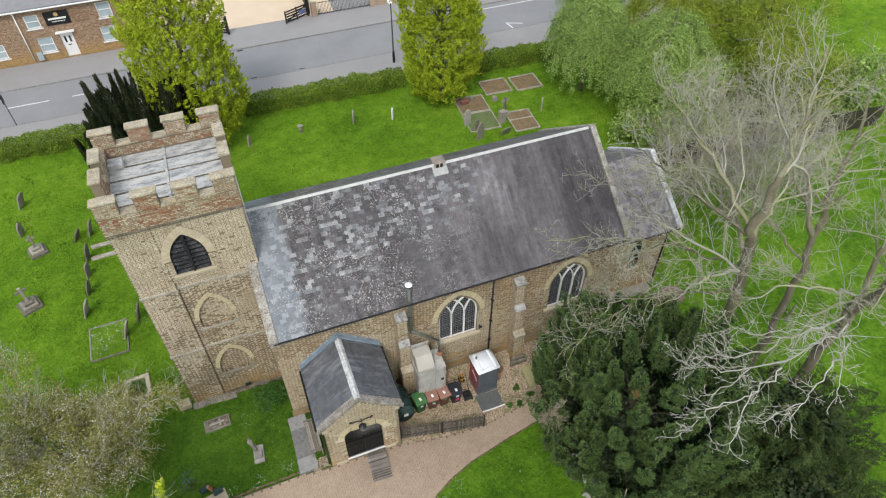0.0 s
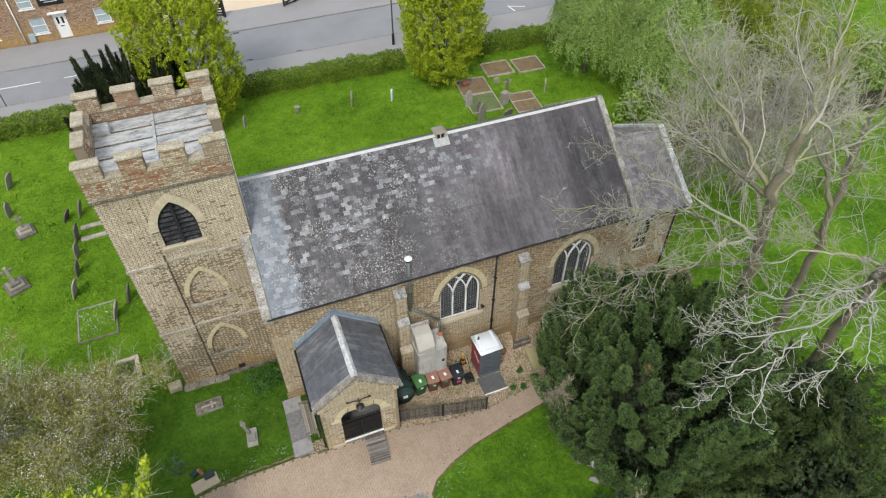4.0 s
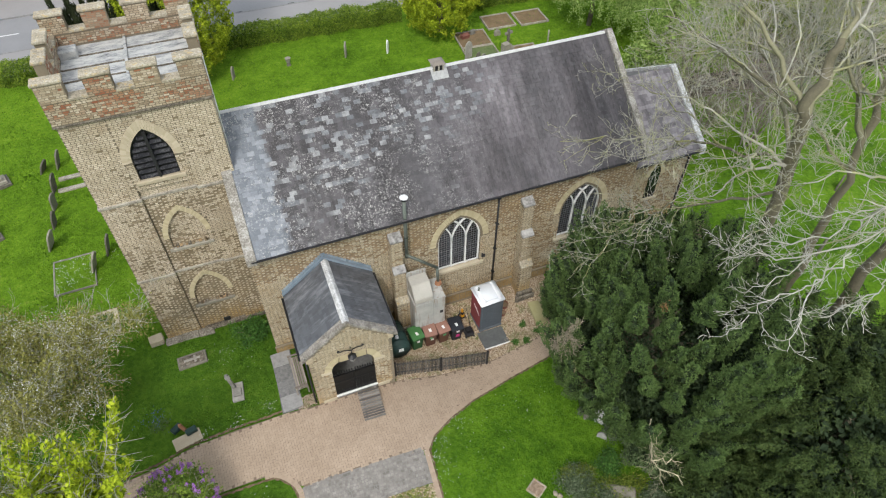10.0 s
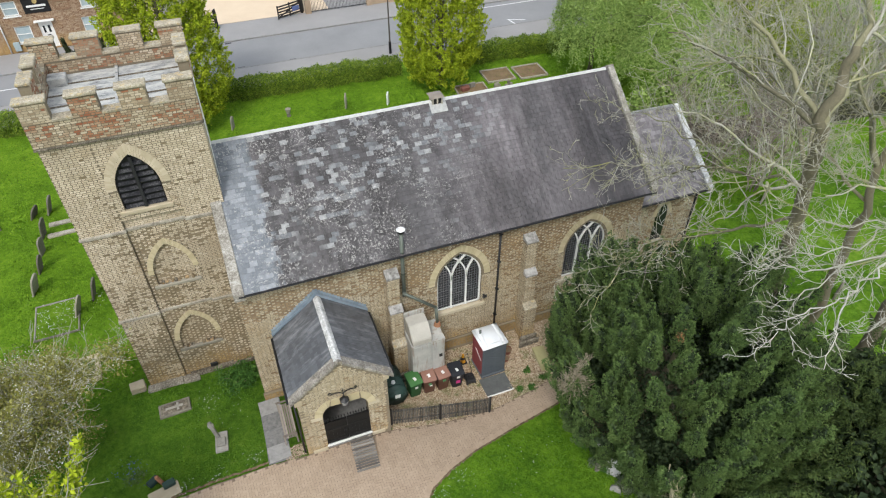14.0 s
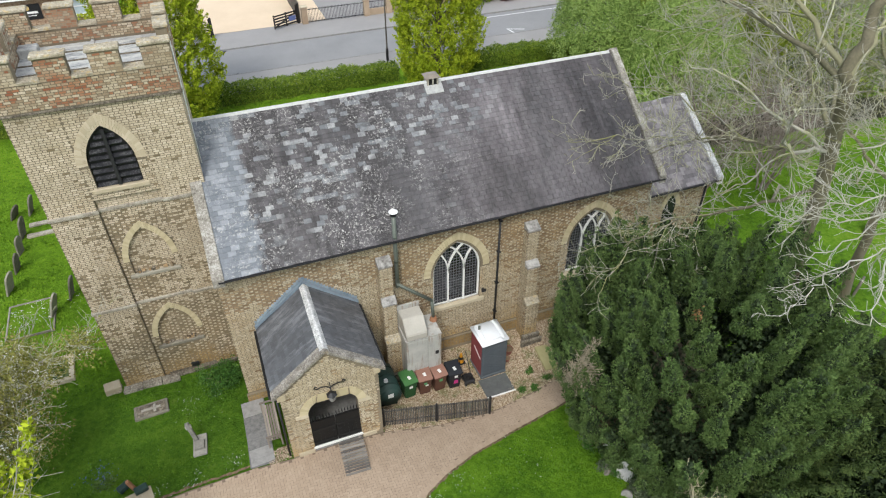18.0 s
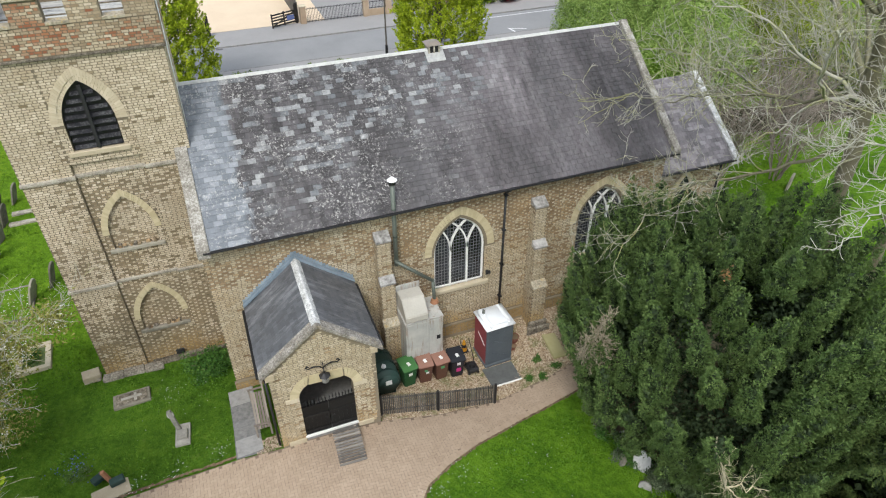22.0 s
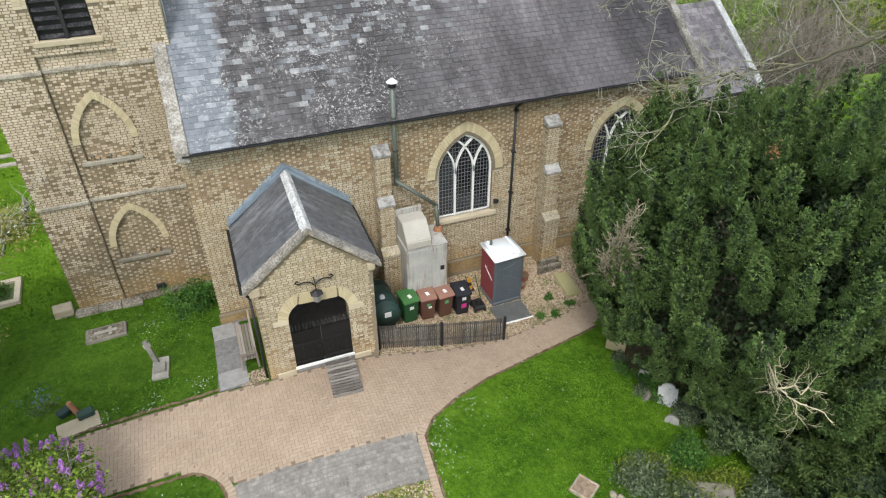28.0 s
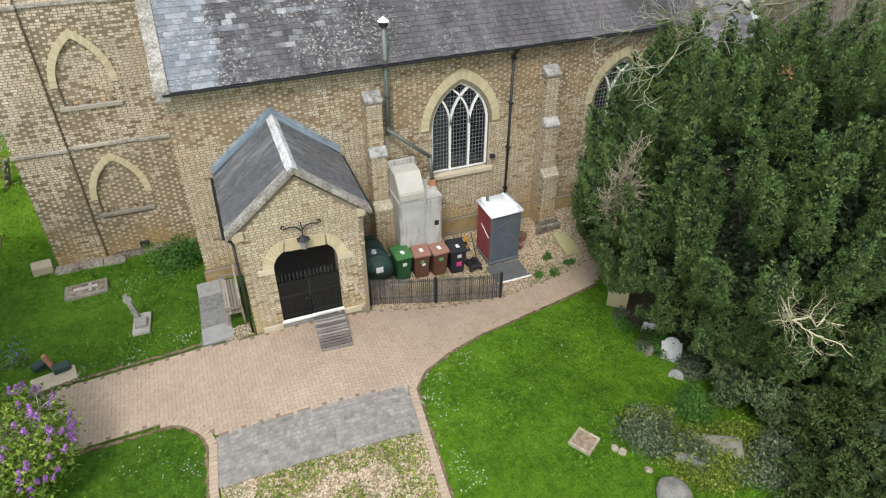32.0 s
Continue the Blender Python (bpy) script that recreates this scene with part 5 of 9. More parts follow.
ramp = thing("ramp", "weathered wooden slatted ramp up to the porch", "ramp", (2.15, 13.6, 0.5))
for s in (1.8, 2.42):
    bm = bmesh.new()
    prism(bm, [(12.95, 0.46), (14.26, 0.6), (14.26, 0.7), (12.95, 0.54)], lambda u, v, w: Vector((s + w - 0.05 * (14.26 - u), u, v)), 0.08)
    part("bearer", bm, M_GREYWOOD, ramp)
for i in range(12):
    y, z = 12.98 + i * 0.108, 0.545 + i * 0.0133
    part("board", boxed(-0.44, 0.44, -0.036, 0.036, -0.012, 0.016, 0.004, pose(2.14 - 0.05 * (14.26 - y), y, z + 0.012, 6, 0, -2)), M_FENCEWOOD, ramp)

bench = thing("bench", "weathered wooden slatted garden bench against the porch", "bench", (-0.28, 16.05, gz(-0.3, 16)))
bz = gz(-0.3, 16) + 0.03
for i in range(5):
    part("seat_slat", boxed(-0.62 + i * 0.09, -0.55 + i * 0.09, 15.25, 16.9, bz + 0.42, bz + 0.445), M_GREYWOOD, bench)
for i in range(12):
    y = 15.32 + i * 0.138
    part("back_slat", boxed(-0.17, -0.145, y, y + 0.06, bz + 0.45, bz + 0.9), M_GREYWOOD, bench)
part("top_rail", boxed(-0.19, -0.13, 15.2, 16.95, bz + 0.88, bz + 0.95, 0.01), M_GREYWOOD, bench)
for y in (15.24, 16.86):
    part("armrest", boxed(-0.68, -0.14, y - 0.03, y + 0.05, bz + 0.62, bz + 0.66, 0.008), M_GREYWOOD, bench)
    for x in (-0.63, -0.16):
        part("leg", boxed(x - 0.03, x + 0.03, y - 0.02, y + 0.04, bz, bz + 0.64), M_GREYWOOD, bench)

# ---- yard ----
def at(x, y, dz=0.02):
    return gz(x, y) + dz


M_TANK = mottled("dark_green_plastic", (0.01, 0.03, 0.026), (0.03, 0.06, 0.05), 1.5, 0.5)
M_LABEL = mottled("paper_label", (0.6, 0.6, 0.58), (0.78, 0.78, 0.76), 8, 0.6)
tank = thing("oil_tank", "dark green plastic oil tank with a white label", "tank", (4.0, 16.2, at(4, 16.2)))
tz = at(4, 16.2)
for y in (15.7, 16.5):
    part("cradle", boxed(3.66, 4.34, y, y + 0.18, tz - 0.05, tz + 0.3), M_TANK, tank)
bm = bmesh.new()
cyl(bm, (4, 15.45, tz + 0.72), (4, 16.95, tz + 0.72), 0.5, None, 24)
bmesh.ops.bevel(bm, geom=[e for e in bm.edges if len(e.link_faces) == 2 and any(len(f.verts) > 4 for f in e.link_faces)], offset=0.1, segments=3, affect="EDGES")
part("shell", bm, M_TANK, tank, smooth=True)
part("filler_cap", tube((4, 15.9, tz + 1.2), (4, 15.9, tz + 1.3), 0.09, 0.07, 12), M_FLASH, tank, "pale filler cap")
part("tank_label", boxed(3.93, 4.15, 15.435, 15.449, tz + 0.75, tz + 0.95), M_LABEL, tank, "white paper label")
for y in (15.75, 16.2, 16.65):
    bm = bmesh.new()
    cyl(bm, (4, y - 0.03, tz + 0.72), (4, y + 0.03, tz + 0.72), 0.515, None, 24)
    part("rib", bm, M_TANK, tank)


def plastic(name, c, k=0.75):
    return mottled(name, tuple(v * k for v in c), c, 2.0, 0.5, 30, 0.1, vary=0.1)


def wheelie_bin(body_m, lid_m, label, m, stickers):
    b = thing("wheelie_bin", label, "bin", group="bins beside the oil tank")
    bm = bmesh.new()
    box(bm, -0.26, 0.26, -0.3, 0.3, 0.0, 0.94)
    for v in bm.verts:
        if v.co.z < 0.5:
            v.co.x *= 0.82
            v.co.y = v.co.y * 0.74 + 0.03
    bmesh.ops.bevel(bm, geom=bm.edges[:], offset=0.03, segments=2, affect="EDGES")
    part("body", bm, body_m, b)
    part("rim", boxed(-0.285, 0.285, -0.33, 0.33, 0.9, 0.96, 0.015), body_m, b)
    bm = bmesh.new()
    prism(bm, [(-0.36, 0.95), (-0.36, 1.0), (-0.15, 1.05), (0.36, 1.07), (0.36, 0.98)], lambda u, v, w: Vector((-0.29 + w, u, v)), 0.58)
    bmesh.ops.bevel(bm, geom=bm.edges[:], offset=0.018, segments=2, affect="EDGES")
    part("lid", bm, lid_m, b)
    part("handle", tube((-0.2, 0.4, 0.98), (0.2, 0.4, 0.98), 0.018, None, 8), body_m, b)
    for s in (-1, 1):
        w = part("wheel", tube((s * 0.24, 0.26, 0.1), (s * 0.29, 0.26, 0.1), 0.1, None, 14), M_BLACK, b)
    for (u, v, h, w2, mm) in stickers:
        part("sticker", boxed(u - w2, u + w2, -0.31 + (1 - v) * 0.06, -0.302 + (1 - v) * 0.06, v - h, v + h), mm, b, "small printed sticker")
    part("lid_sticker", boxed(-0.055, 0.055, -0.13, 0.04, 1.052, 1.062, 0, pose(0, 0, 0, 2.2, 0, 8)), M_LABEL, b, "white address label")
    b.matrix_basis = m
    return b


GREEN, BROWN, DARK = plastic("green_bin_plastic", (0.02, 0.09, 0.03)), plastic("brown_bin_plastic", (0.125, 0.06, 0.042)), plastic("black_bin_plastic", (0.022, 0.024, 0.03))
LIDG, LIDB = plastic("green_lid_plastic", (0.06, 0.17, 0.05)), plastic("faded_brown_lid_plastic", (0.29, 0.155, 0.115))
PINK, STG = plastic("pink_sticker", (0.6, 0.05, 0.25)), plastic("green_sticker", (0.1, 0.35, 0.15))
wheelie_bin(GREEN, LIDG, "green wheeled refuse bin with a lighter green lid", pose(4.92, 16.05, at(4.92, 16), 0, 0, 6), [(0.0, 0.7, 0.06, 0.07, M_LABEL)])
wheelie_bin(BROWN, LIDB, "brown wheeled bin with a faded lid", pose(5.57, 16.08, at(5.57, 16), 0, 0, -3), [(0.0, 0.72, 0.05, 0.06, STG), (0.05, 0.6, 0.04, 0.06, M_LABEL)])
wheelie_bin(BROWN, LIDB, "brown wheeled bin with a green sticker", pose(6.19, 16.1, at(6.19, 16), 0, 0, 4), [(0.0, 0.72, 0.06, 0.07, STG)])
wheelie_bin(DARK, DARK, "black wheeled bin with white and pink stickers", pose(6.82, 16.05, at(6.82, 16), 0, 0, -2), [(0.02, 0.78, 0.06, 0.07, M_LABEL), (0.02, 0.45, 0.09, 0.09, PINK)])

def cabinet_build(n):
    c = n.ramp(n.noise(1.6, 4), (0.3, (0.32, 0.325, 0.31)), (0.7, (0.48, 0.475, 0.44)))
    run = n.ramp(n.noise(5.0, 5, 0.7, None, (1.0, 1.0, 0.09)), (0.52, 0.0), (0.68, 1.0))
    c = n.mix(n.math("MULTIPLY", run, 0.75), c, (0.2, 0.12, 0.065))
    n.base(c, 0.6, 0, 0.3)
    n.bump(n.noise(20, 3), 0.15, 0.004)


M_CAB = mat("stained_grey_cabinet", cabinet_build)
M_CREAM = mottled("cream_hood", (0.3, 0.285, 0.245), (0.46, 0.44, 0.39), 2, 0.6, 20, 0.15)
M_RUST = mottled("rust", (0.18, 0.07, 0.03), (0.36, 0.18, 0.1), 4, 0.9, 25)
M_STEEL = mottled("dull_flue_steel", (0.06, 0.075, 0.062), (0.17, 0.19, 0.165), 2, 0.5, 20, 0.1, 0.3)
cab = thing("boiler_cabinet", "rust-stained grey boiler cabinet with a cream cowl", "boiler", (5.7, 16.8, at(5.7, 16.8)))
cz = at(5.7, 16.8)
part("body", boxed(5.0, 6.42, 16.32, 17.45, cz - 0.1, 2.55, 0.02), M_CAB, cab)
part("rust_band", boxed(4.99, 6.43, 16.3, 17.46, 2.53, 2.555), M_CAB, cab, "rust-streaked top")
part("door", boxed(5.06, 5.82, 16.295, 16.32, 0.2, 2.46, 0.008), M_CAB, cab)
part("door", boxed(5.87, 6.36, 16.295, 16.32, 0.2, 2.46, 0.008), M_CAB, cab)
part("vent_hole", boxed(6.16, 6.3, 16.285, 16.297, 1.5, 1.68), M_BLACK, cab, "black square vent")
for i in range(9):
    part("louvre", boxed(5.12 + i * 0.075, 5.16 + i * 0.075, 16.285, 16.297, 0.75, 0.86), M_RUST, cab)
bm = bmesh.new()
prism(bm, [(16.3, 2.57), (16.3, 2.85), (16.75, 3.36), (17.3, 3.36), (17.3, 2.57)], lambda u, v, w: Vector((5.03 + w, u, v)), 0.83)
bmesh.ops.bevel(bm, geom=bm.edges[:], offset=0.03, segments=2, affect="EDGES")
part("cowl", bm, M_CREAM, cab, "cream sheet-metal cowl")
part("cowl_frame", boxed(4.96, 5.9, 17.32, 17.42, 2.55, 3.5, 0.015), M_CAB, cab, "grey metal back frame")
part("flue_collar", tube((6.38, 17.1, 2.55), (6.38, 17.1, 2.72), 0.16, 0.11, 14), M_RUST, cab, "pinkish flue collar")
flue = thing("flue", "dull steel flue pipe with a white rain cap", "chimney pipe", (5.15, 17.55, 4.5))
pipe("flue_pipe", [(6.38, 17.1, 2.65), (6.38, 17.25, 3.45), (5.15, 17.52, 4.45), (5.15, 17.55, 4.6)], 0.065, M_STEEL, flue)
pipe("flue_pipe", [(5.15, 17.55, 4.3), (5.15, 17.55, 7.72)], 0.078, M_STEEL, flue)
for z in (4.5, 5.5, 6.6):
    part("flue_joint", tube((5.15, 17.55, z), (5.15, 17.55, z + 0.07), 0.086, None, 12), M_STEEL, flue)
part("rain_cap", tube((5.15, 17.55, 7.74), (5.15, 17.55, 7.86), 0.17, 0.03, 14), M_WHITE, flue, "white conical rain cap")
part("cap_collar", tube((5.15, 17.55, 7.6), (5.15, 17.55, 7.74), 0.13, None, 12), M_BLACK, flue)

M_LOO = mottled("grey_plastic_door", (0.07, 0.085, 0.1), (0.13, 0.145, 0.16), 2, 0.5, 30, 0.1)
M_LOORED = mottled("maroon_plastic", (0.17, 0.03, 0.04), (0.28, 0.06, 0.07), 2, 0.5, 30, 0.1)
M_LOOTOP = mottled("white_plastic_roof", (0.66, 0.69, 0.72), (0.8, 0.82, 0.84), 2, 0.45, 30, 0.05)
loo = thing("portable_toilet", "portable toilet with maroon sides, grey door and white roof", "toilet cabin")
part("base", boxed(-0.57, 0.57, -0.6, 0.55, 0.0, 0.12, 0.02), M_LOO, loo)
part("cabin", boxed(-0.54, 0.54, -0.52, 0.52, 0.1, 1.95, 0.03), M_LOORED, loo)
dr = part("door", boxed(-0.5, 0.5, -0.555, -0.52, 0.12, 1.93, 0.015), M_LOO, loo)
for s in (-1, 1):
    part("corner_post", boxed(s * 0.51 - 0.05, s * 0.51 + 0.05, -0.56, -0.5, 0.1, 1.96, 0.02), M_LOO, loo)
for z, a in ((0.55, 25), (1.15, 28), (1.6, -20)):
    part("door_rib", boxed(-0.33, 0.33, -0.575, -0.55, -0.018, 0.018, 0.006, Matrix.Translation((0.02, 0, z)) @ pose(0, 0, 0, 0, a, 0)), M_LOO, dr)
part("side_stripe", boxed(-0.552, -0.54, -0.42, 0.2, -0.02, 0.02, 0, Matrix.Translation((0, 0, 1.2)) @ pose(0, 0, 0, 24, 0, 0)), M_WHITE, loo, "pale stripe")
bm = bmesh.new()
box(bm, -0.6, 0.6, -0.64, 0.58, 1.93, 2.03)
bmesh.ops.bevel(bm, geom=bm.edges[:], offset=0.03, segments=3, affect="EDGES")
rf = part("roof", bm, M_LOOTOP, loo, "white moulded roof", True)
bm = bmesh.new()
box(bm, -0.54, 0.54, -0.5, 0.52, 2.0, 2.11)
for v in bm.verts:
    if v.co.z > 2.05:
        v.co.x *= 0.86
        v.co.y *= 0.84
bmesh.ops.bevel(bm, geom=bm.edges[:], offset=0.035, segments=3, affect="EDGES")
part("roof_crown", bm, M_LOOTOP, rf, "", True)
for s in (-1, 1):
    part("roof_rib", boxed(s * 0.36 - 0.06, s * 0.36 + 0.06, -0.6, 0.48, 2.02, 2.125, 0.025), M_LOOTOP, rf)
part("vent_pipe", tube((-0.35, 0.2, 2.1), (-0.35, 0.2, 2.28), 0.05, None, 10), M_STEEL, loo)
loo.matrix_basis = pose(8.53, 16.48, at(8.53, 16.4, 0.02), 0, 0, 2)
mat_ = thing("ramp_plate", "grey plastic ramp plate with a white front edge", "ramp", (8.45, 15.4, at(8.4, 15.4)))
part("plate", boxed(7.85, 9.08, 14.92, 15.86, at(8.4, 15.4) - 0.02, at(8.4, 15.4) + 0.045, 0.01), mottled("wet_grey_rubber", (0.06, 0.063, 0.062), (0.16, 0.165, 0.16), 2.5, 0.5, 9, 0.4), mat_)
part("edge", boxed(7.85, 9.08, 14.86, 14.92, at(8.4, 15) - 0.02, at(8.4, 15) + 0.04), M_WHITE, mat_, "white edge strip")

fence = thing("paling_fence", "low dark weathered paling fence with two posts", "fence", (5.5, 14.45, 0))
FA, FB = Vector((3.5, 14.72, 0)), Vector((7.57, 14.14, 0))
fd = (FB - FA).normalized()
for i in range(66):
    p = FA.lerp(FB, i / 65)
    z = gz(p.x, p.y)
    part("paling", boxed(-0.02, 0.02, -0.01, 0.01, z + 0.04, z + 0.98 + random.uniform(-0.012, 0.012), 0, Matrix.Translation((p.x, p.y, 0)) @ pose(0, 0, 0, 0, 0, math.degrees(math.atan2(fd.y, fd.x)))), M_FENCE, fence)
for h in (0.22, 0.82):
    part("rail", tube((FA.x, FA.y + 0.03, gz(FA.x, FA.y) + h), (FB.x, FB.y + 0.03, gz(FB.x, FB.y) + h), 0.028, None, 6), M_FENCE, fence)
for f in (0.0, 0.49, 1.0):
    p = FA.lerp(FB, f)
    part("post", boxed(p.x - 0.04, p.x + 0.04, p.y - 0.05, p.y + 0.03, gz(p.x, p.y) - 0.1, gz(p.x, p.y) + 1.04, 0.01), M_BLACK, fence)

cone = thing("traffic_cone", "small orange and black warning cone", "cone", (7.55, 17.0, at(7.6, 17)))
part("cone_foot", boxed(7.39, 7.71, 16.84, 17.16, at(7.6, 17) - 0.02, at(7.6, 17) + 0.035, 0.01), M_BLACK, cone)
M_CONE = plastic("orange_plastic", (0.62, 0.3, 0.02))
for k, (za, zb) in enumerate(((0.03, 0.2), (0.2, 0.34), (0.34, 0.52))):
    part("cone_band", tube((7.55, 17.0, at(7.6, 17) + za), (7.55, 17.0, at(7.6, 17) + zb), 0.13 - 0.17 * za, 0.13 - 0.17 * zb, 12), M_BLACK if k == 1 else M_CONE, cone)
mower = thing("lawn_mower", "black lawn mower standing beside the bins", "mower", (7.45, 16.1, at(7.45, 16.1)))
mz = at(7.45, 16.1)
part("deck", boxed(7.25, 7.68, 15.75, 16.25, mz + 0.06, mz + 0.26, 0.05), M_BLACK, mower)
part("motor", tube((7.46, 15.98, mz + 0.25), (7.46, 15.98, mz + 0.4), 0.13, 0.1, 12), M_BLACK, mower)
for x in (7.28, 7.64):
    pipe("handle_bar", [(x, 16.2, mz + 0.25), (x, 16.75, mz + 0.95)], 0.015, M_BLACK, mower, seg=6)
    for y in (15.82, 16.2):
        part("wheel", tube((x - 0.03, y, mz + 0.07), (x + 0.03, y, mz + 0.07), 0.08, None, 12), M_BLACK, mower)
M_TERRA = mottled("terracotta", (0.14, 0.055, 0.042), (0.27, 0.115, 0.085), 3, 0.85)
for x, y, r in ((9.62, 16.75, 0.2), (9.4, 16.4, 0.14), (9.5, 17.15, 0.15)):
    pot = thing("flower_pot", "empty terracotta flower pot", "pot", (x, y, at(x, y)), "pots behind the cabin")
    z = at(x, y)
    bm = bmesh.new()
    cyl(bm, (x, y, z), (x, y, z + r * 1.3), r * 0.7, r, 14, False)
    part("pot_wall", bm, M_TERRA, pot)
    part("soil", tube((x, y, z + r), (x, y, z + r * 1.12), r * 0.9, None, 12), M_SOIL, pot)
st = thing("stone_slab", "mossy yellowish stone slab lying in the gravel", "stone", (10.95, 15.85, at(10.9, 15.8)))
part("slab_block", boxed(-0.28, 0.28, -0.65, 0.65, -0.04, 0.09, 0.02, pose(10.95, 15.85, at(10.9, 15.8), 0, 3, -6)), mottled("mossy_stone", (0.3, 0.28, 0.13), (0.48, 0.44, 0.25), 2, 0.95), st)

# ---- churchyard stones ----
def headstone(x, y, w, h, yaw=0.0, tilt=0.0, lean=0.0, style="round", material=None, label="", thick=0.1, foot=False):
    g = thing("headstone", label or "weathered lichened headstone leaning in the grass", "gravestone", group="headstones in the churchyard")
    n = 8
    if style == "round":
        top = [(w / 2 * math.cos(math.pi * i / n), h - w / 2 * 0.8 + w / 2 * 0.8 * math.sin(math.pi * i / n)) for i in range(n + 1)]
    elif style == "gothic":
        top = [(p[0], p[1]) for p in arch_pts(0, w, 0, h - w * 0.7, h, 5)[1:-1]][::-1]
    elif style == "shoulder":
        top = [(w / 2, h * 0.8), (w * 0.36, h * 0.8)] + [(w * 0.36 * math.cos(math.pi * i / n), h * 0.8 + h * 0.2 * math.sin(math.pi * i / n)) for i in range(1, n)] + [(-w * 0.36, h * 0.8), (-w / 2, h * 0.8)]
    else:
        top = [(w / 2, h), (-w / 2, h)]
    bm = prism(bmesh.new(), [(-w / 2, -0.15), (w / 2, -0.15)] + top, lambda u, v, q: Vector((u, q - thick / 2, v)), thick)
    bmesh.ops.bevel(bm, geom=[e for e in bm.edges if abs(e.verts[0].co.y - e.verts[1].co.y) < 1e-5], offset=0.012, segments=1, affect="EDGES")
    part("stone", bm, material or M_GRAVE, g)
    if foot:
        part("plinth", boxed(-w * 0.65, w * 0.65, -thick * 1.3, thick * 1.3, -0.1, 0.12, 0.02), material or M_GRAVE, g)
    g.matrix_basis = pose(x, y, gz(x, y), tilt, lean, yaw)
    return g


def kerbed(x0, x1, y0, y1, label, fill, yaw=0.0, h=0.14, t=0.12, material=None, mid=None):
    cx, cy = (x0 + x1) / 2, (y0 + y1) / 2
    g = thing("grave_plot", label, "grave", group="kerbed graves")
    a, b = (x1 - x0) / 2, (y1 - y0) / 2
    m = material or M_PALEGRAVE
    part("kerb_stone", boxed(-a, a, b - t, b, -0.1, h, 0.015), m, g)
    part("kerb_stone", boxed(-a, a, -b, -b + t, -0.1, h, 0.015), m, g)
    part("kerb_stone", boxed(-a, -a + t, -b + t, b - t, -0.1, h - 0.004, 0.015), m, g)
    part("kerb_stone", boxed(a - t, a, -b + t, b - t, -0.1, h - 0.004, 0.015), m, g)
    part("infill", boxed(-a + t, a - t, -b + t, b - t, -0.1, h * 0.45), fill, g)
    if mid is not None:
        part("cross_kerb", boxed(-a + t, a - t, mid - t / 2, mid + t / 2, -0.05, h - 0.01, 0.01), m, g)
    g.matrix_basis = pose(cx, cy, gz(cx, cy), 0, 0, yaw)
    return g


def cross_stone(x, y, h, s, yaw, label, steps=2, tilt=0.0, material=None):
    g = thing("grave_cross", label, "gravestone")
    m = material or M_PALEGRAVE
    for i in range(steps):
        k = s * (1 - i * 0.27)
        part("step", boxed(-k / 2, k / 2, -k / 2, k / 2, -0.1 if i == 0 else i * 0.16, (i + 1) * 0.16, 0.015), m, g)
    z = steps * 0.16
    w = h * 0.075
    part("shaft", boxed(-w, w, -w * 0.8, w * 0.8, z - 0.01, z + h, 0.01), m, g)
    part("cross_arm", boxed(-w * 3.6, w * 3.6, -w * 0.75, w * 0.75, z + h * 0.68, z + h * 0.68 + 2 * w, 0.01), m, g)
    g.matrix_basis = pose(x, y, gz(x, y), tilt, 0, yaw)
    return g


mb = mottled("rusty_grave_fill", (0.1, 0.085, 0.04), (0.26, 0.17, 0.1), 2.0, 0.95, 9, 1.0, vary=0.0)
mw = mottled("weedy_grave_fill", (0.05, 0.1, 0.02), (0.19, 0.21, 0.1), 2, 0.95, 12, 1.0, vary=0.0)
# west of the tower
W = "weathered grey headstone leaning back in the grass"
for x, y, w, h, yaw, t, l, s in ((-14.5, 39.4, 0.7, 1.15, 70, 6, 4, "round"), (-14.3, 36.5, 0.62, 1.0, 75, -3, 2, "gothic"), (-10.3, 35.0, 0.62, 1.15, 80, 6, 3, "round"), (-11.1, 34.9, 0.7, 0.8, 70, 12, 0, "round"), (-10.45, 32.8, 0.7, 1.25, 78, 4, -2, "round"),
                                (-10.4, 31.3, 0.62, 1.0, 75, -2, 3, "round"), (-10.4, 29.85, 0.6, 1.05, 78, 3, 2, "gothic"), (-10.55, 28.3, 0.72, 1.2, 75, 8, -3, "round"), (-7.85, 26.9, 0.62, 1.15, 82, 4, 4, "round"), (-8.55, 25.95, 0.62, 1.2, 75, 8, 3, "shoulder")):
    headstone(x, y, w, h, yaw, t + 9, l, s, None, W, 0.085)
kerbed(-10.4, -8.45, 24.75, 27.1, "kerbed grave gone to grass and pale flowers", M_GRASS, 2, 0.1, 0.07, M_GRAVE)
kerbed(-8.7, -7.5, 21.4, 22.9, "broken stone-kerbed grave with weeds", mw, 4, 0.16, 0.2, M_STONE)
gp2 = thing("grave_plot", "grassy grave between two flat kerbs", "grave", (-9.4, 33.2, gz(-9.4, 33.2)), "kerbed graves")
for y in (32.7, 33.75):
    part("kerb_stone", boxed(-0.85, 0.85, -0.16, 0.16, -0.1, 0.09, 0.02, pose(-9.4, y, gz(-9.4, y), 0, 1, 4)), M_STRING, gp2)
cross_stone(-13.3, 34.5, 0.9, 1.0, 20, "grey stone cross on a stepped base", 3, 0, M_GRAVE)
cross_stone(-13.5, 30.0, 1.1, 1.1, 25, "grey stone cross on a stepped base", 3, 0, M_GRAVE)
tomb = thing("ledger_stone", "flat grey ledger stone sunk in the grass", "grave", (-4.6, 18.75, 0.05))
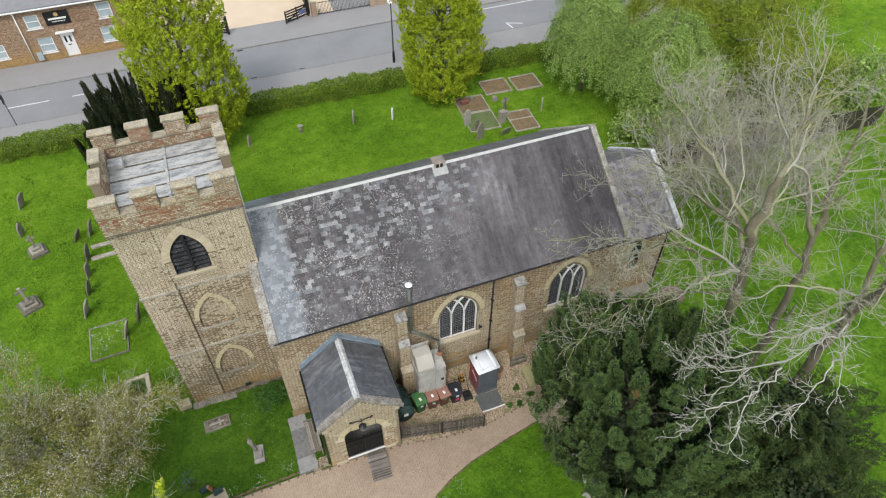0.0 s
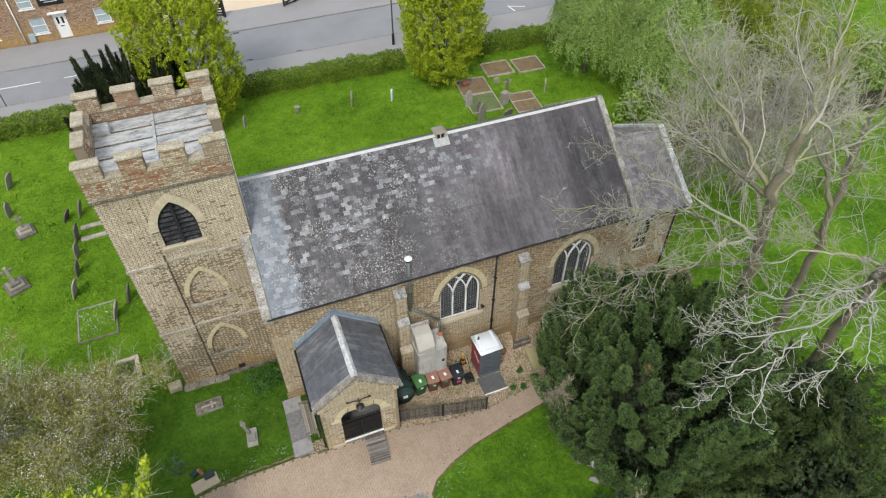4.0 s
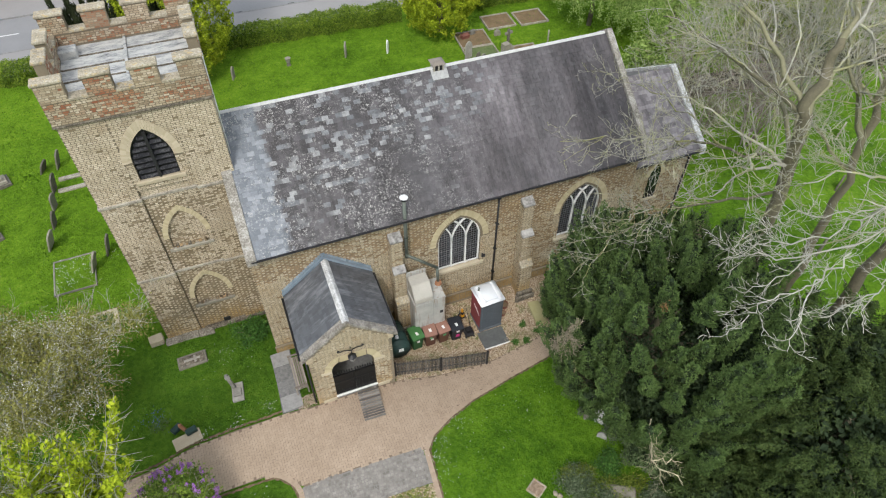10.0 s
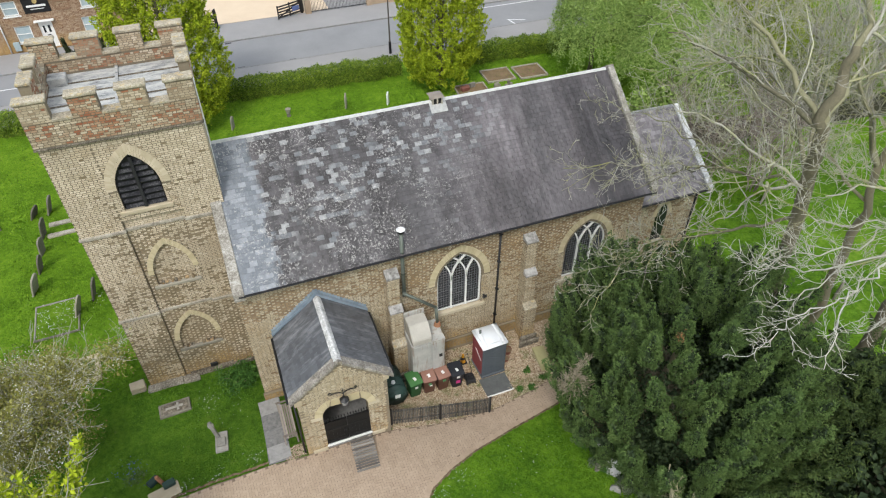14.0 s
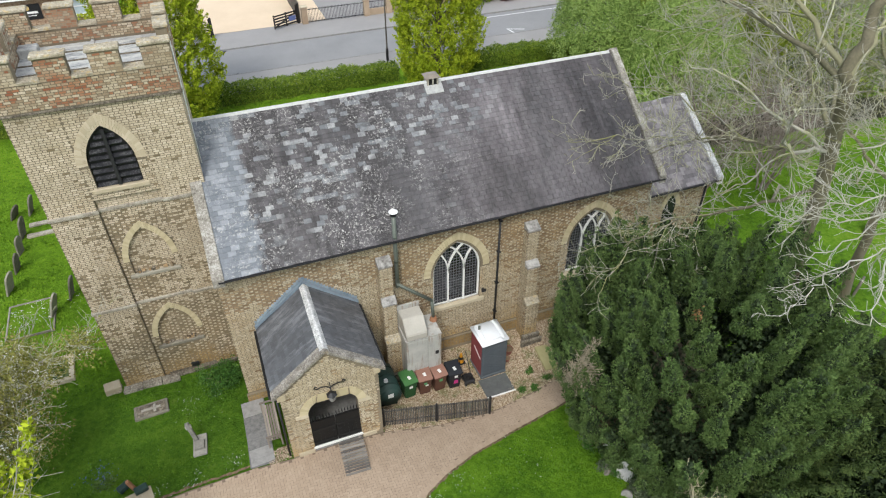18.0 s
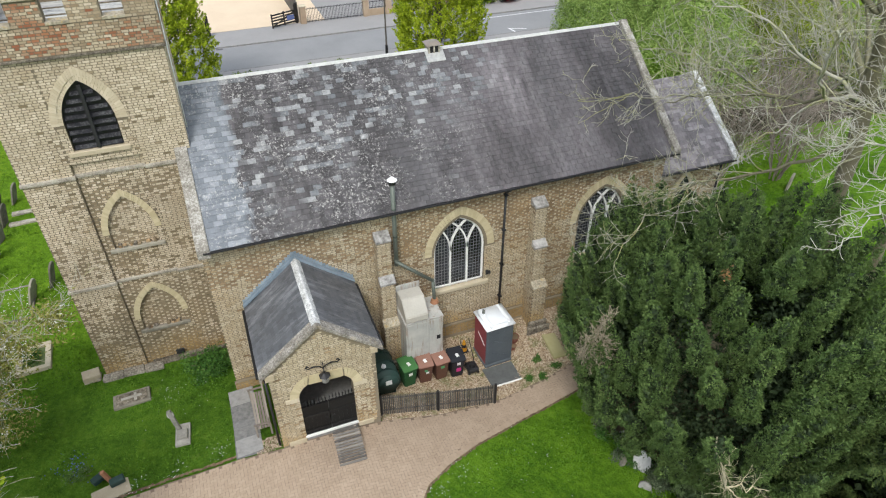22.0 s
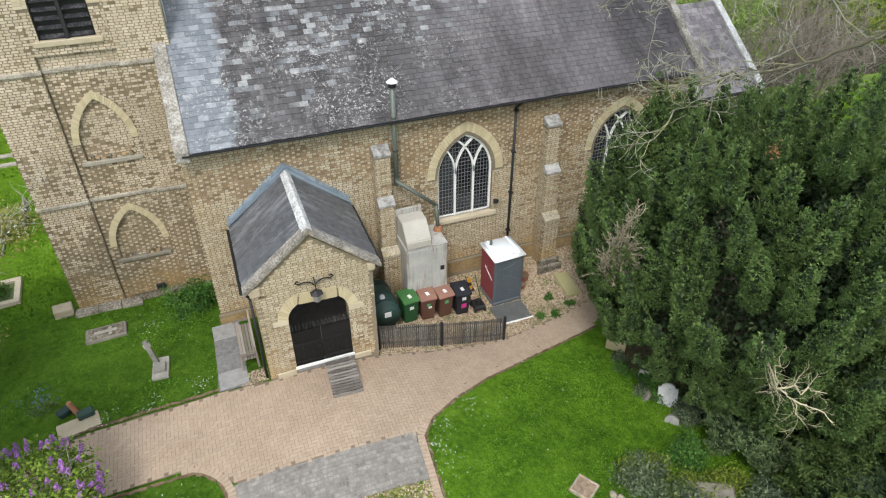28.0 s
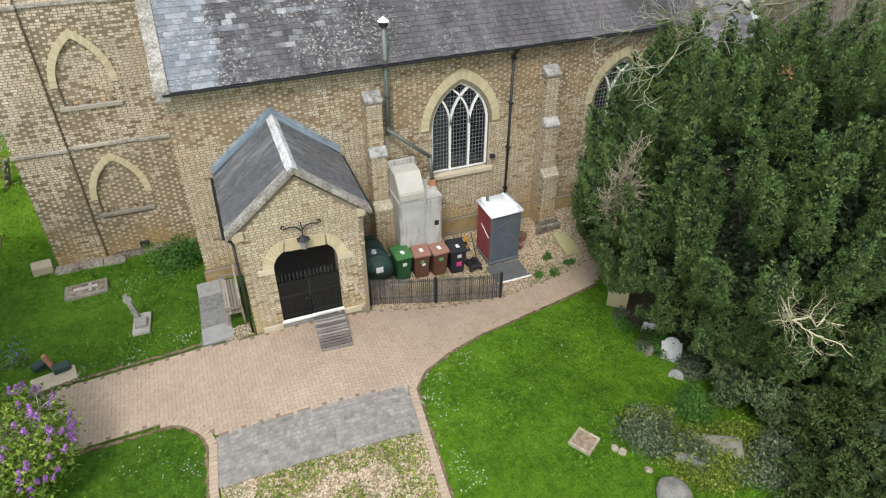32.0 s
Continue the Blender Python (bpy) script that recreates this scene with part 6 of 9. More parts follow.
part("slab", boxed(-0.62, 0.62, -0.33, 0.33, -0.05, 0.1, 0.02, pose(-4.62, 18.75, 0.06, 0, 0, 3)), M_GRAVE, tomb)
part("sunk_panel", boxed(-0.53, 0.53, -0.25, 0.25, 0.09, 0.108, 0.006, pose(-4.62, 18.75, 0.06, 0, 0, 3)), M_STRING_DARK, tomb, "dark sunk panel")
part("relief_cross", boxed(-0.35, 0.35, -0.05, 0.05, 0.1, 0.15, 0.01, pose(-4.62, 18.75, 0.06, 0, 0, 3)), M_PALEGRAVE, tomb, "raised stone cross")
part("relief_cross", boxed(0.08, 0.18, -0.18, 0.18, 0.1, 0.146, 0.01, pose(-4.62, 18.75, 0.06, 0, 0, 3)), M_PALEGRAVE, tomb)
gc = thing("fallen_cross", "small pale cross leaning on a grave slab", "gravestone", (-3.0, 16.5, 0.1))
part("step", boxed(-0.17, 0.17, -0.26, 0.12, 0.1, 0.22, 0.015, pose(-3.0, 16.4, 0.1, 0, 0, -4)), M_PALEGRAVE, gc)
part("slab", boxed(-0.24, 0.24, -0.45, 0.45, -0.05, 0.1, 0.015, pose(-3.0, 16.4, 0.1, 0, 0, -4)), M_PALEGRAVE, gc)
part("shaft", boxed(-0.07, 0.07, -0.06, 0.06, 0.0, 0.9, 0.01, pose(-3.08, 16.6, 0.15, -14, -12, 0)), M_PALEGRAVE, gc)
part("cross_arm", boxed(-0.11, 0.1, -0.045, 0.045, 0.66, 0.8, 0.01, pose(-3.08, 16.6, 0.15, -14, -12, 0)), M_PALEGRAVE, gc)
bl = thing("loose_block", "loose stone block against the tower", "stone", (-5.95, 20.3, 0.05))
part("block", boxed(-0.3, 0.3, -0.22, 0.22, -0.05, 0.3, 0.03, pose(-6.0, 20.35, 0.05, 4, 3, 10)), M_STONE, bl)
bl = thing("plank_marker", "pale flat stone under a garden post", "stone", (-5.2, 15.1, 0.05))
part("flag", boxed(-0.55, 0.55, -0.28, 0.28, -0.05, 0.05, 0.01, pose(-5.25, 14.98, 0.07, 0, 0, 12)), M_STONE, bl)
for i, (x, y) in enumerate(((-5.05, 15.25), (-5.6, 15.55))):
    b = thing("grave_pot", "dark plastic flower trough", "pot", (x, y, gz(x, y)))
    part("trough", boxed(-0.22, 0.22, -0.13, 0.13, 0, 0.2, 0.03, pose(x, y, gz(x, y) + 0.05, 0, 0, 15 + 20 * i)), M_TANK, b)
ps = thing("post", "short rust-brown wooden post", "post", (-5.25, 15.35, 0.05))
part("stake", boxed(-0.06, 0.06, -0.06, 0.06, 0, 0.55, 0.01, pose(-5.28, 15.42, 0.08, 0, -12, 0)), M_RUST, ps)
# north side
for x, y, w, h, yaw, t, l, s, mm in ((0.6, 40.6, 0.45, 0.95, 65, 3, 0, "gothic", M_GRAVE), (8.4, 40.7, 0.6, 1.15, 70, 2, -10, "round", M_GRAVE), (11.3, 40.1, 0.4, 0.95, 60, 0, 0, "gothic", M_WHITE), (16.3, 37.3, 0.62, 1.3, 20, -2, 2, "gothic", M_PALEGRAVE),
                                    (16.45, 35.3, 0.75, 1.5, 25, 3, 0, "gothic", M_GRAVE), (18.4, 35.2, 0.7, 0.75, 10, 20, 0, "round", M_GRAVE), (22.35, 37.05, 0.5, 1.1, 60, 0, 0, "gothic", M_GRAVE)):
    headstone(x, y, w, h, yaw, t, l, s, mm, "white marble headstone in the grass" if mm is M_WHITE else "lichened upright headstone in the churchyard grass")
urn = thing("urn", "small grey grave urn in the grass", "urn", (4.4, 40.9, -0.05))
part("bowl", tube((4.4, 40.9, 0.15), (4.4, 40.9, 0.5), 0.12, 0.2, 12), M_GRAVE, urn)
part("foot", tube((4.4, 40.9, -0.1), (4.4, 40.9, 0.15), 0.16, 0.1, 12), M_GRAVE, urn)
kerbed(19.2, 21.45, 40.25, 42.2, "stone-kerbed grave with weedy gravel", mb, -3, 0.14, 0.09, M_STRING)
kerbed(21.75, 24.0, 39.95, 41.95, "stone-kerbed grave with bare rusty gravel", mb, -2, 0.14, 0.09, M_STRING)
kerbed(16.4, 18.75, 38.45, 40.6, "granite-kerbed grave with a small memorial", mb, -4, 0.14, 0.08, M_STRING)
kerbed(16.2, 18.6, 36.1, 38.4, "pale stone-kerbed grave gone to grass", mw, -4, 0.12, 0.08, M_STRING)
kerbed(19.35, 21.3, 35.0, 37.5, "pale stone-kerbed grave with soil", mb, -4, 0.13, 0.08, M_STRING, 0.2)
headstone(17.1, 39.9, 0.6, 0.35, 10, 8, 0, "square", M_TERRA, "low red granite memorial block", 0.35)
headstone(17.8, 40.2, 0.4, 0.4, 10, 8, 0, "square", M_PALEGRAVE, "low pale memorial block", 0.2)
cross_stone(19.4, 37.5, 1.2, 0.7, 15, "lichened stone cross on a pedestal", 2, 0, M_GRAVE)
headstone(18.85, 36.7, 0.5, 0.95, 15, 0, 0, "square", M_GRAVE, "worn square pedestal stone", 0.45)
headstone(16.6, 36.4, 0.35, 0.9, 25, 0, 6, "round", M_GRAVE, "small worn headstone in a grave plot")
headstone(19.5, 39.5, 0.45, 0.4, 0, 0, 0, "round", M_GRAVE, "small low footstone in the grass", 0.25)
# east side
for x, y, h in ((28.0, 21.4, 1.0), (33.9, 21.1, 1.1), (30.5, 17.5, 0.9), (26.0, 14.0, 1.0), (31, 13, 1.1)):
    headstone(x, y, 0.7, h, 30, 3, 2, "round", M_GRAVE, "worn sandy headstone under the trees")
# beneath the yew
M_MARBLE = mottled("weathered_white_marble", (0.34, 0.335, 0.32), (0.66, 0.655, 0.63), 3.0, 0.7, 12, 0.4)
headstone(10.6, 12.2, 0.62, 1.0, -50, -14, -3, "shoulder", mottled("yellow_lichened_stone", (0.26, 0.22, 0.12), (0.44, 0.38, 0.22), 2, 0.95), "yellow-lichened headstone at the edge of the yew")
headstone(10.7, 10.8, 0.4, 0.5, -48, -22, 8, "shoulder", M_MARBLE, "small pale headstone under the yew")
headstone(10.72, 9.68, 0.56, 0.66, -45, -28, -10, "shoulder", M_MARBLE, "pale headstone leaning under the yew")
headstone(10.45, 9.1, 0.4, 0.22, -45, -30, 0, "round", M_WHITESTONE, "low footstone among the weeds")
headstone(10.3, 10.2, 0.4, 0.25, 58, 30, 0, "round", M_GRAVE, "low footstone among the weeds")
sl = thing("ivy_slab", "grey ledger stone half buried in ivy", "grave", (9.9, 6.8, 0.1))
part("slab", boxed(-0.62, 0.62, -0.3, 0.3, -0.3, 0.14, 0.06, pose(9.85, 6.8, 0.16, 9, -6, -30)), M_GRAVE, sl)
sl = thing("ivy_slab", "narrow broken kerb stone in the ivy", "grave", (9.05, 6.7, 0.1))
part("slab", boxed(-0.35, 0.35, -0.12, 0.12, -0.1, 0.2, 0.03, pose(9.05, 6.72, 0.06, 4, -3, -40)), M_PALEGRAVE, sl)
sl = thing("rock", "rounded pale rock at the bed's edge", "stone", (8.15, 6.1, 0.05))
bm = bmesh.new()
bmesh.ops.create_icosphere(bm, subdivisions=3, radius=0.42, matrix=pose(8.15, 6.1, 0.1))
for v in bm.verts:
    v.co += v.co.normalized() * 0
    v.co.z = 0.1 + (v.co.z - 0.1) * 0.55
    v.co += Vector((noise.noise(v.co * 3), noise.noise(v.co * 3 + Vector((5, 0, 0))), noise.noise(v.co * 3 + Vector((0, 7, 0))))) * 0.1
part("boulder", bm, M_PALEGRAVE, sl, "", True)
for x, y, r in ((7.6, 7.7, 0.1), (7.72, 7.55, 0.11), (8.0, 6.9, 0.09), (6.9, 6.2, 0.08)):
    s2 = thing("rock", "small pale stone in the grass", "stone", (x, y, gz(x, y)))
    bm = bmesh.new()
    bmesh.ops.create_icosphere(bm, subdivisions=2, radius=r, matrix=pose(x, y, gz(x, y) + r * 0.4))
    for v in bm.verts:
        v.co += Vector((noise.noise(v.co * 9), noise.noise(v.co * 9 + Vector((5, 0, 0))), 0)) * r * 0.4
    part("pebble", bm, M_MERLON, s2, "", True)
mk = thing("grave_marker", "small square kerbed cremation marker with red chippings", "grave", (7.0, 8.12, gz(7, 8)))
mm = Matrix.Translation((7.0, 8.12, gz(7, 8.1))) @ pose(0, 0, 0, 0, 0, 32)
for a, b, c, d in ((-0.29, 0.29, 0.24, 0.29), (-0.29, 0.29, -0.29, -0.24), (-0.29, -0.24, -0.24, 0.3), (0.24, 0.29, -0.24, 0.24)):
    part("kerb_stone", boxed(a, b, c, d, -0.05, 0.11, 0.01, mm), M_MERLON, mk)
part("infill", boxed(-0.24, 0.24, -0.24, 0.24, -0.05, 0.08, 0, mm), mottled("red_chippings", (0.1, 0.07, 0.04), (0.4, 0.3, 0.22), 8, 0.95, 25, 1.0, vary=0.0), mk, "reddish stone chippings")

# bare dark earth under the yew
soil = []
for i in range(28):
    a = 2 * math.pi * i / 28
    k = 1 + 0.12 * noise.noise(Vector((math.cos(a) * 2, math.sin(a) * 2, 1.0)))
    soil.append((13.6 + 3.05 * k * math.cos(a), 11.3 + 3.1 * k * math.sin(a)))
sheet("bare_ground", soil, 0.013, M_NEEDLES, "bare dark earth and needles under the yew", "ground")

# ---- street ----
lamp = thing("street_lamp", "grey steel street lamp column with a white head", "street lamp", (13.85, 47.6, 0.04))
part("column", tube((13.85, 47.6, 0.0), (13.85, 47.6, 5.2), 0.075, 0.045, 12), M_FENCE, lamp)
part("column_base", tube((13.85, 47.6, 0.0), (13.85, 47.6, 1.0), 0.11, None, 12), M_BLACK, lamp)
part("lamp_head", boxed(13.7, 14.0, 47.6, 48.15, 5.1, 5.24, 0.04), M_WHITE, lamp)
part("photocell", tube((13.85, 47.8, 5.24), (13.85, 47.8, 5.32), 0.04, None, 8), M_BLACK, lamp)

M_HBRICK = mat("house_brick", brick_build(((0.0, (0.17, 0.09, 0.055)), (0.35, (0.25, 0.155, 0.1)), (0.75, (0.32, 0.225, 0.15)), (1.0, (0.4, 0.31, 0.22))), (0.2, 0.145, 0.1), 0.2))
M_PANTILE = mottled("grey_roof_tile", (0.13, 0.13, 0.14), (0.26, 0.26, 0.27), 1, 0.8)
M_CURTAIN = mottled("pale_window_glass", (0.25, 0.33, 0.36), (0.5, 0.56, 0.58), 1.2, 0.15, 10, 0.05)
house = thing("house", "two-storey red-brown brick house with white windows", "house", (-14, 61, 0.05))
HX0, HX1, HY = -27.0, -5.6, 58.3
OPEN = [(-7.7, 2.9, 1.1, 1.3), (-12.9, 0.75, 1.15, 1.3), (-8.0, 0.85, 1.15, 1.3), (-16.6, 0.8, 1.2, 1.2), (-13.2, 2.9, 1.05, 1.1), (-18.8, 2.75, 1.1, 1.2), (-21.5, 0.85, 1.1, 1.2)]
DOOR = (-11.22, 0.1, 0.98, 2.1)
holes = [[(cx - w / 2, z), (cx + w / 2, z), (cx + w / 2, z + h), (cx - w / 2, z + h)] for cx, z, w, h in OPEN + [DOOR]]
hw = part("wall", panel([(HX0, -0.4), (HX1, -0.4), (HX1, 4.75), (HX0, 4.75)], holes, south(HY), 0.35), M_HBRICK, house)
bricked(hw, [(-17.5, 0.0), (HX1, 0.0), (HX1, 4.7), (-17.5, 4.7)], holes, south(HY), 77, None, None, (M_HBRICK, M_HBRICK), L=0.23, H=0.08)
part("wall", boxed(HX0, HX0 + 0.3, HY + 0.35, 66, -0.4, 4.75), M_HBRICK, house)
part("wall", boxed(HX1 - 0.3, HX1, HY + 0.35, 66, -0.4, 4.75), M_HBRICK, house)
part("wall", boxed(HX0, HX1, 65.7, 66, -0.4, 4.75), M_HBRICK, house)
for s in (-1, 1):
    bm = bmesh.new()
    ys = (58.0, 62.2) if s < 0 else (66.3, 62.2)
    prism(bm, [(ys[0], 4.7), (ys[1], 7.6), (ys[1], 7.45), (ys[0], 4.55)], lambda u, v, w: Vector((HX0 - 0.2 + w, u, v)), HX1 - HX0 + 0.4)
    part("roof", bm, M_PANTILE, house, "grey tiled roof")
part("gutter", boxed(HX0, HX1, 57.9, 58.02, 4.5, 4.6, 0.02), M_WHITE, house, "white gutter")
pipe("downpipe", [(-14.3, 57.98, 4.5), (-14.3, 58.2, 4.2), (-14.3, 58.2, 0.1)], 0.05, M_WHITE, house, "white downpipe")
for cx, z, w, h in OPEN:
    o = [(cx - w / 2, z), (cx + w / 2, z), (cx + w / 2, z + h), (cx - w / 2, z + h)]
    i = [(cx - w / 2 + 0.08, z + 0.08), (cx + w / 2 - 0.08, z + 0.08), (cx + w / 2 - 0.08, z + h - 0.08), (cx - w / 2 + 0.08, z + h - 0.08)]
    wd = part("window", panel(o, [i], south(HY + 0.06), 0.08), M_WHITE, house, "white-framed window")
    part("pane", boxed(cx - w / 2, cx + w / 2, HY + 0.1, HY + 0.115, z, z + h), M_CURTAIN, wd, "pale reflecting glass")
    part("glazing_bar", boxed(cx - w / 2, cx + w / 2, HY + 0.05, HY + 0.13, z + h * 0.5 - 0.03, z + h * 0.5 + 0.03), M_WHITE, wd)
    part("sill", boxed(cx - w / 2 - 0.1, cx + w / 2 + 0.1, HY - 0.08, HY + 0.08, z - 0.1, z, 0.01), M_WHITE, wd, "white sill")
cx, z, w, h = DOOR
d = part("front_door", boxed(cx - w / 2, cx + w / 2, HY + 0.08, HY + 0.14, z, z + h), M_WHITE, house, "white panelled front door")
for s in (-1, 1):
    part("door_light", boxed(cx + s * 0.18 - 0.08, cx + s * 0.18 + 0.08, HY + 0.068, HY + 0.082, z + 1.2, z + 1.75), M_GLASS, d, "dark narrow glass")
part("letter_plate", boxed(cx - 0.14, cx + 0.14, HY + 0.06, HY + 0.08, z + 0.95, z + 1.02), M_BLACK, d)
part("door_canopy", boxed(cx - 0.7, cx + 0.75, HY - 0.3, HY, z + h + 0.05, z + h + 0.17, 0.02), M_WHITE, house, "white door hood")
sg = part("shop_sign", boxed(-12.25, -10.4, HY - 0.06, HY - 0.01, 2.95, 4.1, 0.01), M_BLACK, house, "black sign board with pale lettering")
part("sign_badge", tube((-11.32, HY - 0.065, 3.82), (-11.32, HY - 0.062, 3.82), 0.17, None, 16), mottled("gold_paint", (0.4, 0.3, 0.12), (0.55, 0.42, 0.2), 4), sg, "round gold badge")
for z0, x0, x1, hh in ((3.4, -12.0, -10.65, 0.16), (3.22, -11.8, -10.8, 0.05)):
    part("sign_bar", boxed(x0, x1, HY - 0.066, HY - 0.06, z0, z0 + hh), M_WHITE, sg, "pale bar of lettering")
part("panel_frame", panel([(-10.15, 2.95), (-9.0, 2.95), (-9.0, 3.7), (-10.15, 3.7)], [[(-10.03, 3.07), (-9.12, 3.07), (-9.12, 3.58), (-10.03, 3.58)]], south(HY - 0.05), 0.05), M_HBRICK, house, "moulded brick panel")
bx = part("meter_box", boxed(-13.95, -13.5, HY - 0.18, HY, 0.2, 0.9, 0.02), M_CURTAIN, house, "pale grey meter box")

M_GATE = mottled("black_timber_gate", (0.012, 0.011, 0.01), (0.035, 0.032, 0.03), 3, 0.7)


def field_gate(x0, y0, x1, y1, lab):
    g = thing("timber_gate", lab, "gate", (x0, y0, 0.06))
    L = math.hypot(x1 - x0, y1 - y0)
    m = Matrix.Translation((x0, y0, 0.06)) @ pose(0, 0, 0, 0, 0, math.degrees(math.atan2(y1 - y0, x1 - x0)))
    for z in (0.15, 0.38, 0.61, 0.84, 1.07):
        part("rail", boxed(0, L, -0.03, 0.03, z, z + 0.11, 0, m), M_GATE, g)
    for u in (0.0, L / 2, L - 0.1):
        part("stile", boxed(u, u + 0.1, -0.04, 0.04, 0.08, 1.25 if u < L * 0.7 else 1.6, 0, m), M_GATE, g)
    part("brace", boxed(-L / 2, L / 2, -0.02, 0.02, -0.05, 0.05, 0, m @ pose(L / 2, 0.04, 0.6, 0, -math.degrees(math.atan2(0.9, L)), 0)), M_GATE, g)
    part("gate_post", boxed(L, L + 0.16, -0.08, 0.08, -0.1, 1.7, 0.02, m), M_GATE, g)
    return g


field_gate(-0.9, 58.0, 1.5, 57.3, "open black five-bar timber gate of the forecourt")
field_gate(6.7, 57.2, 8.9, 58.2, "open black five-bar timber gate with a notice")
sgn = thing("notice", "blue notice on the gate", "sign", (8.3, 58.0, 0.5))
part("notice_board", boxed(-0.35, 0.35, -0.02, 0.02, 0, 0.4, 0, pose(8.4, 57.85, 0.5, 0, 0, 24)), plastic("blue_notice", (0.12, 0.16, 0.36)), sgn)
vn = thing("van", "pale van parked behind the gate", "van", (-1.9, 59.6, 0.06))
part("body", boxed(-2.9, -0.6, 58.9, 60.6, 0.45, 1.75, 0.15), M_CREAM, vn)
part("windscreen", boxed(-0.66, -0.585, 59.1, 60.4, 1.05, 1.6, 0.03), M_GLASS, vn)
part("bumper", boxed(-0.75, -0.52, 58.95, 60.55, 0.35, 0.6, 0.05), M_BLACK, vn)
for x in (-2.4, -1.1):
    part("wheel", tube((x, 58.86, 0.38), (x, 59.1, 0.38), 0.32, None, 16), M_BLACK, vn)
BUFF = mottled("buff_pier_brick", (0.3, 0.22, 0.15), (0.46, 0.36, 0.26), 2, 0.9, 30)
fn = thing("railings", "black iron railings between buff brick piers", "railings", (13, 58.0, 0))
for x in (9.5, 15.1, 17.2, 22.6):
    part("pier", boxed(x - 0.25, x + 0.25, 57.75, 58.25, -0.2, 1.45, 0.02), BUFF, fn, "buff brick gate pier")
    part("pier_cap", boxed(x - 0.31, x + 0.31, 57.69, 58.31, 1.45, 1.55, 0.03), M_STONE, fn, "pale pier cap")
for a, b, lo in ((9.75, 14.85, 0.05), (15.35, 16.95, 0.6), (17.45, 22.35, 0.6)):
    if lo > 0.3:
        part("dwarf_wall", boxed(a, b, 57.9, 58.12, -0.2, 0.58), BUFF, fn, "low buff brick wall")
    n = int((b - a) / 0.13)
    for i in range(n + 1):
        x = a + (b - a) * i / n
        part("bar", boxed(x - 0.012, x + 0.012, 57.99, 58.015, lo, 1.3), M_BLACK, fn)
    for z in (lo + 0.08, 1.18):
        part("rail", boxed(a, b, 57.98, 58.025, z, z + 0.04), M_BLACK, fn)
bf = thing("board_fence", "dark board fence along the forecourt", "fence", (9.2, 66, 0))
for i in range(9):
    part("fence_panel", boxed(9.1, 9.18, 58.4 + i * 1.85, 60.2 + i * 1.85, 0, 1.75, 0.01), M_FENCE, bf)
M_CARRED = mottled("red_car_paint", (0.42, 0.01, 0.02), (0.55, 0.02, 0.035), 1, 0.25, 20, 0.0, 0.0, 0.6, vary=0.0)
car = thing("car", "bright red hatchback parked across the road", "car")
bm = bmesh.new()
prism(bm, [(-2.0, 0.3), (2.0, 0.3), (2.05, 0.6), (1.9, 0.85), (1.0, 0.95), (0.45, 1.4), (-1.3, 1.45), (-1.95, 0.95), (-2.05, 0.6)], lambda u, v, w: Vector((w - 0.85, u, v)), 1.7)
bmesh.ops.bevel(bm, geom=bm.edges[:], offset=0.08, segments=2, affect="EDGES")
body = part("body", bm, M_CARRED, car, "red painted body", True)
bm = bmesh.new()
prism(bm, [(1.0, 0.97), (0.48, 1.36), (0.52, 1.38), (1.05, 0.99)], lambda u, v, w: Vector((w - 0.7, -u, v)), 1.4)
part("windscreen", bm, M_GLASS, car)
bm = bmesh.new()
prism(bm, [(1.0, 0.98), (0.5, 1.37), (0.53, 1.4), (1.05, 1.0)], lambda u, v, w: Vector((w - 0.7, u, v)), 1.4)
part("rear_window", bm, M_GLASS, car)
for sx in (-1, 1):
    part("side_window", boxed(sx * 0.86 - 0.01, sx * 0.86 + 0.01, -1.2, 0.6, 0.98, 1.3), M_GLASS, car)
    part("headlight", boxed(sx * 0.6 - 0.18, sx * 0.6 + 0.18, -2.08, -1.95, 0.62, 0.76, 0.03), M_CURTAIN, car)
    for y in (-1.25, 1.25):
        w = part("wheel", tube((sx * 0.75, y, 0.31), (sx * 0.88, y, 0.31), 0.31, None, 16), M_BLACK, car)
        part("rim", tube((sx * 0.87, y, 0.31), (sx * 0.89, y, 0.31), 0.19, None, 12), M_STEEL, w)
part("grille", boxed(-0.5, 0.5, -2.09, -2.0, 0.4, 0.56, 0.02), M_BLACK, car)
part("number_plate", boxed(-0.26, 0.26, -2.105, -2.085, 0.44, 0.54), M_WHITE, car, "plain plate")
car.matrix_basis = pose(28.6, 58.6, 0.07, 0, 0, 12)
slab("driveway", 25.5, 33.0, 58.25, 70, RZ - 0.2, RZ + 0.2, M_SAND, "sandy drive beside the road", "driveway")
slab("road_marking", 20, 60, 53.7, 53.82, RZ + 0.06, RZ + 0.074, M_LINE, "white line along the road's edge", "road marking")
for a, b, c, d in ((25.6, 50.6, 25.8, 49.4), (25.66, 50.5, 27.0, 49.95)):
    L = math.hypot(c - a, d - b)
    tagged(part("road_marking", boxed(0, L, -0.06, 0.06, 0, 0.014, 0, Matrix.Translation((a, b, RZ + 0.062)) @ pose(0, 0, 0, 0, 0, math.degrees(math.atan2(d - b, c - a)))), M_LINE), "white angled marking on the road", "road marking", kind="structure")
rs = thing("road_sign", "small road sign on a grey post beside the hedge", "road sign", (-15.3, 49.2, 0))
part("post", tube((-15.3, 49.2, 0), (-15.3, 49.2, 2.6), 0.04, None, 8), M_FENCE, rs)
part("plate", boxed(-15.32, -15.28, 48.95, 49.45, 2.0, 2.6, 0.01), M_BLACK, rs)
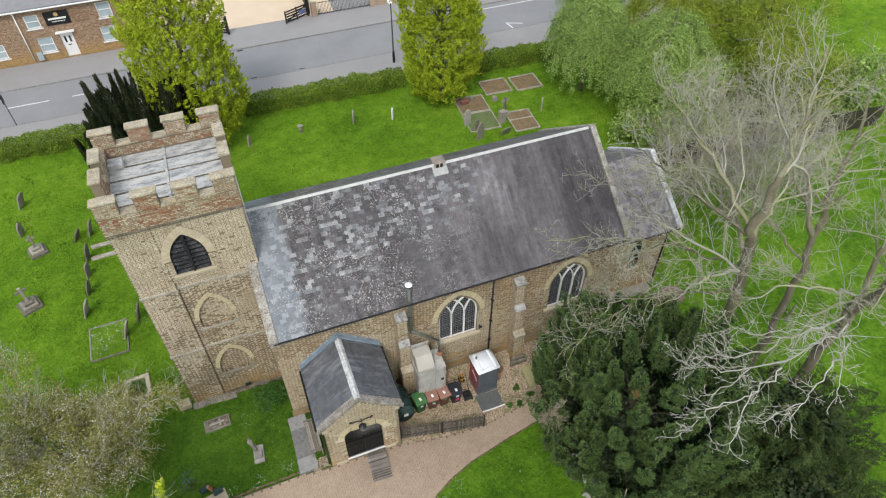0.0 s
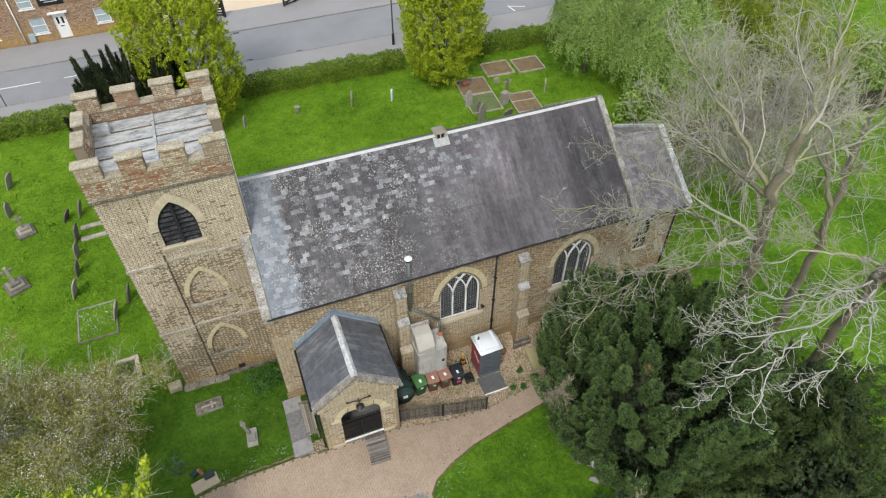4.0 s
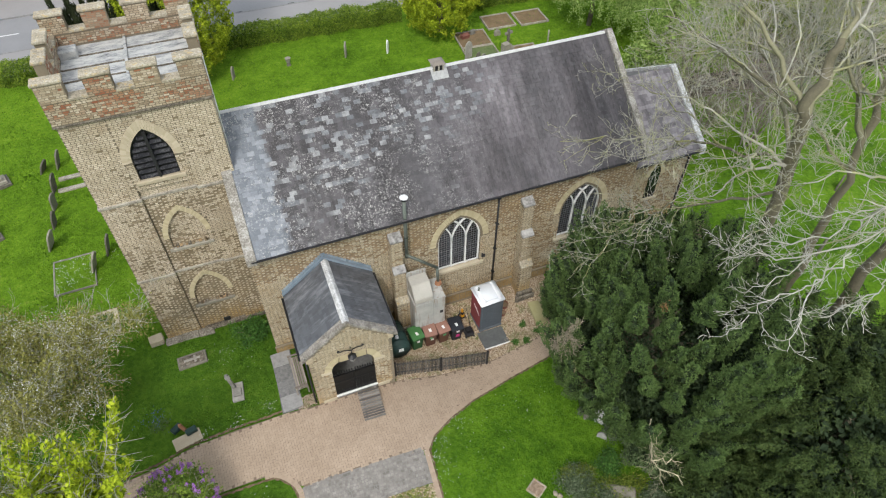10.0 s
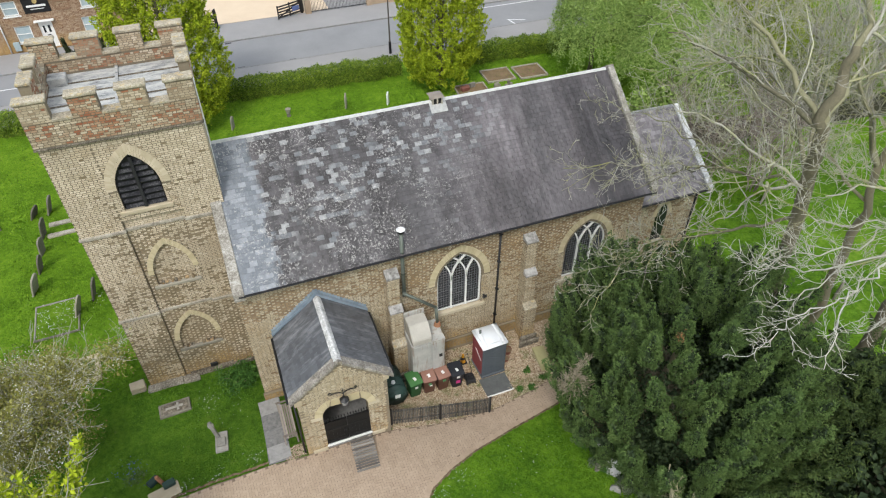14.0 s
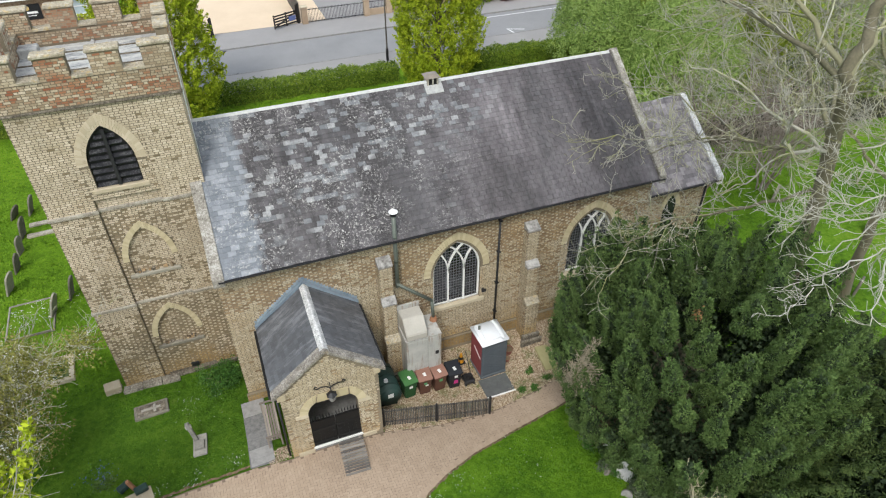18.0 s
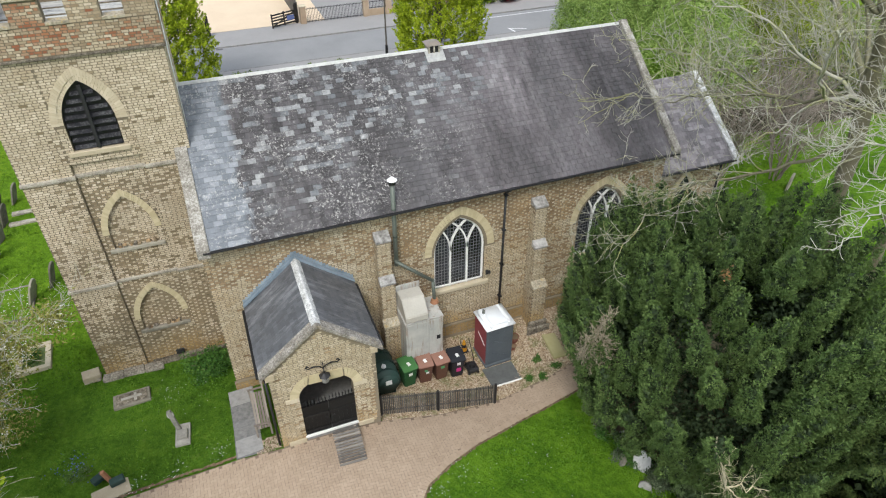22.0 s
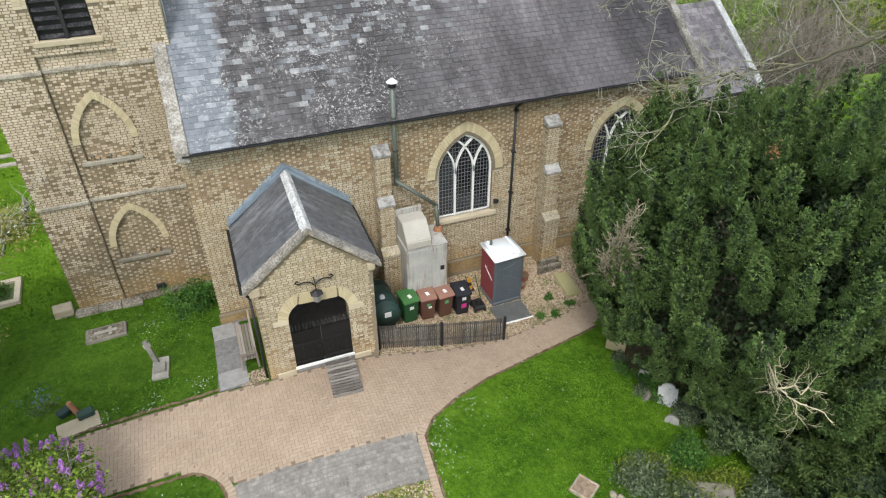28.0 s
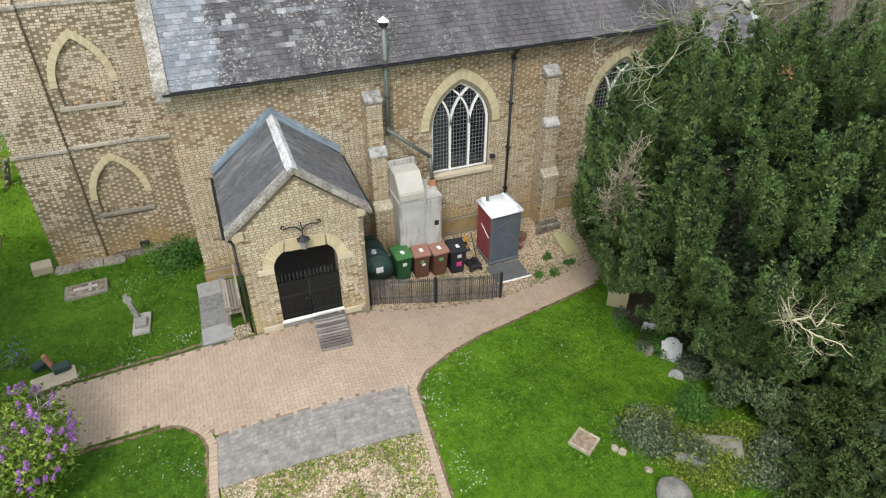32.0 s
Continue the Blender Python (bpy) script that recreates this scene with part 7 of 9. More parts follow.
for x, y in ((2.4, 49.4), (6.4, 49.4), (2.0, 54.2)):
    dr2 = slab("drain_cover", x - 0.25, x + 0.25, y, y + 0.2, RZ + 0.05, RZ + 0.078, M_BLACK, "iron gully grating at the kerb", "drain")
M_OLIVE = mottled("dark_olive_fence", (0.035, 0.035, 0.022), (0.08, 0.078, 0.05), 2, 0.85)
pf = thing("palisade_fence", "dark olive palisade fence beyond the trees", "fence", (35, 27, 0))
for i in range(16):
    f = i / 16
    x, y = 25.8 + 19 * f, 27.8 - 1.6 * f
    fp = part("fence_panel", boxed(0, 1.17, -0.02, 0.02, 0.1, 1.75, 0, pose(x, y, 0, 0, 0, -4.8)), M_OLIVE, pf)
    for k in range(8):
        part("pale", boxed(k * 0.148, k * 0.148 + 0.05, -0.05, -0.02, 0.05, 1.85, 0, pose(x, y, 0, 0, 0, -4.8)), M_OLIVE, fp)

# ---- trees ----
def unit(v):
    return v / (np.linalg.norm(v, axis=-1, keepdims=True) + 1e-9)


def plumes(bases, axes, length, radius, per, power=0.7):
    """Leaf places in many tapering shoots, and the way each leaf faces."""
    n = len(bases)
    t = RNG.uniform(0, 1, (n, per, 1)) ** 0.8
    side = unit(np.cross(np.repeat(axes[:, None], per, 1), RNG.normal(size=(n, per, 3))))
    r = radius[:, None, None] * (1.02 - t) ** power * RNG.uniform(0.75, 1.1, (n, per, 1))
    p = bases[:, None] + axes[:, None] * t * length[:, None, None] + side * r
    return p.reshape(-1, 3), (side + axes[:, None] * 0.5).reshape(-1, 3)


def crown(name, centre, radius, n_clump, per, clump_r, leaf, material, parent, lobes=0.25, shell=0.55, up=0.3, label="", long=1.6, droop=0.0):
    """Leaves in clumps over an uneven ellipsoid."""
    c, r = np.array(centre), np.array(radius)
    d = ball(n_clump, shell)
    k = np.array([1 + lobes * noise.noise(Vector((p * 1.7 + c).tolist())) * 2 for p in d])
    cl = c + d * r * k[:, None]
    off = RNG.normal(size=(n_clump, per, 3)) * clump_r
    off[:, :, 2] *= 1 + droop
    off[:, :, 2] -= droop * clump_r * 1.2
    pts = (cl[:, None] + off).reshape(-1, 3)
    keep = pts[:, 2] > 0.15
    o = np.repeat(d, per, axis=0)
    return leaf_mesh(name, pts[keep], leaf, material, parent, up, long, label, o[keep])


def skeleton(at, top, r, centre, radius, n=12):
    rows, base, top = [], np.array(at, float), np.array(top, float)
    limb(rows, base - (0, 0, 0.2), top, r, r * 0.2, 0.04, 8, 6)
    for i in range(n):
        a, f = i * 2.4, 0.25 + 0.65 * i / n
        p = base + (top - base) * f
        q = np.array(centre) + np.array((math.cos(a), math.sin(a), -0.5 + 1.2 * f)) * np.array(radius) * 0.8
        limb(rows, p, q, r * 0.35, 0.015, 0.12, 5, 4)
    return rows


# the great yew
yew = thing("yew_tree", "large dark green yew with dense plume-like foliage", "tree", (13.2, 11.3, 0.05))
limb_mesh("trunk", skeleton((13.2, 11.3, 0.05), (13.0, 10.8, 5.0), 0.5, (13.0, 10.8, 3.4), (2.2, 2.2, 1.9)), M_BARK, yew)
YC, YR = np.array((13.05, 10.4, 4.1)), np.array((3.8, 4.4, 4.65))


def clear_of_stones(p):
    """The foliage is browsed back above the gravestones at its foot."""
    near = 0.76 * p[:, 0] + 0.65 * p[:, 1]
    west = np.maximum(9.7, 10.08 + 0.32 * (p[:, 1] - 12.8)) - 0.76 * (p[:, 2] - 1.0)
    edge = 15.05 + 1.0 * np.exp(-((p[:, 1] + 1.1 * (p[:, 2] - 0.5) - 12.2) / 0.55) ** 2) * np.clip(2.6 - 0.5 * p[:, 2], 0, 1) - 0.6 * np.clip((9.5 - p[:, 1]) / 0.7, 0, 1)
    return (p[:, 2] > 0.3) & (p[:, 0] > west) & ((p[:, 1] > 13.2) | (near > edge - 1.05 * (p[:, 2] - 0.5)))


def sprays(name, p, along, face, long, wide, material, parent, label=""):
    """Narrow needle sprays: each a thin blade that points its own way."""
    n = len(p)
    side = unit(np.cross(along, face + RNG.normal(size=(n, 3)) * 0.35))
    k = RNG.uniform(0.65, 1.3, (n, 1))
    v = np.stack([p - side * wide * k / 2, p + side * wide * k / 2, p + along * long * k + face * wide * 0.3], 1)
    return npart(name, v.reshape(-1, 3), np.arange(n * 3).reshape(n, 3), material, parent, label)


def tufted(name, bases, axes, length, radius, tufts, per, parent, label="", trim=True, outward=None, needles=None):
    """Upright cones of foliage, each clad in many small tufts of needle sprays."""
    n = len(bases)
    t = 1 - np.sqrt(RNG.uniform(0.0, 1.0, (n, tufts, 1)))
    side = unit(np.cross(np.repeat(axes[:, None], tufts, 1), RNG.normal(size=(n, tufts, 3))))
    swell = np.minimum(0.6 + 2.2 * t, 1.0) * np.clip(1.02 - t, 0, 1) ** 0.55
    ridge = 0.86 + 0.22 * np.sin(9 * t + 5 * side[:, :, :1] + 4 * side[:, :, 1:2] + RNG.uniform(0, 6.3, (n, 1, 1)))
    c = (bases[:, None] + axes[:, None] * t * length[:, None, None] + side * radius[:, None, None] * swell * ridge * RNG.uniform(0.9, 1.08, (n, tufts, 1))).reshape(-1, 3)
    k = clear_of_stones(c) if trim else c[:, 2] > 0.1
    if outward is not None:
        k &= (side * outward[:, None]).sum(2).reshape(-1) > -0.35
    side, up, c = side.reshape(-1, 3)[k], np.repeat(axes, tufts, 0)[k], c[k]
    m, rad = len(c), RNG.uniform(0.035, 0.06, (len(c), 1, 1))
    ring = unit(RNG.normal(size=(m, per, 3)) + (side + up * 0.5)[:, None] * 0.8)
    way = unit(ring * 0.7 + up[:, None] * 0.9 + RNG.normal(size=ring.shape) * 0.3)
    p = c[:, None] + ring * rad
    ob = sprays(name, p.reshape(-1, 3), way.reshape(-1, 3), ring.reshape(-1, 3), 0.06, 0.036, needles or M_YEW, parent, label)
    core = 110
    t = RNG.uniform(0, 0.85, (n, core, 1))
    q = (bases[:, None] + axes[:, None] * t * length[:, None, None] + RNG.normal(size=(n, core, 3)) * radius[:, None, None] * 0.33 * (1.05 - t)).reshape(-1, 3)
    leaf_mesh("inner_foliage", q[clear_of_stones(q) if trim else q[:, 2] > 0.1], 0.1, M_SHADEYEW, parent, 0.2, 1.4, "inner foliage in a needle colour darkened for shade")
    return ob


def spaced(n, tries=14):
    """Directions spread evenly, each set far from those before it."""
    d = unit(ball(1))
    for i in range(n - 1):
        c = unit(ball(tries))
        d = np.concatenate([d, c[[np.argmin((c @ d.T).max(1))]]])
    return d


def domed(d):
    """A ball with fuller shoulders."""
    h = np.linalg.norm(d[:, :2], axis=1, keepdims=True) + 1e-6
    full = (1 - np.clip(np.abs(d[:, 2:3]), 0, 1) ** 3.0) ** 0.42
    return np.concatenate([d[:, :2] / h * full, d[:, 2:3]], 1)


d = spaced(290)
d = d[d[:, 2] > -0.75]
lob = np.array([1 + 0.13 * noise.noise(Vector((p * 1.6).tolist())) * 2 for p in d])
# gathered into some dozens of lobes with dark clefts between
lobes = spaced(40)
cleft = np.clip(np.arccos(np.clip(d @ lobes.T, -1, 1)).min(1) / 0.3, 0, 1) ** 2
b = YC + domed(d) * YR * (lob * (1.06 - 0.17 * cleft) * RNG.uniform(0.95, 1.04, len(d)))[:, None]
ax = unit(d * np.array((0.4, 0.4, 0.1)) + np.array((0, 0, 0.9)) + RNG.normal(size=d.shape) * 0.08)
ln = RNG.uniform(1.6, 2.7, len(d))
b -= ax * ln[:, None] * 0.6
tufted("crown", b, ax, ln, RNG.uniform(0.33, 0.49, len(d)), 270, 12, yew, "", True, unit(d + np.array((0, 0, 0.4))))
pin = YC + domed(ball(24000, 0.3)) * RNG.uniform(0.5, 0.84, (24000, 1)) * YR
leaf_mesh("inner_foliage", pin[clear_of_stones(pin)], 0.1, M_SHADEYEW, yew, 0.2, 1.4, "inner foliage in a needle colour darkened for shade")
sd = spaced(96)
sd = sd[sd[:, 2] > -0.85]
sb = np.array((11.75, 14.35, 3.4)) + sd * np.array((1.35, 1.45, 3.7))
sb[:, :2] = np.array((11.75, 14.35)) + (sb[:, :2] - np.array((11.75, 14.35))) * np.clip(np.minimum(0.6 + 0.22 * sb[:, 2:3], 1.28 - 0.085 * sb[:, 2:3]), 0.35, 1.05)
sb[:, 0] += 0.1 * (sb[:, 2] - 2.0)
sax = unit(sd * np.array((0.3, 0.3, 0.05)) + np.array((0, 0, 0.95)) + RNG.normal(size=sd.shape) * 0.08)
sln = RNG.uniform(1.2, 2.1, len(sd))
tufted("shoulder", sb - sax * sln[:, None] * 0.6, sax, sln, RNG.uniform(0.26, 0.38, len(sd)), 110, 11, yew, "tall upright shoots")
pin = np.array((11.85, 14.4, 2.7)) + ball(3000, 0.3) * np.array((0.95, 1.1, 2.6))
leaf_mesh("inner_foliage", pin[pin[:, 2] > 0.4], 0.2, M_SHADEYEW, yew, 0.2, 1.4, "inner foliage in a needle colour darkened for shade")
tagged(leaf_mesh("dead_tuft", np.array((10.92, 9.10, 8.58)) + RNG.normal(size=(70, 3)) * 0.08, 0.04, M_DEADLEAF, yew, 0.3, 1.6, "small browned tuft"), kind="stuff")
# low greyer sprays at its south foot
k = 40
tufted("low_branch", np.stack([RNG.uniform(12.6, 15.0, k), RNG.uniform(4.6, 7.0, k), RNG.uniform(0.1, 0.9, k)], 1), unit(RNG.normal(size=(k, 3)) * 0.2 + (0, 0, 1.0)), RNG.uniform(0.6, 1.4, k), RNG.uniform(0.28, 0.42, k), 90, 10, yew, "greyer low sprays", trim=False, needles=M_PALEYEW)
k = 44
tufted("low_branch", np.stack([RNG.uniform(10.7, 13.4, k), RNG.uniform(6.7, 8.3, k), RNG.uniform(0.2, 1.2, k)], 1), unit(RNG.normal(size=(k, 3)) * 0.2 + (0, 0, 1.0)), RNG.uniform(0.5, 1.1, k), RNG.uniform(0.25, 0.4, k), 90, 10, yew, "greyer low sprays", trim=False, needles=M_PALEYEW)

k = 46
tufted("low_branch", np.stack([RNG.uniform(10.9, 12.6, k), RNG.uniform(8.2, 10.0, k), RNG.uniform(0.1, 1.0, k)], 1), unit(RNG.normal(size=(k, 3)) * 0.2 + (0, 0, 1.0)), RNG.uniform(0.6, 1.3, k), RNG.uniform(0.25, 0.4, k), 100, 10, yew, "low sprays over the gravestones")

# softer conifers by it
for (cx, cy, cz), (rx, ry, rz), nn in (((16.8, 5.0, 2.6), (2.9, 2.7, 2.9), 400), ((19.0, 7.5, 2.6), (3.0, 2.6, 3.0), 340), ((14.4, 3.0, 1.5), (2.5, 2.3, 1.6), 210), ((12.5, 4.9, 0.9), (1.5, 1.2, 1.1), 110)):
    t = thing("conifer", "olive-green feathery conifer beside the yew", "tree", (cx, cy, 0.05))
    limb_mesh("trunk", skeleton((cx, cy, 0.05), (cx, cy, cz + rz * 0.8), 0.22, (cx, cy, cz), (rx, ry, rz), 9), M_BARK, t)
    d = ball(nn, 0.8)
    d = d[d[:, 2] > -0.8]
    b = np.array((cx, cy, cz)) + d * np.array((rx, ry, rz)) * (1 + 0.25 * RNG.normal(size=(len(d), 1)) * 0.5)
    ax = unit(d * np.array((1, 1, 0.2)) + np.array((0, 0, -0.05)) + RNG.normal(size=d.shape) * 0.25)
    p, o = plumes(b, ax, RNG.uniform(0.6, 1.2, len(d)), RNG.uniform(0.2, 0.4, len(d)), 260, 0.9)
    k = p[:, 2] > 0.1
    leaf_mesh("crown", p[k], 0.042, M_YEW2, t, 0.5, 2.8, "", o[k])
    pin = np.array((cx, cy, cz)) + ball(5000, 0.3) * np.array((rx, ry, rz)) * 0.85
    leaf_mesh("inner_foliage", pin[pin[:, 2] > 0.2], 0.2, M_SHADEYEW, t, 0.2, 1.4, "inner foliage in a needle colour darkened for shade")

# columnar trees by the hedge
for x, y, h, w in ((-2.1, 42.2, 13.5, 2.85), (15.8, 41.6, 12.5, 2.6)):
    t = thing("columnar_tree", "tall columnar tree in fresh yellow-green leaf", "tree", (x, y, -0.05))
    rows = []
    limb(rows, (x, y, -0.2), (x, y, h * 0.95), 0.3, 0.05, 0.01, 8, 8)
    for i in range(60):
        a, z = i * 2.4, 0.5 + (h - 2.5) * i / 60
        q = (x + math.cos(a) * w * 0.75, y + math.sin(a) * w * 0.75, z + RNG.uniform(1.2, 2.4))
        limb(rows, (x, y, z), q, 0.05, 0.012, 0.08, 4, 3)
    limb_mesh("trunk", rows, M_BARK, t)
    n = 2300
    a, u = RNG.uniform(0, 6.283, n), RNG.uniform(0, 1, n) ** 0.9
    prof = w * np.clip(np.minimum(0.72 + 1.6 * u, 1.0) * np.minimum(1.0, (1.03 - u) * 3.2), 0.1, 1) * np.where(RNG.uniform(0, 1, n) < 0.75, RNG.uniform(0.8, 1.06, n), RNG.uniform(0.3, 0.8, n))
    prof *= 1 + 0.12 * np.sin(a * 3 + u * 9)
    c = np.stack([x + prof * np.cos(a), y + prof * np.sin(a), 0.4 + u * (h - 0.6)], 1)
    out = np.stack([np.cos(a), np.sin(a), 0 * a], 1)
    ax = unit(out * 0.6 + (0, 0, 0.9) + RNG.normal(size=(n, 3)) * 0.25)
    p, o = plumes(c, ax, RNG.uniform(0.4, 1.0, n), RNG.uniform(0.13, 0.25, n), 54)
    leaf_mesh("crown", p, 0.088, M_LIME, t, 0.4, 1.5, "", o)

# Irish yew behind the tower
iy = thing("irish_yew", "dark upright Irish yew with plume-like shoots", "tree", (-5.7, 40.2, -0.05))
limb_mesh("trunk", skeleton((-5.7, 40.2, 0), (-5.7, 40.2, 4), 0.25, (-5.7, 40.2, 2.5), (2.5, 1.5, 2.5), 8), M_BARK, iy)
n = 105
a, rr = RNG.uniform(0, 6.283, n), np.sqrt(RNG.uniform(0, 1, n))
b = np.stack([-5.7 + 3.7 * rr * np.cos(a), 40.2 + 2.0 * rr * np.sin(a), 0.2 + 0 * a], 1)
hh = RNG.uniform(5.2, 7.4, n) * (1 - 0.2 * rr) * np.where(np.cos(a) * rr < -0.55, 0.72, 1.0)
b[:, 2] += hh * 0.2
iax = unit(np.stack([0.14 * np.cos(a), 0.14 * np.sin(a), 1 + 0 * a], 1))
p, o = plumes(b, iax, hh * 0.82, RNG.uniform(0.24, 0.36, n), 850, 0.55)
sprays("crown", p, unit(np.repeat(iax, 850, 0) + unit(o) * 0.25 + RNG.normal(size=p.shape) * 0.12), unit(o), 0.24, 0.07, M_IRISH, iy)


def weeping(name, c, r, strands, per, leaf, material, parent):
    """Hanging sprays that arch out of the crown and down."""
    d = ball(strands, 0.6)
    d[:, 2] = np.abs(d[:, 2]) * 1.1 - 0.35
    base = np.array(c) + d * np.array(r) * np.array((0.62, 0.62, 0.85))
    out = d * np.array((1, 1, 0)) / (np.linalg.norm(d[:, :2], axis=1, keepdims=True) + 1e-6)
    size = RNG.uniform(0.7, 1.25, (strands, 1, 1))
    u = RNG.uniform(0, 1, (strands, per, 1)) ** 0.85
    p = base[:, None] + out[:, None] * (u * 1.5 * size) * r[0] / 3.6
    p[:, :, 2:3] += (0.9 * u - 2.7 * u ** 2) * size
    p += RNG.normal(size=p.shape) * (0.1 + 0.14 * (1 - u)) * np.array((1, 1, 0.7))
    n = np.broadcast_to(out[:, None] + np.array((0, 0, 0.5)), p.shape)
    p, n = p.reshape(-1, 3), n.reshape(-1, 3)
    k = p[:, 2] > 0.3
    leaf_mesh(name, p[k], leaf, material, parent, 0.15, 2.4, "", n[k])


# soft green trees east of the graves
for c, r, n, dr in (((26.5, 38.4, 5.2), (3.4, 3.6, 5.0), 640, 1.4), ((29.9, 33.6, 5.0), (4.2, 3.6, 4.6), 900, 0.9), ((35.5, 40.5, 4.5), (4.5, 4, 4.5), 560, 0.8), ((41, 36, 3.6), (4.5, 4, 3.6), 480, 0.6), ((38.5, 30.5, 3), (3.6, 3.4, 3), 360, 0.5), ((46, 44, 4), (6, 5, 4.5), 420, 0.5), ((33, 47.5, 4), (4, 2, 4), 300, 0.8)):
    t = thing("birch_tree", "soft green drooping tree in young leaf", "tree", (c[0], c[1], -0.05))
    limb_mesh("trunk", skeleton((c[0], c[1], -0.1), (c[0], c[1], c[2] + r[2] * 0.8), 0.2, c, r, 14), M_BARK, t)
    if dr > 0.75:
        weeping("crown", c, r, int(n * 0.62), 135, 0.062, M_YGREEN if c[0] > 33 else M_BIRCH, t)
    else:
        crown("crown", c, r, n, 66, 0.33, 0.064, M_YGREEN if c[0] > 33 else M_BIRCH, t, lobes=0.35, shell=0.4, up=0.1, droop=dr, long=3.2)
# bushes at the far side
for c, r, n, m in (((27.5, 31.5, 1.2), (2.2, 1.0, 1.4), 120, M_BIRCH), ((34, 33.5, 1.4), (4, 1.2, 1.7), 240, M_BIRCH), ((29, 30.0, 1.6), (2.6, 1.4, 2.0), 200, M_BIRCH), ((38, 29.5, 1.6), (3.0, 1.5, 2.2), 240, M_IVY), ((44, 29, 2), (3, 2, 2.5), 240, M_BIRCH), ((25.5, 57.5, 0.6), (2.2, 0.7, 0.9), 90, M_HEDGE), ((33, 59.5, 1.0), (3, 1.2, 1.5), 150, M_BIRCH)):
    t = thing("bush", "loose green bush beyond the churchyard", "bush", (c[0], c[1], 0))
    rows = []
    for i in range(9):
        limb(rows, (c[0] + RNG.uniform(-0.3, 0.3), c[1], -0.1), (c[0] + math.cos(i * 2.4) * r[0] * 0.7, c[1] + math.sin(i * 2.4) * r[1] * 0.7, c[2] + r[2] * 0.4), 0.04, 0.01, 0.1, 4, 3)
    tagged(limb_mesh("stem_mass", rows, M_BARK, t), kind="stuff")
    crown("leaves", c, r, n, 40, 0.25, 0.13, m, t, lobes=0.3, shell=0.3)

# hedge: lengths between the trees
for x0, x1 in ((-36, -12.3), (-12.3, 1.0), (1.0, 13.6), (17.9, 30), (30, 45)):
    hd = thing("hedge", "clipped green hedge along the churchyard edge", "hedge", ((x0 + x1) / 2, 44.9, -0.1), "lengths of hedge")
    L = x1 - x0
    n = int(L * 2200)
    s = RNG.uniform(0, 1, n)
    x = RNG.uniform(x0, x1, n)
    front = 44.3 - 0.037 * x + 0.1 * np.sin(x * 2.1) + 0.06 * np.sin(x * 5.3)
    top = 1.2 + 0.07 * np.sin(x * 0.9) + 0.05 * np.sin(x * 2.7) + 0.05 * np.sin(x * 6.1)
    y = front + np.where(s < 0.42, RNG.normal(size=n) * 0.07, RNG.uniform(0.0, 1.2, n))
    z = np.where(s < 0.42, RNG.uniform(0, 1, n) ** 0.8 * top, np.where(s < 0.85, top + RNG.normal(size=n) * 0.07, RNG.uniform(0, 1, n) * top))
    leaf_mesh("foliage", np.stack([x, y, z - 0.1], 1), 0.08, M_HEDGE, hd, 0.4, 1.5, "", np.stack([0 * x, np.where(s < 0.4, -1.0, 0), np.where(s < 0.4, 0.2, 0.8)], 1))
    rows = []
    for i in range(int(L / 0.8)):
        xx = x0 + 0.4 + i * 0.8
        limb(rows, (xx, 44.9 - 0.037 * xx, -0.2), (xx + RNG.uniform(-0.3, 0.3), 44.9 - 0.037 * xx + RNG.uniform(-0.4, 0.4), 0.95), 0.03, 0.01, 0.1, 4, 2)
    tagged(limb_mesh("stem_mass", rows, M_BARK, hd), kind="stuff")


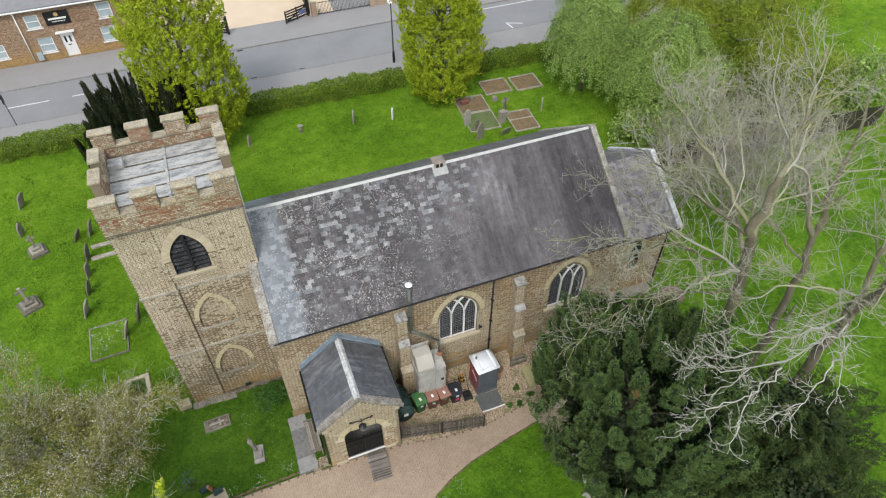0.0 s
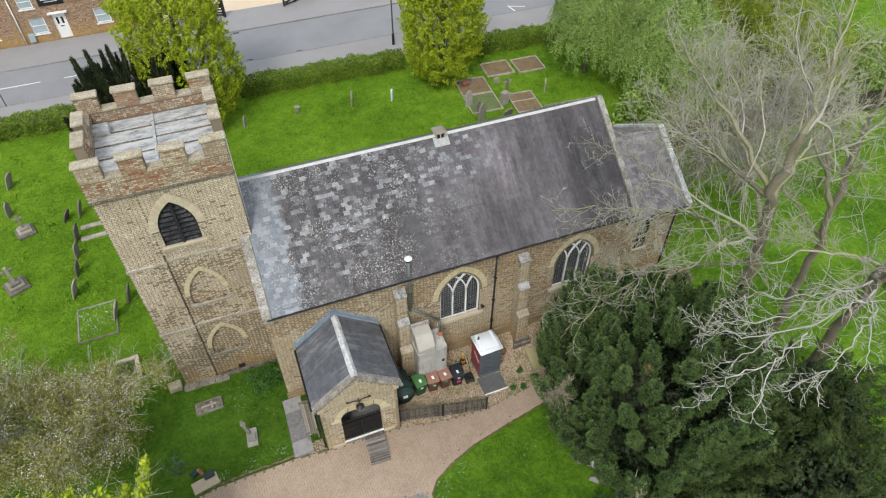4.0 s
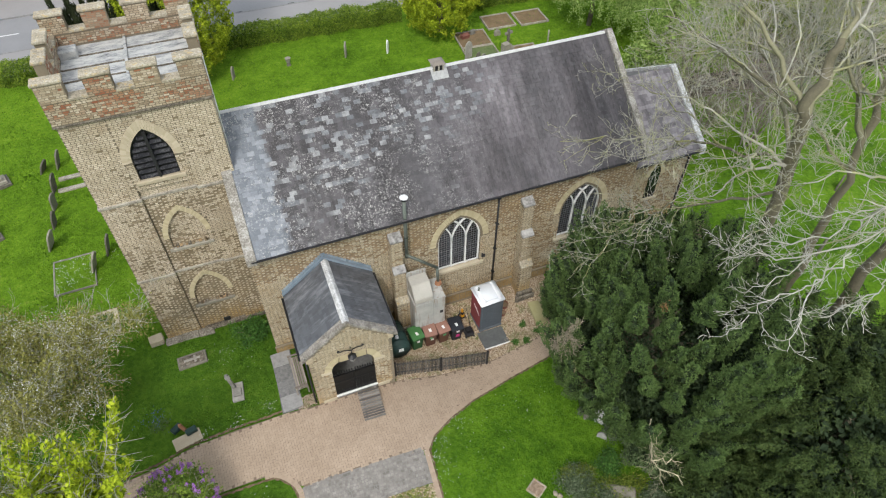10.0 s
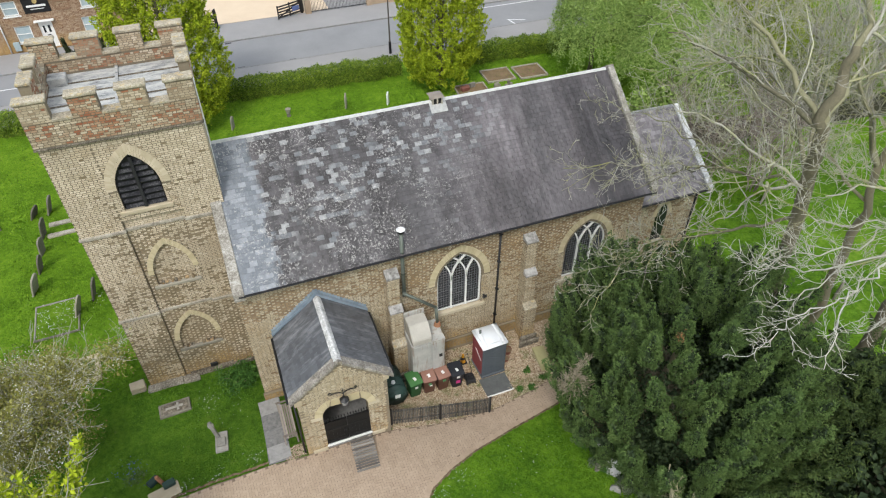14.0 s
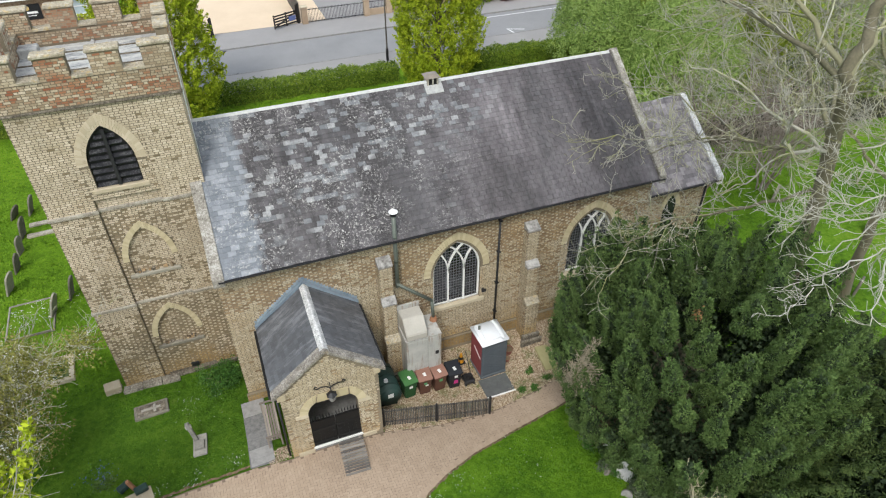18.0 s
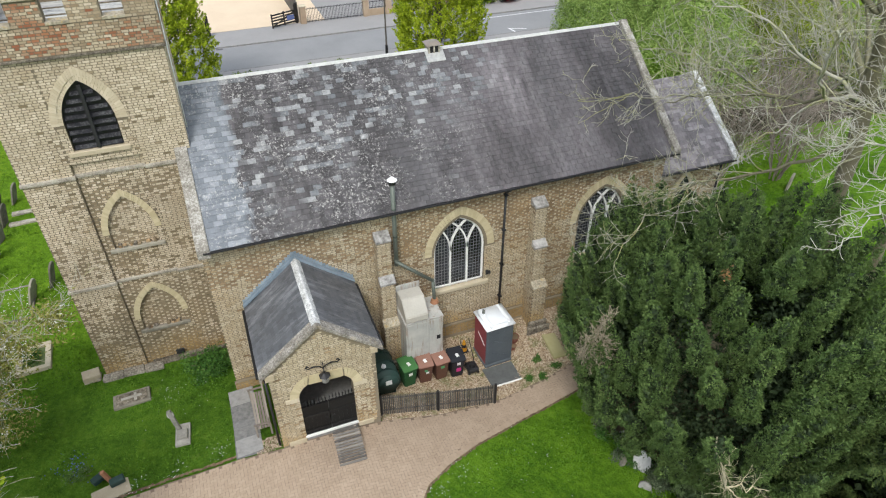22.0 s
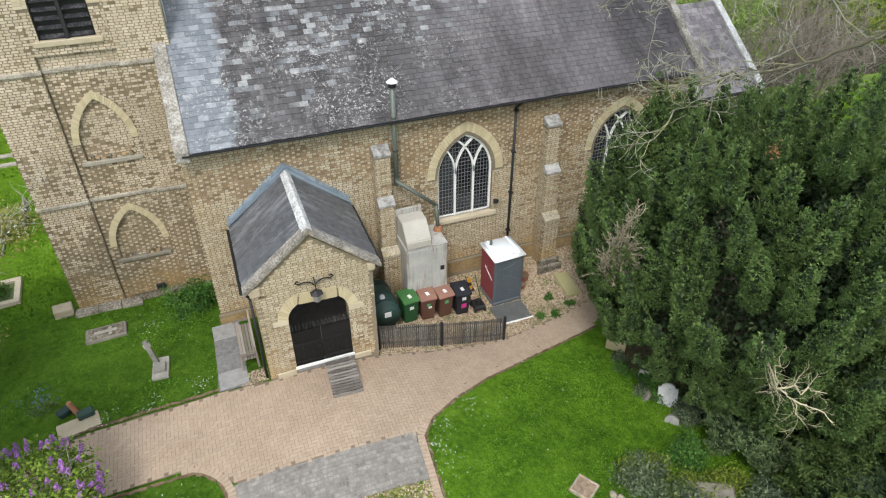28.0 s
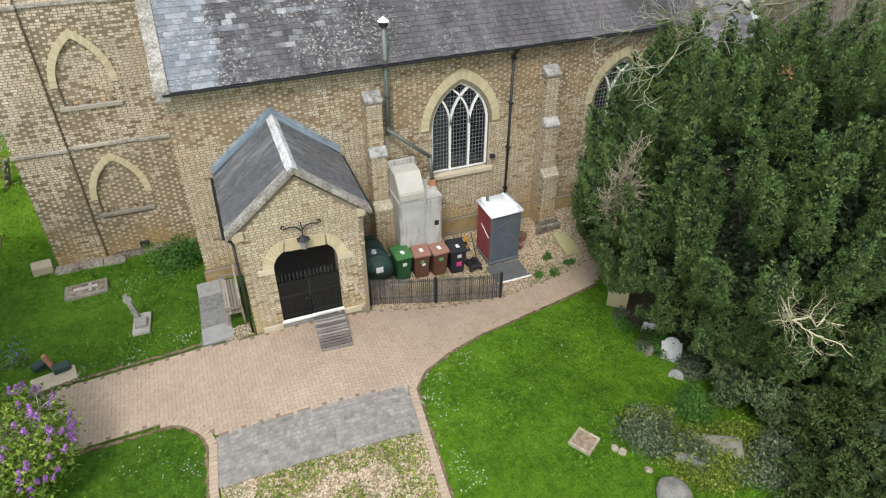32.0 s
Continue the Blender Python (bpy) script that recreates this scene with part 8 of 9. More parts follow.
# ---- bare trees ----
def twiggy(t, limbs, seed, levels=3, every=0.55, spread=0.75, shrink=0.62, droop=0.0, name="branch_mass", bark=None, twig=None, thin=0.0075):
    """Side branches and twigs along given limbs. A limb: points and end radii."""
    rng = np.random.default_rng(seed)
    thick, middle, fine = [], [], []

    def grow(pts, r0, r1, k):
        n = len(pts)
        rad = [r0 + (r1 - r0) * i / (n - 1) for i in range(n)]
        (thick if r0 > 0.17 else middle if r0 > 0.055 else fine).append((pts, rad, 7 if r0 > 0.12 else 5 if r0 > 0.05 else 3))
        if k == 0:
            return
        seg = np.linalg.norm(np.diff(pts, axis=0), axis=1)
        total = seg.sum()
        cum = np.concatenate([[0], np.cumsum(seg)])
        s = total * rng.uniform(0.12, 0.3)
        while s < total:
            i = min(np.searchsorted(cum, s) - 1, n - 2)
            i = max(i, 0)
            f = (s - cum[i]) / max(seg[i], 1e-6)
            p = pts[i] + (pts[i + 1] - pts[i]) * f
            d = unit(pts[i + 1] - pts[i])
            e = unit(d * 1.0 + rng.normal(size=3) * spread * 0.8)
            e[2] += 0.1 - droop
            L = (total * shrink * (1.05 - 0.5 * s / total)) * rng.uniform(0.6, 1.1) * (1.1 if k == 1 else 1.0)
            rr = max(thin, (r0 + (r1 - r0) * s / total) * rng.uniform(0.38, 0.6))
            q, pt = [p], p
            m = 6 if k > 1 else 3
            bend = rng.normal(size=3) * 0.2
            for j in range(m):
                e = unit(e + bend + rng.normal(size=3) * 0.17 + np.array((0, 0, 0.05 - droop * 0.4)))
                bend = bend * 0.6 + rng.normal(size=3) * 0.1
                pt = pt + e * L / m
                q.append(pt)
            grow(np.array(q), rr, max(thin * 0.7, rr * 0.3), k - 1)
            s += every * rng.uniform(0.6, 1.4) * (1 if k > 1 else 0.4)

    for pts, r0, r1, k in limbs:
        pts = np.array(pts, float)
        fineP = [pts[0]]
        for a, b in zip(pts, pts[1:]):
            for f in (0.25, 0.5, 0.75, 1.0):
                fineP.append(a + (b - a) * f + rng.normal(size=3) * 0.075 * (f < 1) * min(1, np.linalg.norm(b - a)))
        grow(np.array(fineP), r0, r1, k)
    if thick:
        limb_mesh("trunk", thick, bark or M_BARK, t)
    if middle:
        tagged(limb_mesh("limb_mass", middle, bark or M_LIMB, t, "mossy grey-green limbs"), kind="stuff")
    if fine:
        tagged(limb_mesh(name, fine, twig or M_TWIG, t, "pale lichened bare twigs"), kind="stuff")


LAB = "tall bare tree with pale lichened branches"
t = thing("bare_tree", LAB, "tree", (18.1, 11.3, 0.05))
J, FK = (15.75, 10.8, 11.6), (15.0, 10.5, 13.8)
twiggy(t, [([(18.1, 11.3, -0.1), (17.2, 11.1, 4.5), J, FK, (15.35, 10.8, 15.0), (15.6, 11.0, 15.8)], 0.28, 0.11, 0),
           ([FK, (15.6, 11.0, 15.8), (16.8, 12.0, 17.6), (17.5, 12.8, 19.0)], 0.13, 0.03, 3),
           ([FK, (13.9, 11.4, 14.6), (13.0, 12.8, 15.2), (12.6, 14.6, 15.2)], 0.09, 0.02, 3),
           ([FK, (14.6, 12.4, 15.2), (14.4, 14.6, 16.2), (14.4, 16.4, 16.4)], 0.09, 0.02, 3),
           ([J, (16.4, 13.0, 13.2), (16.8, 15.4, 14.0), (16.8, 17.6, 14.0)], 0.09, 0.02, 3),
           ([J, (17.0, 12.5, 13.0), (18.8, 14.5, 14.0), (20.0, 16.6, 14.3)], 0.08, 0.02, 3)], 3, every=0.35, shrink=0.58)
# its low limbs, out over the yew and the chancel
twiggy(t, [([(16.1, 10.9, 10.2), (15.2, 12.2, 8.9), (13.7, 13.0, 8.6), (11.9, 12.2, 9.0), (10.4, 11.9, 8.9)], 0.06, 0.014, 3),
           ([(13.7, 13.0, 8.6), (12.4, 13.3, 8.2), (11.2, 12.7, 7.7), (10.0, 12.0, 7.2)], 0.035, 0.012, 2),
           ([J, (15.1, 12.6, 11.0), (14.4, 13.6, 10.8), (12.6, 13.1, 11.2), (10.9, 12.4, 11.6)], 0.06, 0.014, 3),
           ([(14.4, 13.6, 10.8), (13.0, 14.6, 10.6), (11.6, 15.2, 10.5), (10.4, 15.6, 10.4)], 0.04, 0.012, 3),
           ([(15.1, 12.6, 11.0), (15.0, 14.8, 11.0), (14.4, 16.8, 11.0), (13.4, 18.2, 11.0)], 0.045, 0.012, 3),
           ([J, (14.4, 11.6, 12.4), (13.0, 12.0, 13.5), (11.8, 12.8, 14.0)], 0.055, 0.014, 3),
           ([J, (14.3, 10.8, 11.8), (13.2, 10.3, 12.6), (12.1, 9.3, 14.2), (11.5, 8.9, 14.3)], 0.055, 0.016, 3),
           ([(14.3, 10.8, 11.8), (13.2, 10.7, 11.4), (12.2, 10.9, 10.9)], 0.04, 0.014, 2)], 7, every=0.4, shrink=0.52, spread=0.7, name="twig_mass")
t = thing("bare_tree", LAB, "tree", (22.0, 12.2, 0.05))
twiggy(t, [([(22.0, 12.2, -0.1), (21.4, 12.0, 6), (21.0, 12.2, 10), (22.0, 13.2, 13)], 0.21, 0.1, 0),
           ([(21.0, 12.2, 10), (22.0, 13.2, 13), (23.2, 14.5, 16)], 0.13, 0.03, 3),
           ([(21.0, 12.2, 10), (20.4, 13.6, 13), (19.8, 15.5, 15.0)], 0.12, 0.03, 3),
           ([(21.0, 12.2, 10), (19.4, 12.6, 12.6), (18.4, 13.4, 15.0)], 0.1, 0.03, 3),
           ([(21.2, 12.1, 8.5), (20.0, 13.4, 10), (18.6, 15.2, 10.6), (17.6, 16.8, 10.4)], 0.07, 0.02, 3)], 4, every=0.34, shrink=0.58)
t = thing("bare_tree", LAB, "tree", (20.8, 9.4, 0.05))
twiggy(t, [([(20.8, 9.4, -0.1), (20.7, 9.2, 5), (20.6, 9.0, 9.0), (20.0, 8.2, 12.5)], 0.28, 0.12, 0),
           ([(20.7, 9.1, 7.6), (19.2, 8.6, 11.0), (16.0, 6.9, 13.0)], 0.11, 0.06, 0),
           ([(18.6, 8.3, 11.4), (17.0, 8.4, 11.2), (15.9, 8.1, 10.8), (14.4, 8.3, 10.7)], 0.05, 0.015, 3),
           ([(19.2, 8.6, 11.0), (17.4, 8.6, 12.2), (15.4, 8.9, 12.9), (13.6, 8.7, 13.2)], 0.055, 0.015, 3),
           ([(20.6, 9.0, 9.0), (20.0, 8.2, 12.5), (19.2, 7.8, 15.0)], 0.15, 0.04, 3),
           ([(20.6, 9.0, 9.0), (21.4, 9.8, 12.0), (21.6, 10.8, 15.0)], 0.14, 0.04, 3)], 5, every=0.34, shrink=0.57)
# its drooping fan of bleached outer branches
twiggy(t, [([(16.0, 6.9, 13.0), (14.4, 6.5, 13.4), (12.9, 6.3, 13.5)], 0.043, 0.020, 1), ([(15.5, 6.9, 13.6), (14.0, 6.8, 13.9), (13.1, 6.9, 13.4)], 0.036, 0.019, 1), ([(15.4, 6.3, 13.1), (14.3, 5.9, 13.3)], 0.036, 0.021, 1),
           ([(13.1, 6.9, 13.4), (12.0, 7.0, 13.3), (11.3, 7.4, 13.0), (10.5, 7.6, 12.7)], 0.025, 0.008, 2),
           ([(12.9, 6.3, 13.5), (11.4, 6.8, 13.1), (10.9, 7.3, 12.9), (10.4, 7.8, 12.8)], 0.026, 0.008, 2),
           ([(12.7, 6.2, 13.4), (11.7, 5.9, 13.2), (11.0, 5.6, 13.0), (10.6, 5.2, 12.7), (10.2, 4.9, 12.4)], 0.026, 0.008, 2),
           ([(11.7, 5.9, 13.2), (11.1, 6.0, 12.8), (10.4, 6.2, 12.5), (9.9, 6.0, 12.2), (9.4, 6.0, 11.9)], 0.022, 0.007, 2),
           ([(12.0, 6.6, 13.2), (11.0, 6.5, 12.9), (10.2, 6.5, 12.6)], 0.020, 0.007, 2),
           ([(14.3, 5.9, 13.3), (13.4, 5.5, 13.2), (12.8, 5.2, 13.0), (12.1, 5.2, 12.8), (11.4, 5.3, 12.6)], 0.027, 0.008, 2),
           ([(12.8, 5.2, 13.0), (12.2, 5.0, 12.8), (12.0, 4.6, 12.6)], 0.016, 0.007, 2),
           ([(14.7, 5.9, 13.2), (14.0, 5.2, 12.9), (13.5, 4.9, 12.6)], 0.019, 0.007, 2),
           ([(13.8, 6.9, 13.8), (13.0, 7.2, 13.7), (12.3, 7.7, 13.6), (11.8, 7.8, 13.4)], 0.022, 0.007, 2)], 8, every=0.2, shrink=0.4, spread=0.6, name="twig_mass", twig=M_FAN, thin=0.006)
# a thicket of bare stems beyond the chancel
for bx, by, seed in ((25.5, 24.0, 6), (28.2, 22.6, 17), (30.6, 25.0, 18)):
    t = thing("bare_shrub", "many-stemmed bare shrub with pinkish-grey twigs", "bush", (bx, by, 0.05))
    stems = []
    for i in range(7):
        a = i * 2.4 + seed
        stems.append(([(bx + 0.25 * math.cos(a), by + 0.25 * math.sin(a), -0.1), (bx + 0.9 * math.cos(a), by + 0.9 * math.sin(a), 2.6), (bx + 2.4 * math.cos(a), by + 2.2 * math.sin(a), 5.2 + 0.9 * math.sin(i * 1.9))], 0.054, 0.014, 2))
    twiggy(t, stems, seed, every=0.42, shrink=0.62, name="twig_mass", twig=M_BRUSH, thin=0.008)
# dead branch caught in the yew
t = thing("dead_branch", "bleached dead branch hanging from the yew", "branch", (9.3, 6.0, 5.2))
twiggy(t, [([(10.25, 7.28, 4.96), (9.35, 5.98, 5.16), (9.43, 5.65, 5.16), (9.27, 5.15, 5.06)], 0.024, 0.007, 2), ([(9.35, 5.98, 5.16), (9.51, 6.24, 5.26), (9.95, 6.56, 5.36)], 0.018, 0.007, 2), ([(9.35, 5.98, 5.16), (9.96, 5.79, 5.16), (10.28, 5.59, 5.06)], 0.024, 0.01, 2), ([(9.43, 5.65, 5.16), (9.89, 5.39, 4.96), (10.0, 5.1, 4.86)], 0.02, 0.01, 2)], 9, every=0.24, shrink=0.5, name="twig_mass", twig=M_DEAD, thin=0.0042, spread=0.6)
t = thing("dead_shoots", "pale dead shoots at the edge of the yew", "branch", (9.3, 11.75, 3.3))
twiggy(t, [([(9.3 + 0.04 * i, 11.75 - 0.05 * i, 3.3 + 0.04 * i), (8.72 + 0.05 * i, 11.15 - 0.05 * i, 4.6 + 0.08 * i), (8.5 + 0.055 * i, 10.72 - 0.01 * i, 5.75 + 0.1 * i)], 0.014, 0.005, 2) for i in range(9)], 10, every=0.085, shrink=0.25, name="twig_mass", twig=M_SHOOT, spread=0.38, thin=0.006)

# ---- west side: blossom, limes, lilac ----
t = thing("blossom_tree", "budding tree with olive young leaves and white blossom", "tree", (-10.6, 18.0, 0.05))
limbs = [([(-10.6, 18.0, -0.1), (-10.5, 18.2, 1.4)], 0.2, 0.16, 0)]
tips = []


def south_of_plot(p):
    return p[..., 1] < 19.5 + 2.0 * np.maximum(0.0, -9.7 - p[..., 0])


for i in range(20):
    a = i * 2.4 + 0.4
    k = 0.55 + 0.45 * ((i * 5) % 7) / 6
    q = np.array((-10.4 + 4.4 * k * math.cos(a), 18.4 + 4.2 * k * math.sin(a), 4.2 + 1.9 * math.sin(i * 1.7)))
    m = np.array((-10.5 + 1.5 * math.cos(a), 18.2 + 1.4 * math.sin(a), 3.0))
    q[0] = min(q[0], -7.2)
    if not south_of_plot(q):
        q = m + (q - m) * 0.25
    tips.append((m, q))
    limbs.append(([(-10.5, 18.2, 1.3), m.tolist(), q.tolist()], 0.06, 0.012, 2))
tips.append((np.array((-8.0, 17.8, 3.8)), np.array((-4.95, 17.3, 5.8))))
limbs.append(([(-9.5, 18.0, 2.8), (-8.0, 17.8, 4.2), (-6.4, 17.4, 5.2), (-4.95, 17.3, 5.8)], 0.045, 0.01, 2))
twiggy(t, limbs, 12, every=0.34, shrink=0.5, name="twig_mass")
cl = []
for m, q in tips:
    for k in range(52):
        f = RNG.uniform(0.1, 1.0)
        cl.append(m + (q - m) * f + RNG.normal(size=3) * (0.75 if q[0] < -6 else 0.28) * (1.1 - 0.6 * f))
cl = np.array(cl)
cl = cl[south_of_plot(cl) & ((cl[:, 0] < -7.0) | (np.arange(len(cl)) >= len(cl) - 52))]
pt = (cl[:, None] + RNG.normal(size=(len(cl), 54, 3)) * 0.22).reshape(-1, 3)
leaf_mesh("crown", pt[pt[:, 2] > 0.5], 0.058, M_BUD, t, 0.4, 1.7)
pt = (cl[::2][:, None] + RNG.normal(size=(len(cl[::2]), 34, 3)) * 0.15).reshape(-1, 3)
tagged(leaf_mesh("blossom", pt[pt[:, 2] > 0.5], 0.045, M_BLOSSOM, t, 0.7, 1.1, "white blossom"), kind="stuff")

for sx, sy, seed, count, lab in ((0.0, 0.0, 14, 34, "young tree with bright yellow-green leaves"), (-2.3, 0.5, 15, 26, "smaller young tree with bright yellow-green leaves")):
    t = thing("lime_sapling", lab, "tree", (-7.6 + sx, 10.3 + sy, 0.05))
    limbs = [([(-7.6 + sx, 10.3 + sy, -0.1), (-7.5 + sx, 10.4 + sy, 3.0)], 0.11, 0.08, 0)]
    tips = []
    for i in range(count):
        a = i * 2.4
        k = 0.3 + 0.7 * ((i * 5) % 9) / 8
        q = np.array((-7.5 + sx + 2.3 * k * math.cos(a), 11.0 + sy + 1.5 * k * math.sin(a), 5.6 + 2.3 * ((i * 7) % 13) / 12))
        tips.append(q)
        limbs.append(([(-7.5 + sx, 10.4 + sy, 2.9), (-7.45 + sx + 0.7 * math.cos(a), 10.7 + sy + 0.5 * math.sin(a), 4.4), q.tolist()], 0.035, 0.008, 1))
    if sx == 0.0:
        tips.append(np.array((-5.35, 12.05, 8.2)))
        limbs.append(([(-7.3, 10.8, 4.4), (-6.2, 11.4, 6.6), (-5.35, 12.05, 8.2)], 0.03, 0.008, 1))
    twiggy(t, limbs, seed, every=0.4, shrink=0.3, name="twig_mass")
    pt = []
    for q in tips:
        u = RNG.uniform(0, 1, (230, 1))
        pt.append(q + (np.array((-7.4 + sx, 10.8 + sy, 4.0)) - q) * u ** 1.3 * 0.8 + RNG.normal(size=(230, 3)) * (0.06 + 0.13 * u))
    leaf_mesh("crown", np.concatenate(pt), 0.095, M_LIME, t, 0.7, 1.7)

t = thing("lilac_bush", "lilac bush with purple flower heads and fresh leaves", "bush", (-5.8, 11.6, 0.05))
limbs = []
for i in range(14):
    a = i * 2.4
    limbs.append(([(-5.8 + 0.1 * math.cos(a), 11.6, 0.0), (-5.8 + 0.6 * math.cos(a), 11.6 + 0.6 * math.sin(a), 1.1), (-5.65 + 1.2 * math.cos(a), 11.6 + 1.3 * math.sin(a), 1.7 + 0.4 * math.sin(i))], 0.03, 0.01, 1))
twiggy(t, limbs, 16, every=0.4, shrink=0.35, name="stem_mass")
lc = np.array((-5.65, 11.6, 1.35))
cl = lc + ball(330, 0.5) * np.array((1.35, 1.5, 0.95))
pt = (cl[:, None] + RNG.normal(size=(330, 34, 3)) * 0.16).reshape(-1, 3)
leaf_mesh("leaves", pt[pt[:, 2] > 0.15], 0.07, M_LILACLEAF, t, 0.5, 1.4)
d = ball(190, 0.97)
d = d[(d[:, 2] > -0.2)]
b = lc + d * np.array((1.42, 1.58, 1.02))
for i in range(len(d)):
    p, o = plumes(b[i:i + 1], unit(d[i:i + 1] * 0.5 + (0, 0, 0.8)), RNG.uniform(0.16, 0.26, 1), RNG.uniform(0.05, 0.085, 1), 80)
    leaf_mesh("flower_head", p, 0.038, M_LILAC, t, 0.3, 1.0, "", o)

# ---- low plants ----
def shrub(name, label, cx, cy, rx, ry, h, n, per, leaf, material, cr=0.14):
    t = thing(name, label, "bush", (cx, cy, gz(cx, cy)))
    rows = []
    for i in range(10):
        a = i * 2.4
        limb(rows, (cx, cy, gz(cx, cy) - 0.1), (cx + rx * 0.8 * math.cos(a), cy + ry * 0.8 * math.sin(a), gz(cx, cy) + h * 0.7), 0.025, 0.008, 0.1, 4, 3)
    tagged(limb_mesh("stem_mass", rows, M_BARK, t), kind="stuff")
    d = ball(n, 0.35)
    d[:, 2] = np.abs(d[:, 2])
    d *= np.array([0.85 + 0.9 * noise.noise(Vector((q[0] * 1.6 + cx, q[1] * 1.6 + cy, q[2] * 2.0))) for q in d])[:, None]
    pt = (np.array((cx, cy, gz(cx, cy))) + d * np.array((rx, ry, h)))[:, None] + RNG.normal(size=(n, per, 3)) * cr
    pt = pt.reshape(-1, 3)
    leaf_mesh("leaves", pt[pt[:, 2] > gz(cx, cy)], leaf, material, t, 0.5)
    return t


shrub("shrub", "low green shrub against the tower foot", -1.75, 19.25, 0.9, 0.6, 0.7, 90, 60, 0.06, M_SHRUB)
shrub("ivy_mound", "ivy-covered mound of variegated leaves", 8.5, 7.75, 0.6, 0.55, 0.62, 130, 70, 0.045, M_IVY)
shrub("ivy_mound", "yellow-green ivy sprawling over stones", 9.5, 6.3, 1.1, 0.6, 0.22, 150, 60, 0.04, M_VARIEG, 0.11)
shrub("ivy_mound", "dark ivy at the foot of the conifers", 11.0, 5.9, 1.0, 0.8, 0.4, 170, 70, 0.045, M_IVY)
shrub("ivy_mound", "pale variegated ivy over a hidden stone", 8.95, 7.95, 0.5, 0.35, 0.55, 60, 60, 0.04, M_VARIEG, 0.1)
shrub("ivy_mound", "yellow-edged ivy climbing over the mound", 8.6, 8.05, 0.45, 0.3, 0.66, 46, 50, 0.045, M_VARIEG, 0.1)
shrub("ivy_mound", "bright ivy spreading from the ledger stone", 9.45, 7.25, 0.7, 0.3, 0.22, 70, 50, 0.042, M_VARIEG, 0.11)
shrub("ivy_mound", "dark ivy at the foot of a pale headstone", 11.0, 9.1, 0.4, 0.4, 0.4, 60, 60, 0.045, M_IVY, 0.12)
shrub("ivy_mound", "trailing ivy round a sunken ledger stone", 10.4, 6.9, 0.6, 0.45, 0.35, 70, 60, 0.04, M_VARIEG, 0.12)
shrub("ivy_mound", "dark trailing ivy round a ledger stone", 9.3, 6.9, 0.4, 0.5, 0.3, 60, 60, 0.042, M_IVY, 0.12)
shrub("fern", "bright green fern clump under the yew", 10.1, 7.95, 0.45, 0.4, 0.5, 80, 80, 0.045, M_SHRUB, 0.1)
shrub("weed_clump", "green weeds between the leaning stones", 10.75, 10.4, 0.35, 0.35, 0.4, 40, 50, 0.05, M_SHRUB, 0.1)
shrub("weed_clump", "leafy weeds with small blue flowers by the path", -6.2, 16.0, 0.42, 0.34, 0.1, 26, 34, 0.04, M_GRASSY, 0.09)
shrub("weed_clump", "leafy weeds in a broken grave kerb", -8.2, 22.2, 0.35, 0.4, 0.35, 30, 50, 0.05, M_SHRUB, 0.1)
for x, y in ((10.0, 15.5), (9.3, 14.75), (9.75, 14.6), (10.5, 14.9), (3.7, 16.9)):
    shrub("weed_clump", "small green weeds in the gravel", x, y, 0.16, 0.14, 0.16, 12, 40, 0.04, M_SHRUB, 0.05)
for i in range(22):
    a = 3.0 + i * 0.14
    r = 3.1 + 0.25 * math.sin(i * 2.3)
    x, y = 13.5 + r * math.cos(a), 11.3 + r * math.sin(a)
    if y < 12.6 and x < 13:
        shrub("weed_clump", "green weeds along the edge of the yew", x, y, 0.28, 0.26, 0.2, 16, 50, 0.045, M_SHRUB if i % 3 else M_IVY, 0.07)

# ---- ground cover and paving pieces ----
def flat_block(cx, cy, lx, ly, yaw, h, dz=0.0):
    c, s = math.cos(yaw), math.sin(yaw)
    res = []
    for q in (-0.02, h):
        k = 1.0 if q < 0 else 0.98
        for u, v in ((-lx, -ly), (lx, -ly), (lx, ly), (-lx, ly)):
            x, y = cx + k * (u * c - v * s), cy + k * (u * s + v * c)
            res.append((x, y, gz(x, y) + 0.02 + q + dz))
    return res


rng = random.Random(11)
hb = []
HW = 0.105
for i in range(-90, 190):
    for j in range(-60, 130):
        k = (i - j) % 4
        if k == 0:
            x, y, lx, ly = (i + 1) * HW, (j + 0.5) * HW, HW, HW / 2
        elif k == 3:
            x, y, lx, ly = (i + 0.5) * HW, (j + 1) * HW, HW / 2, HW
        else:
            continue
        px, py = x, 10.5 + y
        if -9.2 < px < 12.5 and all(inside(PATH, px + e * lx * 0.5, py + f * ly * 0.5) for e in (-1, 1) for f in (-1, 1)):
            hb.append(flat_block(px, py, lx - 0.003, ly - 0.003, rng.uniform(-0.02, 0.02), 0.003 + rng.uniform(0, 0.003)))
path_ob = next(o for o in scene.objects if o.name == "path")
near = [b for b in hb if 1.0 < b[0][0] < 3.4 and 11.4 < b[0][1] < 13.4][:300]
ids = {id(b) for b in near}
PAVE = [(path_ob, near, [b for b in hb if id(b) not in ids], M_PAVER, "paver", "paver_rest")]
st = []
y = 9.72
row = 0
while y < 11.25:
    x = -1.45 + (row % 2) * 0.1
    while x < 3.4:
        w = rng.uniform(0.07, 0.16)
        if inside(SETTS, x + w / 2, y + 0.06):
            st.append(flat_block(x + w / 2, y + 0.06 + rng.uniform(-0.012, 0.012), w / 2 - rng.uniform(0.003, 0.012), 0.06 - rng.uniform(0.003, 0.014), rng.uniform(-0.09, 0.09), 0.002 + rng.uniform(0, 0.012)))
        x += w
    y += 0.12
    row += 1
setts_ob = next(o for o in scene.objects if o.name == "setts")
